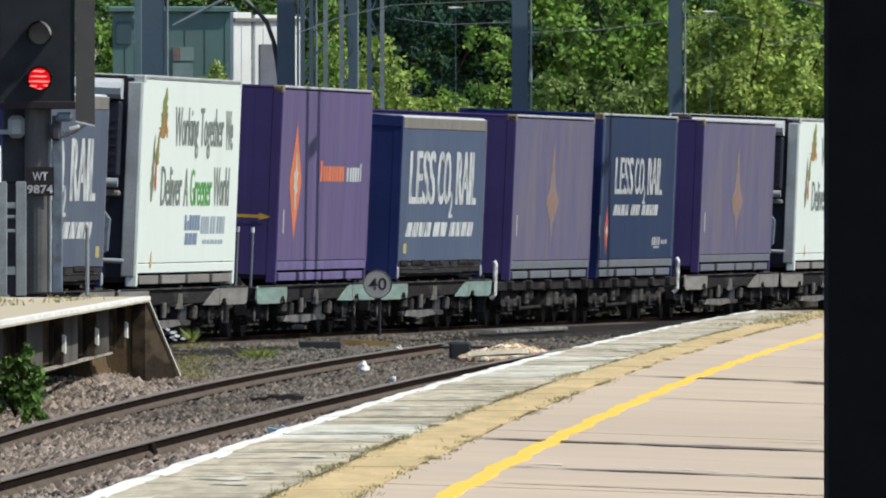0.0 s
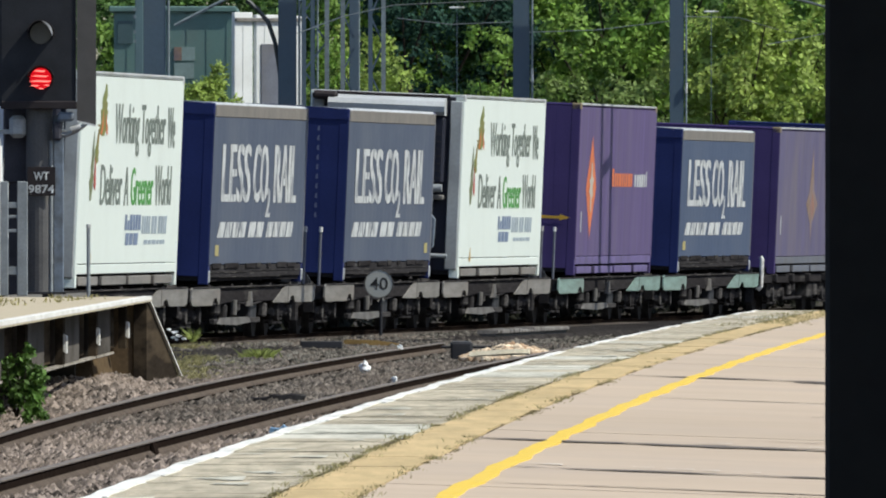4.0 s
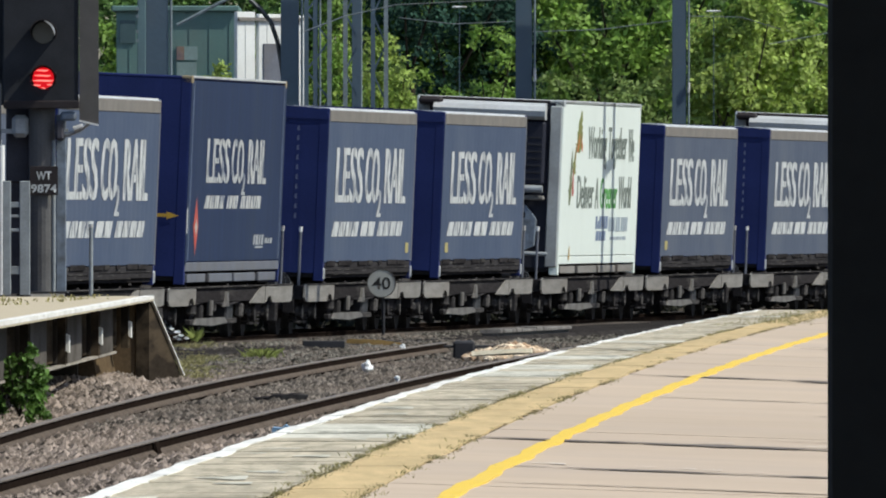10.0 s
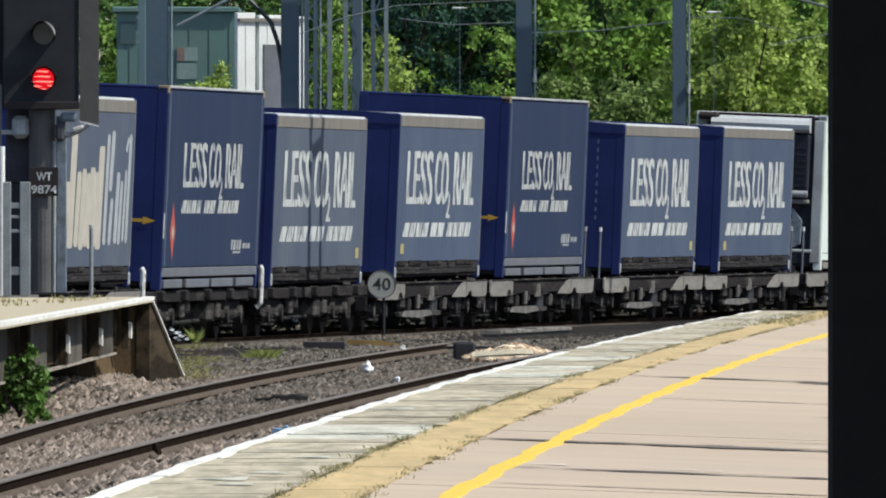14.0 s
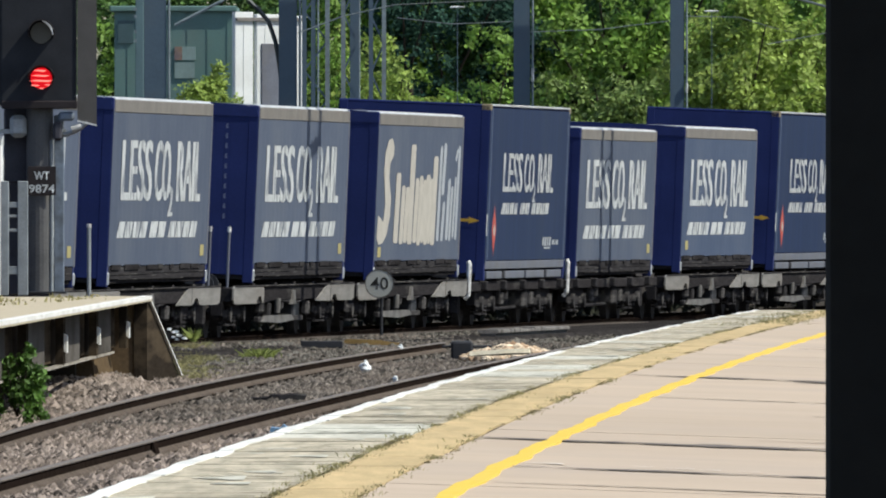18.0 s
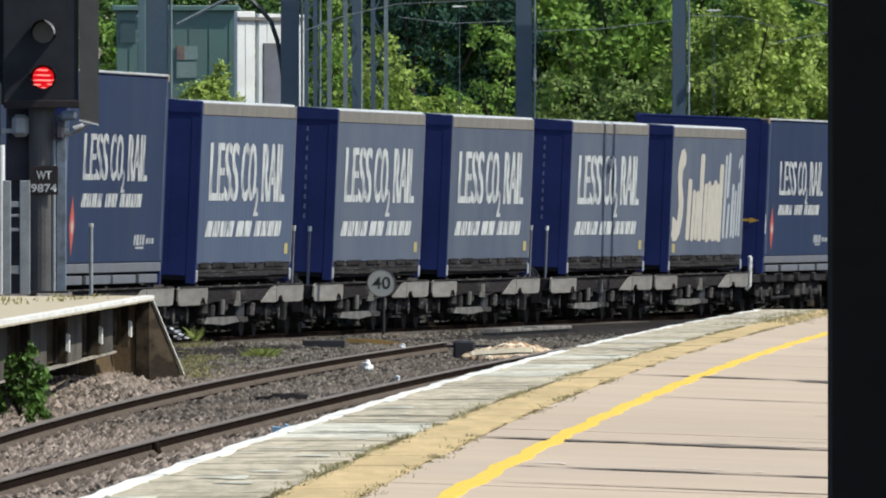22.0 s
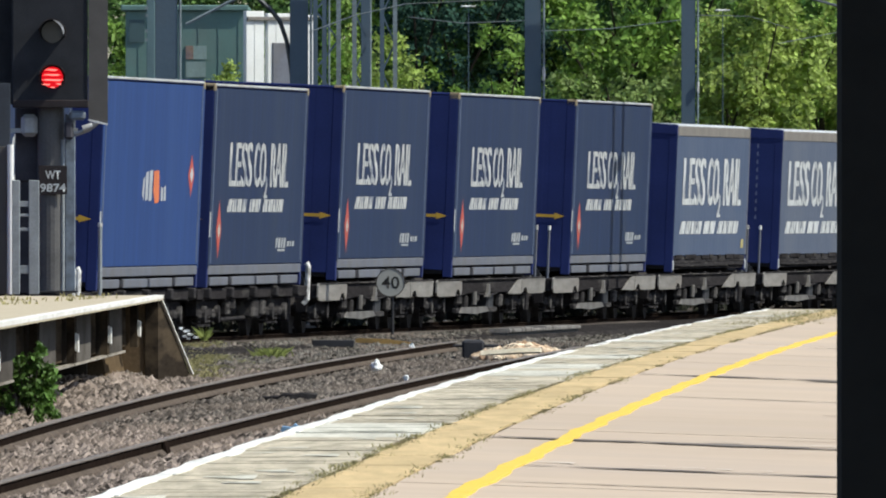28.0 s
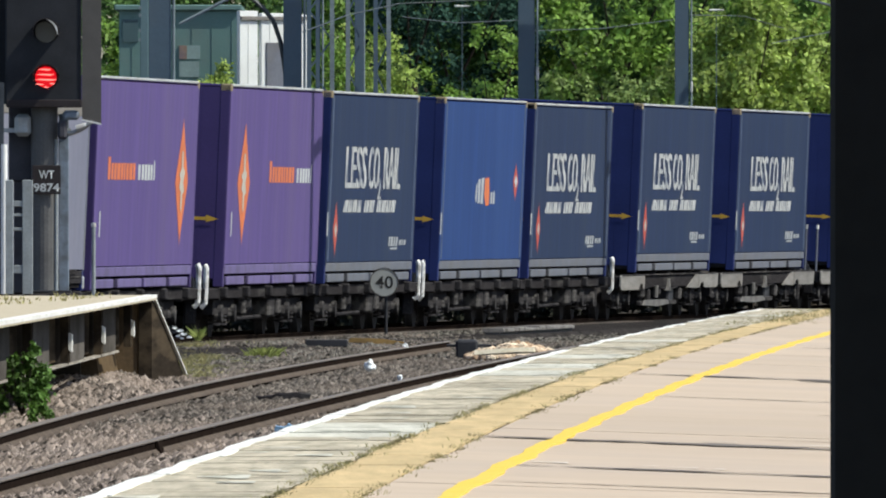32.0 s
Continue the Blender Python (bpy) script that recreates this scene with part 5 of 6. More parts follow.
    for y, w, z0, z1 in ((2.1, 0.5, 0.40, 0.58), (3.3, 0.3, 0.30, 0.56), (5.2, 0.25, 0.44, 0.60), (9.0, 0.4, 0.34, 0.56)):
        part("bracket", boxed(1.08, 1.2, y, y + w, z0, z1, bevel=0.03), M["grime"], t)
    part("air_pipe", polyline(bmesh.new(), [(1.19, -0.2, 0.60), (1.21, 1.5, 0.56), (1.19, 4.0, 0.60), (1.21, 7.0, 0.54), (1.19, 9.0, 0.60)], 0.018, 6), M["mottled"], t)
    part("brake_box", boxed(0.6, 1.15, 7.4, 8.3, 0.30, 0.56, bevel=0.03), M["steel_dark"], t)
    bogie(t, -0.9)
    bogie(t, LONG - 1.4)
    if rear == 2.5:
        buffers(t, -rear, -1)
    if front == 2.5:
        buffers(t, LONG + front, 1)
    if posts in ("rear", "both"):
        p = part("stanchion", tube(bmesh.new(), (1.1, -rear + 0.55, 0.78), (1.1, -rear + 0.55, 1.62), 0.021, 10), M["frame_grey"], t)
        part("stanchion_cap", tube(bmesh.new(), (1.1, -rear + 0.55, 1.62), (1.1, -rear + 0.55, 1.70), 0.028, 10), M["handrail"], p, "white cap")
    if posts in ("front", "both"):
        p = part("stanchion", tube(bmesh.new(), (1.1, LONG + front - 0.5, 0.78), (1.1, LONG + front - 0.5, 1.62), 0.021, 10), M["frame_grey"], t)
        part("stanchion_cap", tube(bmesh.new(), (1.1, LONG + front - 0.5, 1.62), (1.1, LONG + front - 0.5, 1.70), 0.028, 10), M["handrail"], p, "white cap")
    return t


def bogie_wagon(front, rear, rail_end):
    t = thing("bogie_container_wagon", "grimy bogie container wagon with exposed running gear", "wagon", "wagons of the train")
    part("centre_sill", boxed(-0.35, 0.35, -rear, LONG + front, 0.40, 0.74, bevel=0.02), M["under"], t)
    for sx in (-1, 1):
        part("solebar", boxed(sx * 1.0, sx * 1.2, -rear + 0.1, LONG + front - 0.1, 0.62, 0.78, bevel=0.015), M["under"], t)
    for y in (0.4, 3.6, 6.9, 10.1, 13.3):
        part("cross_member", boxed(-1.2, 1.2, y - 0.14, y + 0.14, 0.60, 0.795, bevel=0.01), M["under"], t)
        part("load_spigot", boxed(1.16, 1.30, y - 0.10, y + 0.10, 0.64, 0.80, bevel=0.02), M["mottled"], t)
    for y, w, z0, z1 in ((4.2, 0.4, 0.36, 0.62), (5.0, 0.3, 0.44, 0.66), (9.2, 0.5, 0.34, 0.60)):
        part("bracket", boxed(1.02, 1.16, y, y + w, z0, z1, bevel=0.04), M["grime"], t)
    part("brake_rod", tube(bmesh.new(), (1.0, 3.4, 0.30), (1.0, LONG - 3.4, 0.33), 0.03, 8), M["mottled"], t)
    bogie(t, 2.0)
    bogie(t, LONG - 2.0)
    part("air_tank", tube(bmesh.new(), (0.8, 5.6, 0.46), (0.8, 7.2, 0.46), 0.18, 14), M["mottled"], t)
    part("brake_box", boxed(0.65, 1.15, 8.0, 8.8, 0.32, 0.60, bevel=0.03), M["grime"], t)
    if rail_end == "rear":
        buffers(t, -rear, -1)
        y, s = -rear + 0.15, -1
    else:
        buffers(t, LONG + front, 1)
        y, s = LONG + front - 0.15, 1
    bm = bmesh.new()
    polyline(bm, [(1.14, y, 0.50), (1.2, y, 0.56), (1.2, y, 1.08), (1.17, y, 1.13)], 0.04, 8)
    part("handrail", bm, M["handrail"], t, "white handrail")
    return t


# load number: kind, top of the load above the rails, gap to the load ahead
LOADS = [
    (-6, "W", 3.80, 4.5), (-5, "F", 3.68, 4.56), (-4, "B", 3.70, 4.65), (-3, "F", 3.60, 1.23), (-2, "L", 3.51, 4.62), (-1, "D", 3.85, 4.72),
    (0, "W", 3.87, 5.85), (1, "G", 3.57, 4.37), (2, "E", 3.55, 5.99), (3, "W", 3.87, 4.28), (4, "L", 3.59, 6.02), (5, "R", 3.55, 4.28),
    (6, "B", 3.89, 6.34), (7, "L", 3.54, 3.88), (8, "H", 3.44, 4.95), (9, "B", 3.74, 1.78), (10, "S", 3.54, 4.05), (11, "G", 3.54, 4.29),
    (12, "H", 3.54, 6.38), (13, "G", 3.54, 4.14), (14, "T", 3.55, 6.06), (15, "B", 3.87, 4.56), (16, "B", 3.87, 5.84), (17, "B", 3.87, 4.32),
    (18, "B", 3.78, 4.96), (19, "N", 3.79, 1.13), (20, "B", 3.78, 3.91), (21, "P", 3.79, 1.03), (22, "Q", 3.79, 4.26), (23, "K", 3.44, 0.78),
]
PLACE = {}
_pos = 107.95
for _k, _kind, _top, _gap in LOADS:
    if _k > -6:
        _pos -= LONG + _gap
    PLACE[_k] = _pos
DECK, LOW_DECK = 0.86, 0.80
BOGIED = {-3: "rear", -4: "front", 8: "rear", 9: "rear", 18: "front", 19: "rear", 20: "front", 21: "rear", 22: "front", 23: "rear"}


def run(t):
    """How far along its line the train has come at t seconds."""
    return -49.345 + 11.8271 * t + 0.0130125 * t * t


def build_train():
    moving = []
    made = {}
    gap_ahead = {k: g for k, _, _, g in LOADS}
    for k, kind, top, gap in LOADS:
        behind = gap_ahead.get(k + 1, 4.3)
        deck = LOW_DECK if k in BOGIED else DECK
        h = round(top - deck, 2)
        key = (kind, h)
        start = train_pose(run(0) + PLACE[k], deck)
        if key in made:
            c = copy_thing(made[key], start)
        else:
            c = {"W": reefer_box, "F": faded_box, "B": blue_box, "L": curtain_box, "P": purple_box, "N": plain_blue_box, "S": brand_box, "K": plain_curtain_box,
                 "G": lambda h: curtain_box(h, True, "right", True), "H": lambda h: curtain_box(h, True, "right"), "E": lambda h: curtain_box(h, True),
                 "R": lambda h: curtain_box(h, False, "right", True), "T": lambda h: curtain_box(h, False, "right"), "Q": lambda h: purple_box(h, True), "D": lambda h: purple_box(h, False, True)}[kind](h)
            made[key] = c
        moving.append((c, PLACE[k], deck))
        if k in BOGIED:
            end = BOGIED[k]
            wkey = ("bogie", end, round(gap, 1), round(behind, 1))
            f, r = (gap / 2 - 0.05, behind / 2 - 0.05)
            if k in (18, 20, 22, -4, 9):
                r = max(0.3, behind / 2 - 0.03)
            w = copy_thing(made[wkey], start) if wkey in made else bogie_wagon(max(0.3, min(f, 1.9)), max(0.3, min(r, 1.9)), end)
        else:
            outer = gap > 5.2
            f = 2.5 if outer else max(0.3, gap / 2 - 0.05)
            r = 2.5 if behind > 5.2 else max(0.3, behind / 2 - 0.05)
            posts = "both" if outer and behind > 5.2 else "front" if outer else "rear" if behind > 5.2 else ""
            wkey = ("low", round(f, 1), round(r, 1), posts, k in (-1, -2))
            w = copy_thing(made[wkey], start) if wkey in made else low_wagon(f, r, posts, k in (-1, -2))
        made.setdefault(wkey, w)
        moving.append((w, PLACE[k], 0.0))
    return moving


MOVING = build_train()


# ---------------------------------------------------------------- signal on the far platform
def build_signal():
    d = 262.0
    x = side(80, d)
    z0 = 0.905
    t = thing("railway_signal", "dark colour-light railway signal showing red, on a grey post", "signal", at=pose(x, d, z0))
    def lx(px):
        return side(px, d) - x
    def lz(py):
        return up(py, d) - z0
    part("post", tube(bmesh.new(), (lx(73), 0, 0), (lx(73), 0, lz(180)), 0.165, 20), M["post_grey"], t, smooth=False)
    part("trunking", boxed(lx(98), lx(116), 0.0, 0.14, 0, lz(205), bevel=0.01), M["junction"], t, "blue-grey cable trunking")
    part("conduit", tube(bmesh.new(), (lx(94), -0.10, 0), (lx(94), -0.10, lz(250)), 0.026, 10), M["ladder_grey"], t)
    part("base_plate", boxed(-0.28, 0.28, -0.28, 0.28, 0, 0.03, bevel=0.005), M["steel_dark"], t)
    head = part("signal_head", boxed(lx(4), lx(138), -0.20, 0.10, lz(190), lz(-250), bevel=0.02), M["signal_black"], t)
    part("backboard", boxed(lx(-60), lx(136), 0.105, 0.13, lz(188), lz(-255), bevel=0.004), M["signal_black"], t)
    plate = part("side_plate", prism(bmesh.new(), [(lx(140), lz(214)), (lx(174), lz(222)), (lx(174), lz(-260)), (lx(140), lz(-260))], -0.22, -0.19, 1), M["signal_side"], t, "grey side plate")
    # white strip painted as the sunlit lower edge of the plate
    part("plate_lip", prism(bmesh.new(), [(lx(140), lz(217)), (lx(174), lz(225)), (lx(174), lz(222)), (lx(140), lz(214))], -0.235, -0.19, 1), M["handrail"], plate, "pale strip painted as the plate's lit edge")
    part("ledge", boxed(lx(6), lx(140), -0.30, -0.19, lz(194), lz(180), bevel=0.01), M["black"], t)
    for py, mat, name in ((60, M["lens_dark"], "dark_lens"), (140, M["red_light"], "red_lens")):
        bm = bmesh.new()
        tube(bm, (lx(76), -0.235, lz(py)), (lx(76), -0.20, lz(py)), 0.132, 28)
        lens = part(name, bm, mat, head)
        # hood: an open half shell over the lens
        bm = bmesh.new()
        n, ring = 18, []
        for i in range(n + 1):
            a = math.radians(-20 + 220 * i / n)
            c, s = math.cos(a), math.sin(a)
            ring.append([bm.verts.new((lx(76) + r * c, y, lz(py) + r * s)) for r, y in ((0.155, -0.20), (0.155, -0.44 if i in range(3, 16) else -0.34), (0.168, -0.44 if i in range(3, 16) else -0.34), (0.168, -0.20))])
        for a, b in zip(ring, ring[1:]):
            for j in range(3):
                bm.faces.new((a[j], b[j], b[j + 1], a[j + 1]))
        part("hood", bm, M["black"], lens)
    # bright bars of the lit lens, one above another
    lens = bpy.data.objects["red_lens"]
    for px0, px1, py, hh in ((62, 86, 127, 0.013), (58, 91, 136, 0.012), (55, 96, 145, 0.013), (57, 73, 153, 0.011), (82, 92, 152, 0.010), (72, 81, 158, 0.009)):
        bm = bmesh.new()
        prism(bm, [(lx(px0), lz(py)), (lx(px0 * 0.7 + px1 * 0.3), lz(py) + hh), (lx(px1), lz(py) + hh * 0.5), (lx(px1 * 0.8 + px0 * 0.2), lz(py) - hh)], -0.243, -0.237, 1)
        part("light_bar", bm, M["red_hot"], lens)
    # white crescent painted as the sunlit lip of the dark lens's hood
    bm = bmesh.new()
    n, ring = 14, []
    for i in range(n + 1):
        a = math.radians(-12 + 97 * i / n)
        k = 0.004 + 0.022 * math.sin(math.pi * i / n)
        ring.append([bm.verts.new((lx(76) + r * math.cos(a), y, lz(60) + r * math.sin(a))) for r, y in ((0.150 - k, -0.455), (0.150, -0.455), (0.150, -0.442), (0.150 - k, -0.442))])
    for p, q in zip(ring, ring[1:]):
        for j in range(4):
            bm.faces.new((p[j], q[j], q[(j + 1) % 4], p[(j + 1) % 4]))
    part("hood_lip", bm, M["handrail"], bpy.data.objects["dark_lens"], "hood lip painted pale as a sunlit edge")
    part("junction_box", boxed(lx(97), lx(113), -0.24, -0.08, lz(250), lz(217), bevel=0.03), M["cabinet"], t, "dark blue junction box")
    part("cable_shroud", boxed(lx(106), lx(135), -0.25, -0.12, lz(216), lz(199), bevel=0.03), M["junction"], t, "blue-grey cable shroud")
    part("pale_cover", tube(bmesh.new(), (lx(130), -0.24, lz(231)), (lx(147), -0.24, lz(224)), 0.04, 10, 0.026), M["handrail"], t, "pale cable cover")
    plate = part("identity_plate", boxed(lx(52), lx(102), -0.20, -0.18, lz(347), lz(296), bevel=0.004), M["black"], t)
    for body, py, w, h in (("WT", 320, 0.19, 0.105), ("9874", 343, 0.32, 0.105)):
        me = text_mesh("plate " + body, body, w, h, M["white_ink"])
        piece("plate_text", me, plate, at=pose(lx(77) - w / 2, -0.204, lz(py), 0, 0, -90))
    part("cable_box", boxed(lx(20), lx(50), -0.12, 0.1, lz(245), lz(205), bevel=0.05), M["steel_grey"], t)
    part("cable_arm", polyline(bmesh.new(), [(lx(100), -0.1, lz(236)), (lx(120), -0.15, lz(240)), (lx(140), -0.18, lz(232)), (lx(158), -0.2, lz(218))], 0.03), M["steel_grey"], t)
    part("bracket", boxed(lx(0), lx(120), -0.03, 0.03, lz(238), lz(230)), M["steel_grey"], t)
    part("relay_cabinet", boxed(lx(9), lx(52), 0.17, 0.45, lz(325), lz(192), bevel=0.02), M["cabinet"], t, "dark blue-black relay cabinet")
    part("cabinet_stand", boxed(lx(18), lx(34), 0.2, 0.4, 0, lz(325)), M["cabinet"], t)
    # ladder beside the post
    dl = 257.5
    l = thing("access_ladder", "pale galvanised ladder beside the signal", "ladder", at=pose(side(27, dl), dl, 0.903))
    z1 = up(322, dl) - 0.903
    for px, hw in ((11, 0.048), (43, 0.064)):
        x = side(px, dl) - side(27, dl)
        part("stile", boxed(x - hw, x + hw, -0.03, 0.03, 0, z1, bevel=0.008), M["ladder_grey"], l)
    for py, hh in ((364, 0.035), (384, 0.018), (409, 0.02), (480, 0.05)):
        z = up(py, dl) - 0.903
        part("rung", boxed(-0.11, 0.11, -0.02, 0.02, z - hh, z + hh, bevel=0.005), M["ladder_grey"], l)
    p = thing("marker_post", "thin pale marker post on the platform", "post", at=pose(side(160, 258), 258, -0.0))
    part("rod", tube(bmesh.new(), (0, 0, 0.2), (0, 0, up(405, 258)), 0.024, 8), M["ladder_grey"], p)
    part("cap", tube(bmesh.new(), (0, 0, up(405, 258)), (0, 0, up(405, 258) + 0.05), 0.03, 8), M["handrail"], p, "white cap")
    # screen at the side of the platform, with a white edge post
    ds = 259.0
    c = thing("platform_screen", "slate grey screen with a white edge post on the far platform", "screen", at=pose(side(-30, ds), ds, 0.903))
    def sx(px):
        return side(px, ds) - side(-30, ds)
    def sz(py):
        return up(py, ds) - 0.903
    part("board", boxed(sx(-70), sx(1), 0, 0.05, 0, sz(150), bevel=0.004), M["screen_slate"], c)
    part("panel", boxed(sx(-70), sx(-5), -0.04, -0.004, 0, sz(262), bevel=0.004), M["signal_side"], c, "grey lower panel")
    part("edge_post", tube(bmesh.new(), (sx(1.5), -0.05, 0), (sx(1.5), -0.05, sz(259)), 0.042, 14), M["clean_white"], c, "white edge post")


build_signal()


# ---------------------------------------------------------------- speed sign
def build_sign():
    d = 330.0
    x = side(674, d)
    zc = up(503, d)
    t = thing("speed_sign", "round white speed sign lettered 40 on a thin grey post", "sign", at=pose(x, d, -0.05))
    part("post", tube(bmesh.new(), (0.03, 0.02, -0.1), (0.03, 0.02, zc + 0.05), 0.025, 10), M["steel_dark"], t)
    face = part("disc", tube(bmesh.new(), (0, -0.03, zc + 0.05), (0, -0.012, zc + 0.05), 0.222, 40), M["sign_white"], t)
    bm = bmesh.new()
    n, ring = 40, []
    for i in range(n):
        a = 2 * math.pi * i / n
        ring.append([bm.verts.new((r * math.cos(a), y, zc + 0.05 + r * math.sin(a))) for r, y in ((0.212, -0.032), (0.212, -0.036), (0.226, -0.036), (0.226, -0.01))])
    for i in range(n):
        a, b = ring[i - 1], ring[i]
        for j in range(3):
            bm.faces.new((a[j], b[j], b[j + 1], a[j + 1]))
    part("rim", bm, M["signal_side"], face)
    me = text_mesh("sign 40", "40", 0.278, 0.192, M["ink"], heavy=0.0085)
    piece("numeral", me, face, "dark numerals", at=pose(-0.139, -0.034, zc + 0.05 - 0.096, 0, 0, -90))


build_sign()


# ---------------------------------------------------------------- masts and wires beyond the train
def mast(px, d, w, top, name="catenary_mast"):
    x = side(px, d)
    t = thing(name, "tall blue-grey steel catenary mast beside the line", "mast", "catenary masts", at=pose(x, d, -0.2))
    part("flange", boxed(-w / 2, w / 2, -w / 2, -w / 2 + 0.03, 0, top, bevel=0.006), M["steel_blue"], t)
    part("flange", boxed(-w / 2, w / 2, w / 2 - 0.03, w / 2, 0, top, bevel=0.006), M["steel_blue"], t)
    part("web", boxed(-0.012, 0.012, -w / 2 + 0.03, w / 2 - 0.03, 0, top), M["steel_blue"], t)
    part("conduit", tube(bmesh.new(), (w / 2 + 0.05, -w / 2, 0.2), (w / 2 + 0.05, -w / 2, top * 0.95), 0.022, 8), M["steel_pale"], t, "pale pipe")
    part("base", boxed(-w, w, -w, w, -0.2, 0.15, bevel=0.02), M["concrete"], t)
    return t


_m = mast(277, 348, 0.36, 9.0)
# paler strip added to stand for the lit side of the mast's flange
part("cable_duct", boxed(-0.32, -0.185, -0.2, -0.05, 0.0, 8.6, bevel=0.01), M["flange_teal"], _m, "paler teal strip for the mast's lit flange side")
for _z in (4.9, 5.05, 5.3, 5.42):
    part("duct_clip", boxed(-0.345, -0.30, -0.215, -0.19, _z, _z + 0.05), M["steel_pale"], _m)
mast(512, 371.3, 0.32, 7.75)
_m = mast(926, 422.3, 0.33, 7.75)
part("insulator", tube(bmesh.new(), (0.215, -0.2, up(146, 422.3) + 0.2), (0.215, -0.2, up(122, 422.3) + 0.2), 0.032, 10), M["handrail"], _m, "white insulator")
_m = mast(1201, 452, 0.30, 9.0)
part("insulator", tube(bmesh.new(), (0.2, -0.2, up(166, 452) + 0.2), (0.2, -0.2, up(148, 452) + 0.2), 0.03, 10), M["handrail"], _m, "white insulator")


def portal(y, x0, x1, legs):
    """Twin-beam portal over the lines; legs: the sides on which it brings its own leg."""
    t = thing("portal_gantry", "blue-grey steel portal gantry over the lines", "gantry", "portal gantries", at=pose(x0, y, -0.2))
    w = x1 - x0
    for dy in (-0.85, 0.85):
        part("beam", boxed(-0.4, w + 0.4, dy - 0.19, dy + 0.19, 7.55, 7.85, bevel=0.01), M["steel_blue"], t)
    for i in range(6):
        x = w * i / 5
        part("tie", boxed(x - 0.05, x + 0.05, -0.66, 0.66, 7.62, 7.74), M["steel_blue"], t)
    for x in legs:
        part("leg", boxed(x - x0 - 0.16, x - x0 + 0.16, -0.16, 0.16, 0, 7.55, bevel=0.01), M["steel_blue"], t)
        part("head", boxed(x - x0 - 0.12, x - x0 + 0.12, -1.05, 1.05, 7.40, 7.549), M["steel_blue"], t)
    return t


portal(323.9, -8.6, 8.6, (-8.6, 8.6))
portal(371.3, side(512, 371.3), 13.0, (13.0,))
portal(422.3, side(926, 422.3), 15.0, (15.0,))


def lattice(px0, px1, d, top, mats=("steel_blue", "steel_pale")):
    x0, x1 = side(px0, d), side(px1, d)
    w = (x1 - x0) / 2
    t = thing("lattice_mast", "slender lattice steel mast with zigzag bracing", "mast", "lattice masts", at=pose((x0 + x1) / 2, d, -0.2))
    for sx in (-w, w):
        for sy in (-w, w):
            part("leg", boxed(sx - 0.045, sx + 0.045, sy - 0.045, sy + 0.045, 0, top), M[mats[0 if sx < 0 else 1]], t)
    z, s = 0.2, 1
    while z + 0.6 < top:
        for sy in (-w, w):
            part("brace", bar(bmesh.new(), (-w * s, sy, z), (w * s, sy, z + 0.6), 0.035, 0.035), M["steel_blue"], t)
        z, s = z + 0.6, -s
    return t


lattice(541, 582, 432, 8.5)
lattice(610, 634, 436, 8.5, ("steel_pale", "steel_blue"))
lattice(659, 682, 440, 8.5)
mast(557, 446, 0.10, 9.0)
mast(628, 447, 0.15, 9.0)


def wire(name, label, pts, r=0.011, mat="wire"):
    """A wire through points given as bearings, dips and distances."""
    bm = bmesh.new()
    polyline(bm, [(side(a, d), d, up(b, d)) for a, b, d in pts], r, 6)
    tagged(part(name, bm, M[mat]), label, "wire", "overhead wires")


wire("contact_wire", "thin dark overhead wire", [(705, 33, 405), (800, 44, 412), (900, 40, 420), (930, 38, 428)])
wire("contact_wire", "thin dark overhead wire", [(940, 58, 428), (1060, 54, 440), (1190, 38, 452)])
wire("catenary_wire", "thin dark overhead wire", [(1212, 30, 452), (1310, 32, 462), (1375, 52, 470), (1475, 75, 480)])
wire("catenary_wire", "thin dark overhead wire", [(1400, -5, 452), (1480, 18, 470)], 0.03)
wire("dropper_wire", "thin dark overhead wire", [(530, 60, 378), (610, 30, 400), (700, 10, 425), (912, 0, 428)])
wire("catenary_wire", "thin dark overhead wire", [(1360, 80, 452), (1475, 58, 470)])
wire("strut", "pale diagonal strut of the overhead line", [(312, 46, 348), (412, -6, 348)], 0.03, "steel_pale")
wire("cantilever_arm", "dark curved cantilever tube of the overhead line", [(440, 0, 371.3), (460, 18, 371.3), (478, 40, 371.3), (490, 75, 371.3), (496, 110, 371.3), (500, 140, 371.3), (508, 160, 371.3)], 0.045)


def yard_lamp(px, py, d):
    x = side(px, d)
    t = thing("yard_lamp", "slim yard lamp with a flat white head", "lamp post", "yard lamps", at=pose(x, d, -0.2))
    z = up(py, d) + 0.2
    part("pole", tube(bmesh.new(), (0, 0, 0), (0, 0, z), 0.010, 10, 0.008), M["steel_blue"], t)
    part("head", boxed(-0.16, 0.16, -0.09, 0.09, z - 0.01, z + 0.028, bevel=0.012), M["handrail"], t, "white lamp head")


yard_lamp(812, 15, 455)
yard_lamp(1262, 22, 466)


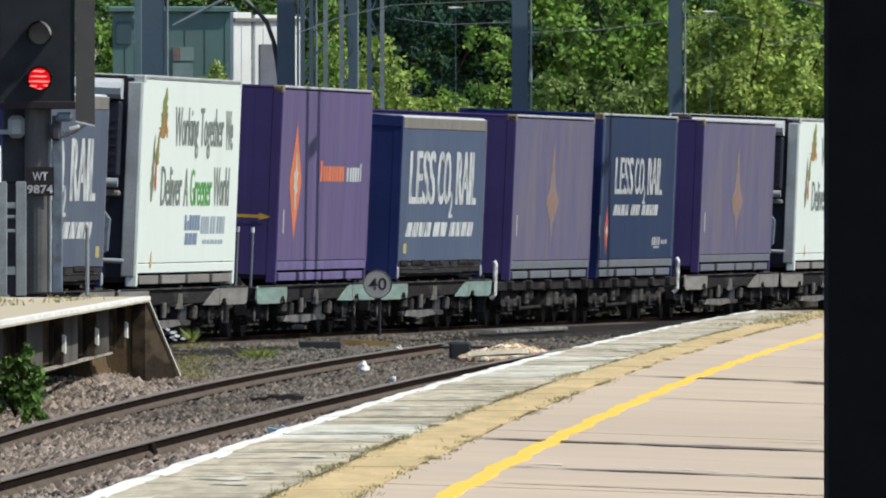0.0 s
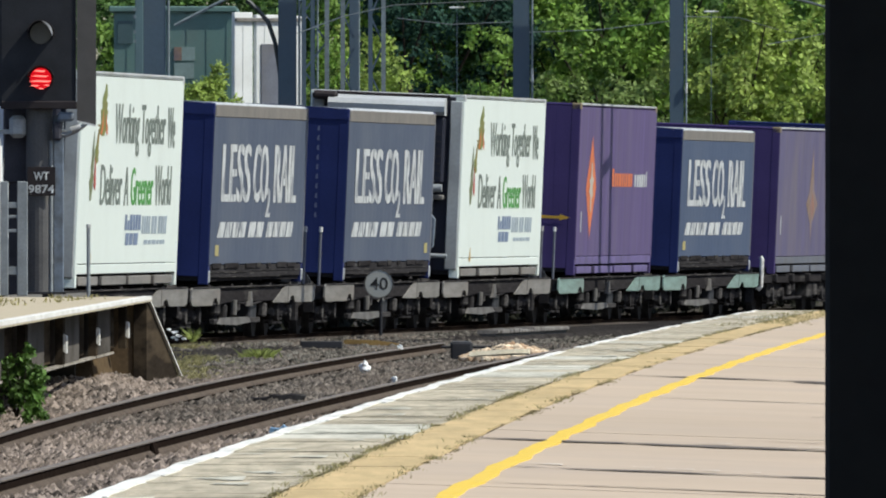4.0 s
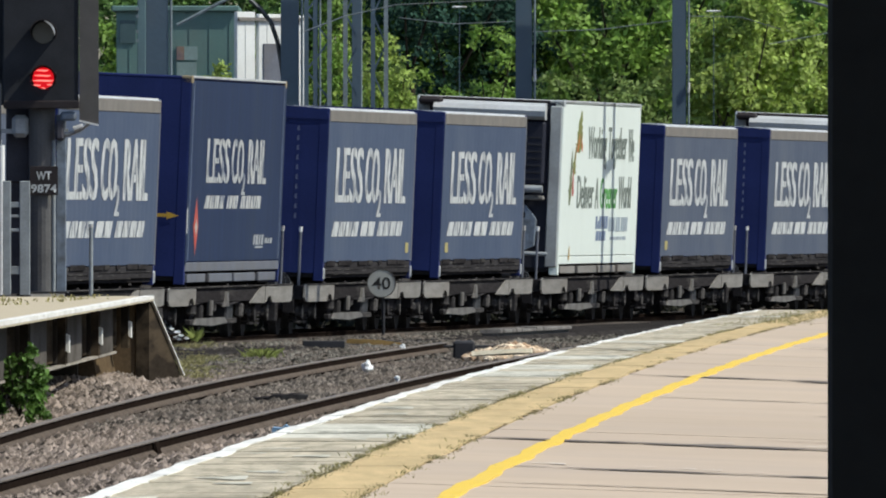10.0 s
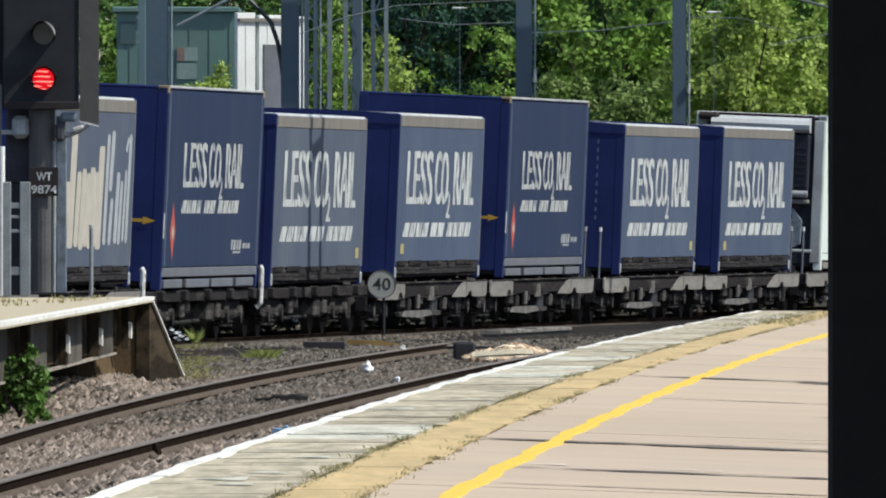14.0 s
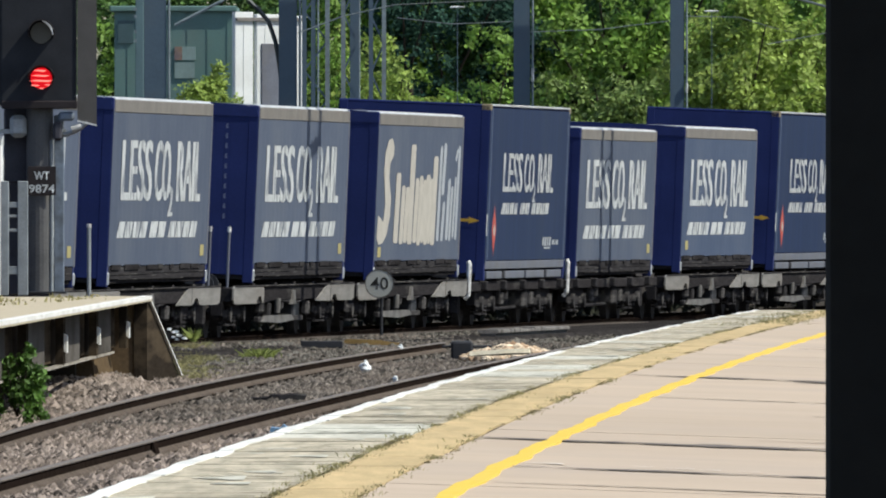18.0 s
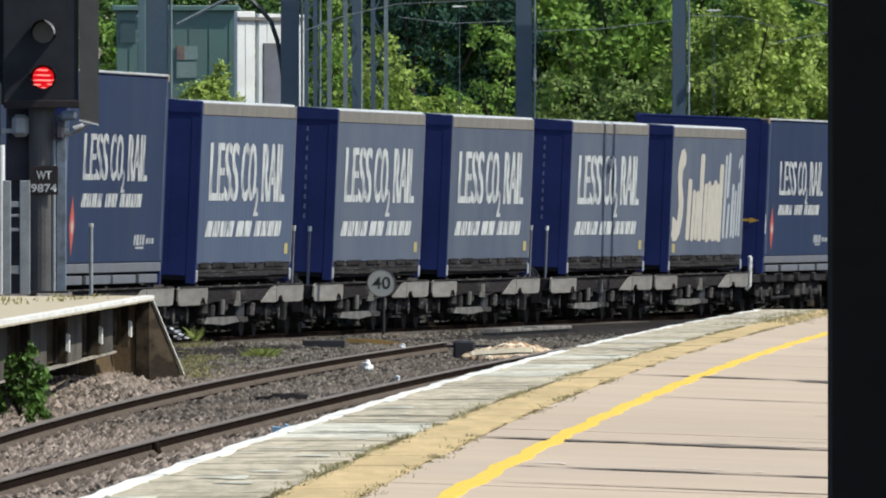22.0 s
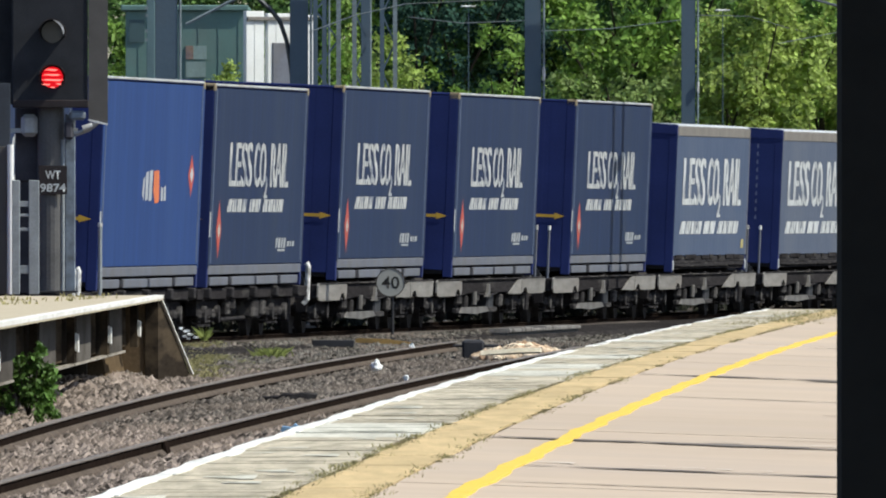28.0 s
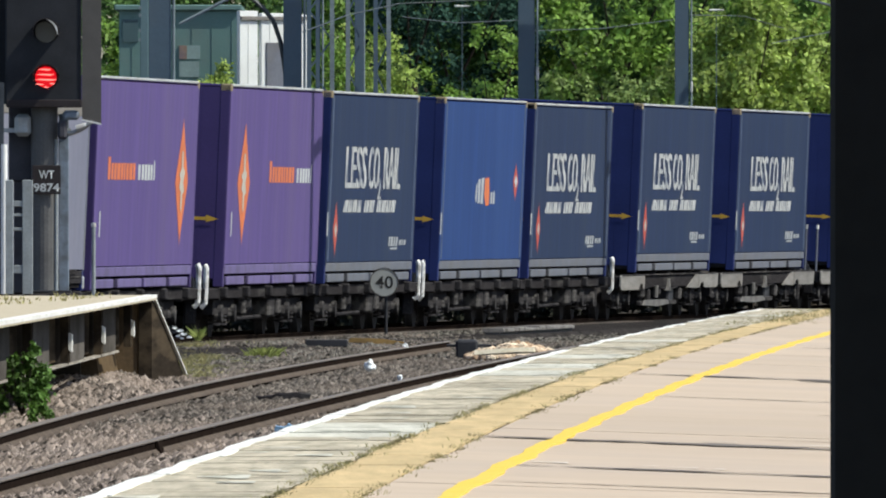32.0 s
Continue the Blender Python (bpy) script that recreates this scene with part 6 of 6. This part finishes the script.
# ---------------------------------------------------------------- buildings behind the train
def build_buildings():
    d = 446.0
    t = thing("equipment_building", "grey-green clad equipment building with a flat roof", "building", at=pose(side(313, d), d, -0.2))
    cx = side(313, d)
    x0, x1 = side(205, d) - cx, side(418, d) - cx
    top = up(22, d) + 0.2
    part("wall", boxed(x0, x1, 0, 6, 0, top, bevel=0.01), M["green_wall"], t)
    part("roof", boxed(x0 - 0.1, x1 + 0.05, -0.1, 6.1, top, top + 0.12, bevel=0.02), M["green_wall"], t)
    x = x0 + 0.28
    while x < x1 - 0.1:
        part("seam", boxed(x - 0.012, x + 0.012, -0.012, -0.001, 0.1, top - 0.05), M["green_wall"], t)
        x += 0.42
    wx = side(225, d) - cx
    w = part("window", boxed(wx - 0.16, wx + 0.16, -0.03, -0.002, up(78, d) + 0.2, up(38, d) + 0.2), M["green_dark"], t)
    sx = side(330, d) - cx
    part("notice", boxed(sx - 0.22, sx + 0.22, -0.03, -0.002, up(108, d) + 0.2, up(84, d) + 0.2), M["green_pale"], t, "faded notice board")
    part("notice_red", boxed(sx - 0.22, sx - 0.06, -0.04, -0.031, up(108, d) + 0.2, up(84, d) + 0.2), M["gold_ink"], t)
    part("hatch", boxed(sx - 0.22, sx + 0.2, -0.03, -0.002, up(140, d) + 0.2, up(112, d) + 0.2), M["green_pale"], t, "pale hatch")
    c = thing("white_screen", "tall white ribbed metal screen beside the building", "screen", at=pose(side(477, d), d - 1.5, -0.2, 0, 0, 32))
    cx = side(477, d)
    def cab(px):
        return (side(px, d) - cx) * 1.18
    for a, b, tp in ((420, 452, 24), (458, 500, 28), (503, 538, 30)):
        bm = boxed(cab(a), cab(b), 0, 0.12, 0, up(tp, d) + 0.2, bevel=0.01)
        part("panel", bm, M["cabin_white"], c)
        x = cab(a) + 0.22
        while x < cab(b) - 0.05:
            part("rib", boxed(x - 0.015, x + 0.015, -0.010, -0.001, 0.1, up(tp + 14, d) + 0.2), M["cabin_white"], c)
            x += 0.45
    part("fascia", boxed(cab(421), cab(536), -0.06, 0.13, up(40, d) + 0.2, up(34, d) + 0.2), M["plate"], c)
    part("door_recess", boxed(cab(466), cab(497), -0.035, -0.001, 0.1, up(80, d) + 0.2), M["frame_grey"], c)


build_buildings()


# ---------------------------------------------------------------- trees
def leaf_cloud(rng, centres, radii, count, size):
    """Small bent leaves on the shells of many clumps."""
    i = rng.integers(0, len(centres), count)
    u = rng.normal(size=(count, 3))
    u /= np.linalg.norm(u, axis=1, keepdims=True)
    r = radii[i] * (0.15 + 0.62 * np.abs(rng.normal(size=count)))
    p = centres[i] + u * r[:, None]
    n = u + 0.8 * rng.normal(size=(count, 3)) + np.array([0, 0, 0.4])
    n /= np.linalg.norm(n, axis=1, keepdims=True)
    a = np.cross(n, rng.normal(size=(count, 3)))
    a /= np.linalg.norm(a, axis=1, keepdims=True)
    b = np.cross(n, a)
    s = size * (0.6 + 0.8 * rng.random(count))[:, None]
    v = np.stack([p - a * s, p + b * s * 0.6 + n * s * 0.15, p + a * s, p - b * s * 0.6 + n * s * 0.15], 1).reshape(-1, 3)
    k = 4 * np.arange(count)
    f = np.concatenate([np.stack([k, k + 1, k + 2], 1), np.stack([k, k + 2, k + 3], 1)])
    return v, f


def spray_cloud(rng, centres, radii, sprays, per, size):
    """Sprays of leaves that lie alike, on the upper and outer sides of the clumps of a crown."""
    i = rng.integers(0, len(centres), sprays)
    u = rng.normal(size=(sprays, 3)) + np.array([0, 0, 0.35])
    u /= np.linalg.norm(u, axis=1, keepdims=True)
    q = centres[i] + u * (radii[i] * (0.55 + 0.5 * rng.random(sprays) ** 0.7))[:, None]
    n = u + 0.35 * rng.normal(size=(sprays, 3)) + np.array([0, 0, 0.3])
    n /= np.linalg.norm(n, axis=1, keepdims=True)
    count = sprays * per
    n = np.repeat(n, per, 0) + 0.28 * rng.normal(size=(count, 3))
    n /= np.linalg.norm(n, axis=1, keepdims=True)
    d = rng.normal(size=(count, 3))
    d -= n * np.sum(d * n, axis=1, keepdims=True)
    p = np.repeat(q, per, 0) + d * size * 1.25
    a = d / np.maximum(np.linalg.norm(d, axis=1, keepdims=True), 1e-6)
    b = np.cross(n, a)
    s = size * (0.6 + 0.7 * rng.random(count))[:, None]
    v = np.stack([p - a * s * 0.8, p + b * s * 0.62 + n * s * 0.12, p + a * s, p - b * s * 0.62 + n * s * 0.12], 1).reshape(-1, 3)
    k = 4 * np.arange(count)
    f = np.concatenate([np.stack([k, k + 1, k + 2], 1), np.stack([k, k + 2, k + 3], 1)])
    return v, f


def tree(name, label, x, y, height, spread, mat, seed, leaves=5200, size=0.085, low=0.0, clumps=46, flat=1.0):
    rng = np.random.default_rng(seed)
    t = thing(name, label, "tree" if name != "bush" else "bush", "trees behind the line", at=pose(x, y, -0.2))
    bm = bmesh.new()
    tube(bm, (0, 0, 0), (0.1, 0, height * 0.55), 0.05 * height / 3, 10, 0.025 * height / 3)
    part("trunk", bm, M["bark"], t)
    for i in range(5):
        a = i * 1.26 + rng.random()
        z = height * (0.25 + 0.08 * i)
        bm = bmesh.new()
        tube(bm, (0.05, 0, z), (spread * 0.6 * math.cos(a), spread * 0.6 * math.sin(a), z + height * 0.28), 0.012 * height / 3, 8, 0.002 * height)
        part("limb", bm, M["bark"], t)
    c, clumps, size = [], int(clumps * 0.62), size * 1.15
    while len(c) < clumps:
        p = rng.uniform(-1, 1, 3)
        if 0.2 < p @ p < 1:
            c.append((p[0] * spread * (1 - 0.25 * max(0, p[2])), p[1] * spread * flat, low + (height - low) * (0.5 + 0.5 * p[2])))
    c = np.array(c)
    rad = 0.16 + 0.13 * spread * (0.3 + rng.random(clumps))
    v, f = spray_cloud(rng, c, rad, leaves // 12, 9, size)
    me = bpy.data.meshes.new("crown")
    me.from_pydata(v.tolist(), [], f.tolist())
    me.materials.append(mat)
    piece("crown", me, t)
    return t


def build_trees():
    # row close behind the running line: low sunny shrubs
    d = 458
    for i, (px, top, spread, mat) in enumerate((
            (185, 20, 0.9, "leaf"), (705, 125, 1.5, "leaf_light"), (770, 120, 1.0, "leaf"), (850, 150, 0.9, "leaf_light"),
            (985, 126, 1.0, "leaf_olive"), (1060, 132, 1.3, "leaf_olive"), (1135, 140, 1.1, "leaf_olive"), (560, 60, 1.3, "leaf"), (625, 40, 1.4, "leaf_light"), (690, 60, 1.2, "leaf_light"), (866, 25, 0.85, "leaf"), (392, 118, 0.85, "leaf_light"), (340, 146, 0.8, "leaf_light"), (366, 140, 0.8, "leaf_light"))):
        dd = 440 if px in (392, 366, 340) else d + (i % 3) * 1.5
        tree("bush", "sunlit yellow-green shrub behind the railway", side(px, dd), dd, up(top, dd) + 0.2, spread, M[mat], 20 + i, leaves=9000 if px < 400 and px > 300 else 7500, size=0.045 if px < 400 and px > 300 else 0.058, low=0.6, clumps=75)
    # taller sunny trees towards the far end
    for i, (px, top, spread) in enumerate(((1265, 40, 1.9), (1370, 20, 2.0), (1470, 30, 2.1), (1320, -40, 1.8), (1430, -60, 2.0), (1530, -20, 1.4))):
        dd = 470 + (i % 3) * 2.5
        tree("broadleaf_tree", "sunlit yellow-green broadleaf tree in a dense row", side(px, dd), dd, up(top, dd) + 0.2, spread, M["leaf_light" if i != 2 else "leaf"], 50 + i, leaves=12500, low=0.5, clumps=110, size=0.072)
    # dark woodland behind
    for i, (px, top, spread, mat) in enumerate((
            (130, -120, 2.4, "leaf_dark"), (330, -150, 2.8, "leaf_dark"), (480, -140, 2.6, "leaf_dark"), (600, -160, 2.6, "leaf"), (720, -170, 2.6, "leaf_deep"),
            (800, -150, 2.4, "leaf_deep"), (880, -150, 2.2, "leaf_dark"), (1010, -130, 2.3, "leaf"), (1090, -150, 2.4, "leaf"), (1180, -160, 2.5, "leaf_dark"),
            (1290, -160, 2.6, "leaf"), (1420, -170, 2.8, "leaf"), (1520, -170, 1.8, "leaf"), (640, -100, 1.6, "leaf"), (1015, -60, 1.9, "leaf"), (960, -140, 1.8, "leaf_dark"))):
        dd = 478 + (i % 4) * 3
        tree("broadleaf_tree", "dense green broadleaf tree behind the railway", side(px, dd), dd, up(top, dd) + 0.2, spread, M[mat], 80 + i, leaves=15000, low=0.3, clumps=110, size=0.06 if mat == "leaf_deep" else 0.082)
    # added low dark leaves past the line that blacken the view under the wagons
    rng = np.random.default_rng(12)
    n = 900
    q = rng.uniform(-60, 105, n)
    line = np.array([train_line(a) for a in q])
    w = 3.3 + 3.5 * rng.random(n)
    c = np.stack([line[:, 0] - w * np.cos(line[:, 2]), line[:, 1] + w * np.sin(line[:, 2]), 0.05 + 0.5 * rng.random(n)], -1)
    v, f = leaf_cloud(rng, c, 0.25 + 0.2 * rng.random(n), 40000, 0.10)
    me = bpy.data.meshes.new("scrub")
    me.from_pydata(v.tolist(), [], f.tolist())
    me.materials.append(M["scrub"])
    tagged(new("scrub", me), "added low dark leaves that blacken the view under the wagons", "scrub", kind="stuff")
    # far wood that closes the view
    rng = np.random.default_rng(9)
    n = 420
    c = np.stack([rng.uniform(-45, 60, n), rng.uniform(500, 512, n), rng.uniform(0, 10.5, n)], -1)
    c = c[(c[:, 0] < 12.5) | (c[:, 0] > 25)]
    n = len(c)
    v, f = leaf_cloud(rng, c, 1.1 + 0.9 * rng.random(n), 110000, 0.24)
    me = bpy.data.meshes.new("far_wood")
    me.from_pydata(v.tolist(), [], f.tolist())
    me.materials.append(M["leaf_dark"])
    tagged(new("far_wood", me), "dark dense wood closing the view behind the railway", "wood", kind="stuff")


build_trees()


# ---------------------------------------------------------------- small things by the track
def stone(bm, rng, x, y, z, s):
    r = bmesh.ops.create_icosphere(bm, subdivisions=1, radius=s)
    for v in r["verts"]:
        v.co = Vector((v.co.x * rng.uniform(0.7, 1.3), v.co.y * rng.uniform(0.7, 1.3), v.co.z * rng.uniform(0.5, 0.95))) + Vector((x, y, z))


def build_clutter():
    rng = random.Random(8)
    def gz(x, y):
        return float(ground_z(x, y))
    def lying(px, py, z=-0.1):
        """The spot on a line of sight where a thing lies on the loose stones."""
        for _ in range(6):
            x, d = seen(px, py, z)
            z = gz(x, d) + 0.045
        return x, d, z
    # rubble heap
    x, d = side(908, 297), 297.0
    bm = bmesh.new()
    for i in range(300):
        a, r = rng.uniform(0, 6.28), rng.random() ** 0.7
        px, py = x + 0.70 * r * math.cos(a), d + 4.0 * r * math.sin(a)
        stone(bm, rng, px, py, gz(px, py) + 0.17 * (1 - r) + 0.07, rng.uniform(0.035, 0.10))
    tagged(part("rubble_pile", bm, M["rubble"]), "low heap of pale broken stone beside the rail", "rubble", kind="stuff")
    t = thing("broken_slab", "pale broken slab lying in the rubble", "slab", at=pose(side(895, 292.0), 292.0, 0.0, 42, -3, 0))
    bm = bmesh.new()
    prism(bm, [(-0.46, -0.005), (0.30, -0.02), (0.36, -0.012), (0.34, 0.008), (0.1, 0.02), (-0.3, 0.016), (-0.48, 0.008)], -0.07, 0.02, 1)
    part("slab", bm, M["rubble_slab"], t)
    t = thing("point_box", "dark iron point rod cover beside the rail", "track equipment", at=pose(side(822, 300), 300, -0.03))
    part("cover", boxed(-0.17, 0.14, -0.8, 0.8, -0.16, 0.12, bevel=0.03), M["steel_dark"], t)
    part("rod", tube(bmesh.new(), (-0.30, 0, 0.04), (0.4, 0, 0.04), 0.02, 8), M["steel_dark"], t)
    # timber, and a dark block standing for the shadowed hole beside it
    t = thing("timber_baulk", "weathered timber baulk lying on the ballast", "timber", at=pose(*lying(660, 612)))
    bm = bmesh.new()
    prism(bm, [(-0.40, 0.0), (0.42, 0.0), (0.43, 0.025), (0.1, 0.075), (-0.36, 0.09), (-0.41, 0.07)], -0.12, 0.12, 1)
    part("baulk", bm, M["timber"], t)
    t = thing("cable_trough", "dark block standing for a shadowed hole beside the timber", "cable trough", at=pose(*lying(572, 613)))
    part("trough", boxed(-0.31, 0.31, -0.15, 0.15, 0, 0.11, bevel=0.012), M["steel_dark"], t)
    x, d = seen(498, 702, -0.12)
    t = thing("cable_trough", "dark open cable trough between the rails", "cable trough", at=pose(x, d, -0.16))
    bm = bmesh.new()
    prism(bm, [(-0.36, 0.0), (0.28, 0.0), (0.29, 0.05), (0.12, 0.065), (0.02, 0.05), (-0.08, 0.06), (-0.14, 0.03), (-0.35, 0.018)], -0.9, 0.9, 1)
    part("trough", bm, M["under"], t)
    # raised trough beside the running line
    y0 = 340.0
    x0 = bed_x(y0) + 2.6
    t = thing("cable_trough", "pale concrete cable trough along the running line", "cable trough", at=pose(x0, y0, -0.2))
    def along(y):
        return bed_x(y0 + y) + 2.6 - x0
    ribbon("trough", along, 0, 12, 1, [(-0.12, 0.0), (0.12, 0.0), (0.12, 0.165), (-0.12, 0.165)], M["steel_dark"], t, "dark trough body")
    for i in range(6):
        k = 0.012 * math.sin(i * 2.4)
        ribbon("lid", along, 2 * i + 0.03, 2 * i + 1.97, 1, [(-0.17, 0.166), (0.16, 0.166), (0.17, 0.175), (0.17, 0.215 + k), (0.15, 0.23 + k), (-0.17, 0.23 + k)], M["rail_lid"], t, "weathered concrete lid")
    # litter
    def crumple(name, label, x, y, z, s, mat, rough=0.5, wide=1.0, tall=1.0):
        bm = bmesh.new()
        r = bmesh.ops.create_icosphere(bm, subdivisions=2, radius=s)
        for v in r["verts"]:
            v.co *= rng.uniform(1 - rough, 1 + rough * 0.5)
            v.co = Vector((v.co.x * wide, v.co.y, v.co.z * tall)) + Vector((x, y, z))
        tagged(part(name, bm, mat), label, "litter")
    x, d = seen(649, 664, -0.12)
    crumple("litter", "crumpled white litter between the rails", x, d, -0.02, 0.075, M["litter"], 0.42)
    x, d = seen(702, 690, -0.1)
    crumple("litter", "small white scrap beside the rail", x, d, 0.02, 0.035, M["litter"])
    x, d = seen(714, 612, -0.0)
    crumple("litter", "small white scrap beside the timber", side(712, 298), 298, 0.02, 0.04, M["litter"])
    for px, py, s in ((312, 589, 0.034), (303, 584, 0.026), (320, 595, 0.032), (310, 598, 0.024), (329, 600, 0.022), (316, 602, 0.02)):
        crumple("litter", "pale litter at the foot of the ramp", side(px, 282), 282, up(py, 282), s, M["litter"], 0.8, 1.35, 0.7)
    x, d = seen(505, 760, -0.1)
    t = thing("plastic_sheet", "torn pale blue plastic sheet on the ballast", "litter", at=pose(x, d, -0.16))
    bm = bmesh.new()
    prism(bm, [(-0.14, 0.0), (0.13, 0.0), (0.11, 0.055), (0.05, 0.06), (0.0, 0.10), (-0.04, 0.065), (-0.12, 0.075)], -0.4, 0.4, 1)
    part("sheet", bm, M["litter_blue"], t)


build_clutter()


def weeds(name, label, spots, mat, seed, blade=0.10, per=40, spread=0.12, thick=1.0):
    rng = np.random.default_rng(seed)
    v, f = [], []
    for x, y, z, s in spots:
        for _ in range(per):
            a, r = rng.random() * 6.28, abs(rng.normal()) * spread * s
            bx, by = x + r * math.cos(a), y + r * math.sin(a) * 2
            h, w = blade * s * (0.4 + rng.random()), (0.008 + 0.014 * s * rng.random()) * thick
            lx, ly = rng.normal() * h * 0.5, rng.normal() * h * 0.5
            c, sn = math.cos(a * 3) * w, math.sin(a * 3) * w
            k = len(v)
            v += [(bx - c, by - sn, z), (bx + c, by + sn, z), (bx + lx + c * 0.3, by + ly, z + h), (bx + lx * 0.4 - c, by + ly * 0.4, z + h * 0.6)]
            f += [(k, k + 1, k + 2), (k, k + 2, k + 3)]
    tagged(new(name, mesh_of(name, v, f, mat)), label, "weeds", kind="stuff")


def build_weeds():
    rng = random.Random(3)
    spots = []
    for i in range(200):
        y = 72 + 145 * rng.random() ** 1.3
        line = rng.choice((0.61, 0.61, 0.61, 0.93))
        for _ in range(rng.randint(1, 4)):
            spots.append((edge_x(y) + line + rng.gauss(0, 0.012), y + rng.gauss(0, 0.5), 0.912, rng.uniform(0.3, 0.9)))
    for i in range(170):
        y = rng.uniform(186, 215)
        spots.append((edge_x(y) + rng.choice((0.45, 0.61, 0.75, 0.93)) + rng.gauss(0, 0.08), y, 0.912, rng.uniform(0.4, 1.3)))
    fringe = []
    for off, n in ((0.612, 1500), (0.93, 1100)):
        for _ in range(n):
            y = 70 + 146 * rng.random() ** 1.15
            if noise.noise(Vector((y * 0.22, off * 9, 0))) + 0.5 * noise.noise(Vector((y * 0.9, off * 9, 5))) < (-0.12 if off < 0.7 else 0.05):
                continue
            fringe.append((edge_x(y) + off + rng.gauss(0, 0.006), y, 0.912, rng.uniform(0.25, 0.7)))
    weeds("joint_moss", "low brown moss and dirt in the paving joints", fringe, M["moss_dark"], 11, blade=0.006, per=14, spread=0.04, thick=0.3)
    weeds("platform_weeds", "dry weeds in the joints of the platform paving", spots, M["joint_weed"], 1, blade=0.020, per=12, spread=0.05, thick=0.12)
    def on_ground(px, py):
        """The spot of ground on a line of sight, short of the running line."""
        z = -0.15
        for _ in range(6):
            x, d = seen(px, py, z)
            d = min(d, 326)
            z = float(ground_z(side(px, d), d))
        return side(px, d), d, z
    spots, dry = [], []
    for px, py, q in ((352, 640, 1.3), (366, 612, 1.7), (372, 650, 1.0), (358, 622, 1.2), (390, 632, 0.9), (450, 636, 0.8), (478, 634, 0.9), (410, 655, 0.5), (430, 620, 0.5)):
        spots.append((*on_ground(px, py + 8), q))
    for _ in range(75):
        spots.append((*on_ground(rng.uniform(308, 440), rng.uniform(612, 672)), rng.uniform(0.35, 0.9)))
    for _ in range(40):
        spots.append((*on_ground(rng.uniform(400, 640), rng.uniform(606, 622)), rng.uniform(0.2, 0.5)))
    for _ in range(90):
        dry.append((*on_ground(334 + rng.gauss(0, 17), rng.uniform(616, 678)), rng.uniform(0.4, 1.1)))
    weeds("dry_cess_grass", "dry straw-coloured grass at the foot of the ramp", dry, M["dry_grass"], 12, blade=0.085, per=120, spread=0.14, thick=0.3)
    weeds("cess_tuft", "yellow-green tuft in the cess", [(*on_ground(px, 640), q) for px, q in ((452, 1.0), (459, 1.3), (466, 1.4), (472, 0.9))], M["weed_green"], 13, blade=0.10, per=240, spread=0.08, thick=0.12)
    weeds("cess_weeds", "sparse tufts of yellowing grass in the cess", spots, M["cess_grass"], 2, blade=0.06, per=200, spread=0.18, thick=0.12)
    weeds("cess_moss", "low yellowing grass and moss in the cess", [(x + rng.gauss(0, 0.2), d + rng.gauss(0, 2), z, q) for x, d, z, q in spots for _ in range(2)], M["cess_grass"], 7, blade=0.035, per=130, spread=0.24, thick=0.4)
    weeds("ramp_weed", "small leafy weed at the foot of the ramp", [(side(345, 283), 283, up(606, 283), 1.0)], M["weed_green"], 8, blade=0.15, per=70, spread=0.025, thick=0.22)
    spots = [(left_edge_x(y) - rng.uniform(0.4, 2.5), y, 0.90, rng.uniform(0.3, 0.9)) for y in [225 + 27 * rng.random() for _ in range(16)]]
    weeds("ramp_weeds", "dry grass on the old platform", spots, M["dry_grass"], 4, blade=0.07, per=12, spread=0.2)
    # shrub at the foot of the far platform
    x, d = side(33, 204), 204.0
    rng2 = np.random.default_rng(6)
    t = thing("bush", "dense green shrub at the foot of the platform wall", "bush", at=pose(x, d, -0.05))
    bm = bmesh.new()
    for i in range(6):
        a = i * 1.05
        tube(bm, (0, 0, 0), (0.18 * math.cos(a), 0.18 * math.sin(a), 0.45), 0.012, 6, 0.005)
    part("stem", bm, M["bark"], t)
    c = np.array([(rng2.uniform(-0.32, 0.24), rng2.uniform(-0.3, 0.3), rng2.uniform(-0.02, 0.42)) for _ in range(34)]
                 + [(0.10 + rng2.normal() * 0.025, rng2.normal() * 0.05, 0.4 + 0.26 * i / 9) for i in range(10)]
                 + [(-0.08 + rng2.normal() * 0.025, rng2.normal() * 0.05, 0.35 + 0.2 * i / 6) for i in range(7)]
                 + [(0.19 + rng2.normal() * 0.02, rng2.normal() * 0.05, 0.3 + 0.16 * i / 5) for i in range(6)])
    r = np.concatenate([0.05 + 0.05 * rng2.random(34), 0.04 + 0.02 * rng2.random(23)])
    v, f = leaf_cloud(rng2, c, r, 2600, 0.032)
    me = bpy.data.meshes.new("foliage")
    me.from_pydata(v.tolist(), [], f.tolist())
    me.materials.append(M["bush_leaf"])
    piece("foliage", me, t)


build_weeds()


# ---------------------------------------------------------------- what moves
def motions():
    times = [float(i) for i in range(33)]
    for ob, place, lift in MOVING:
        walk(ob, [(t, train_pose(run(t) + place, lift)) for t in times])


motions()
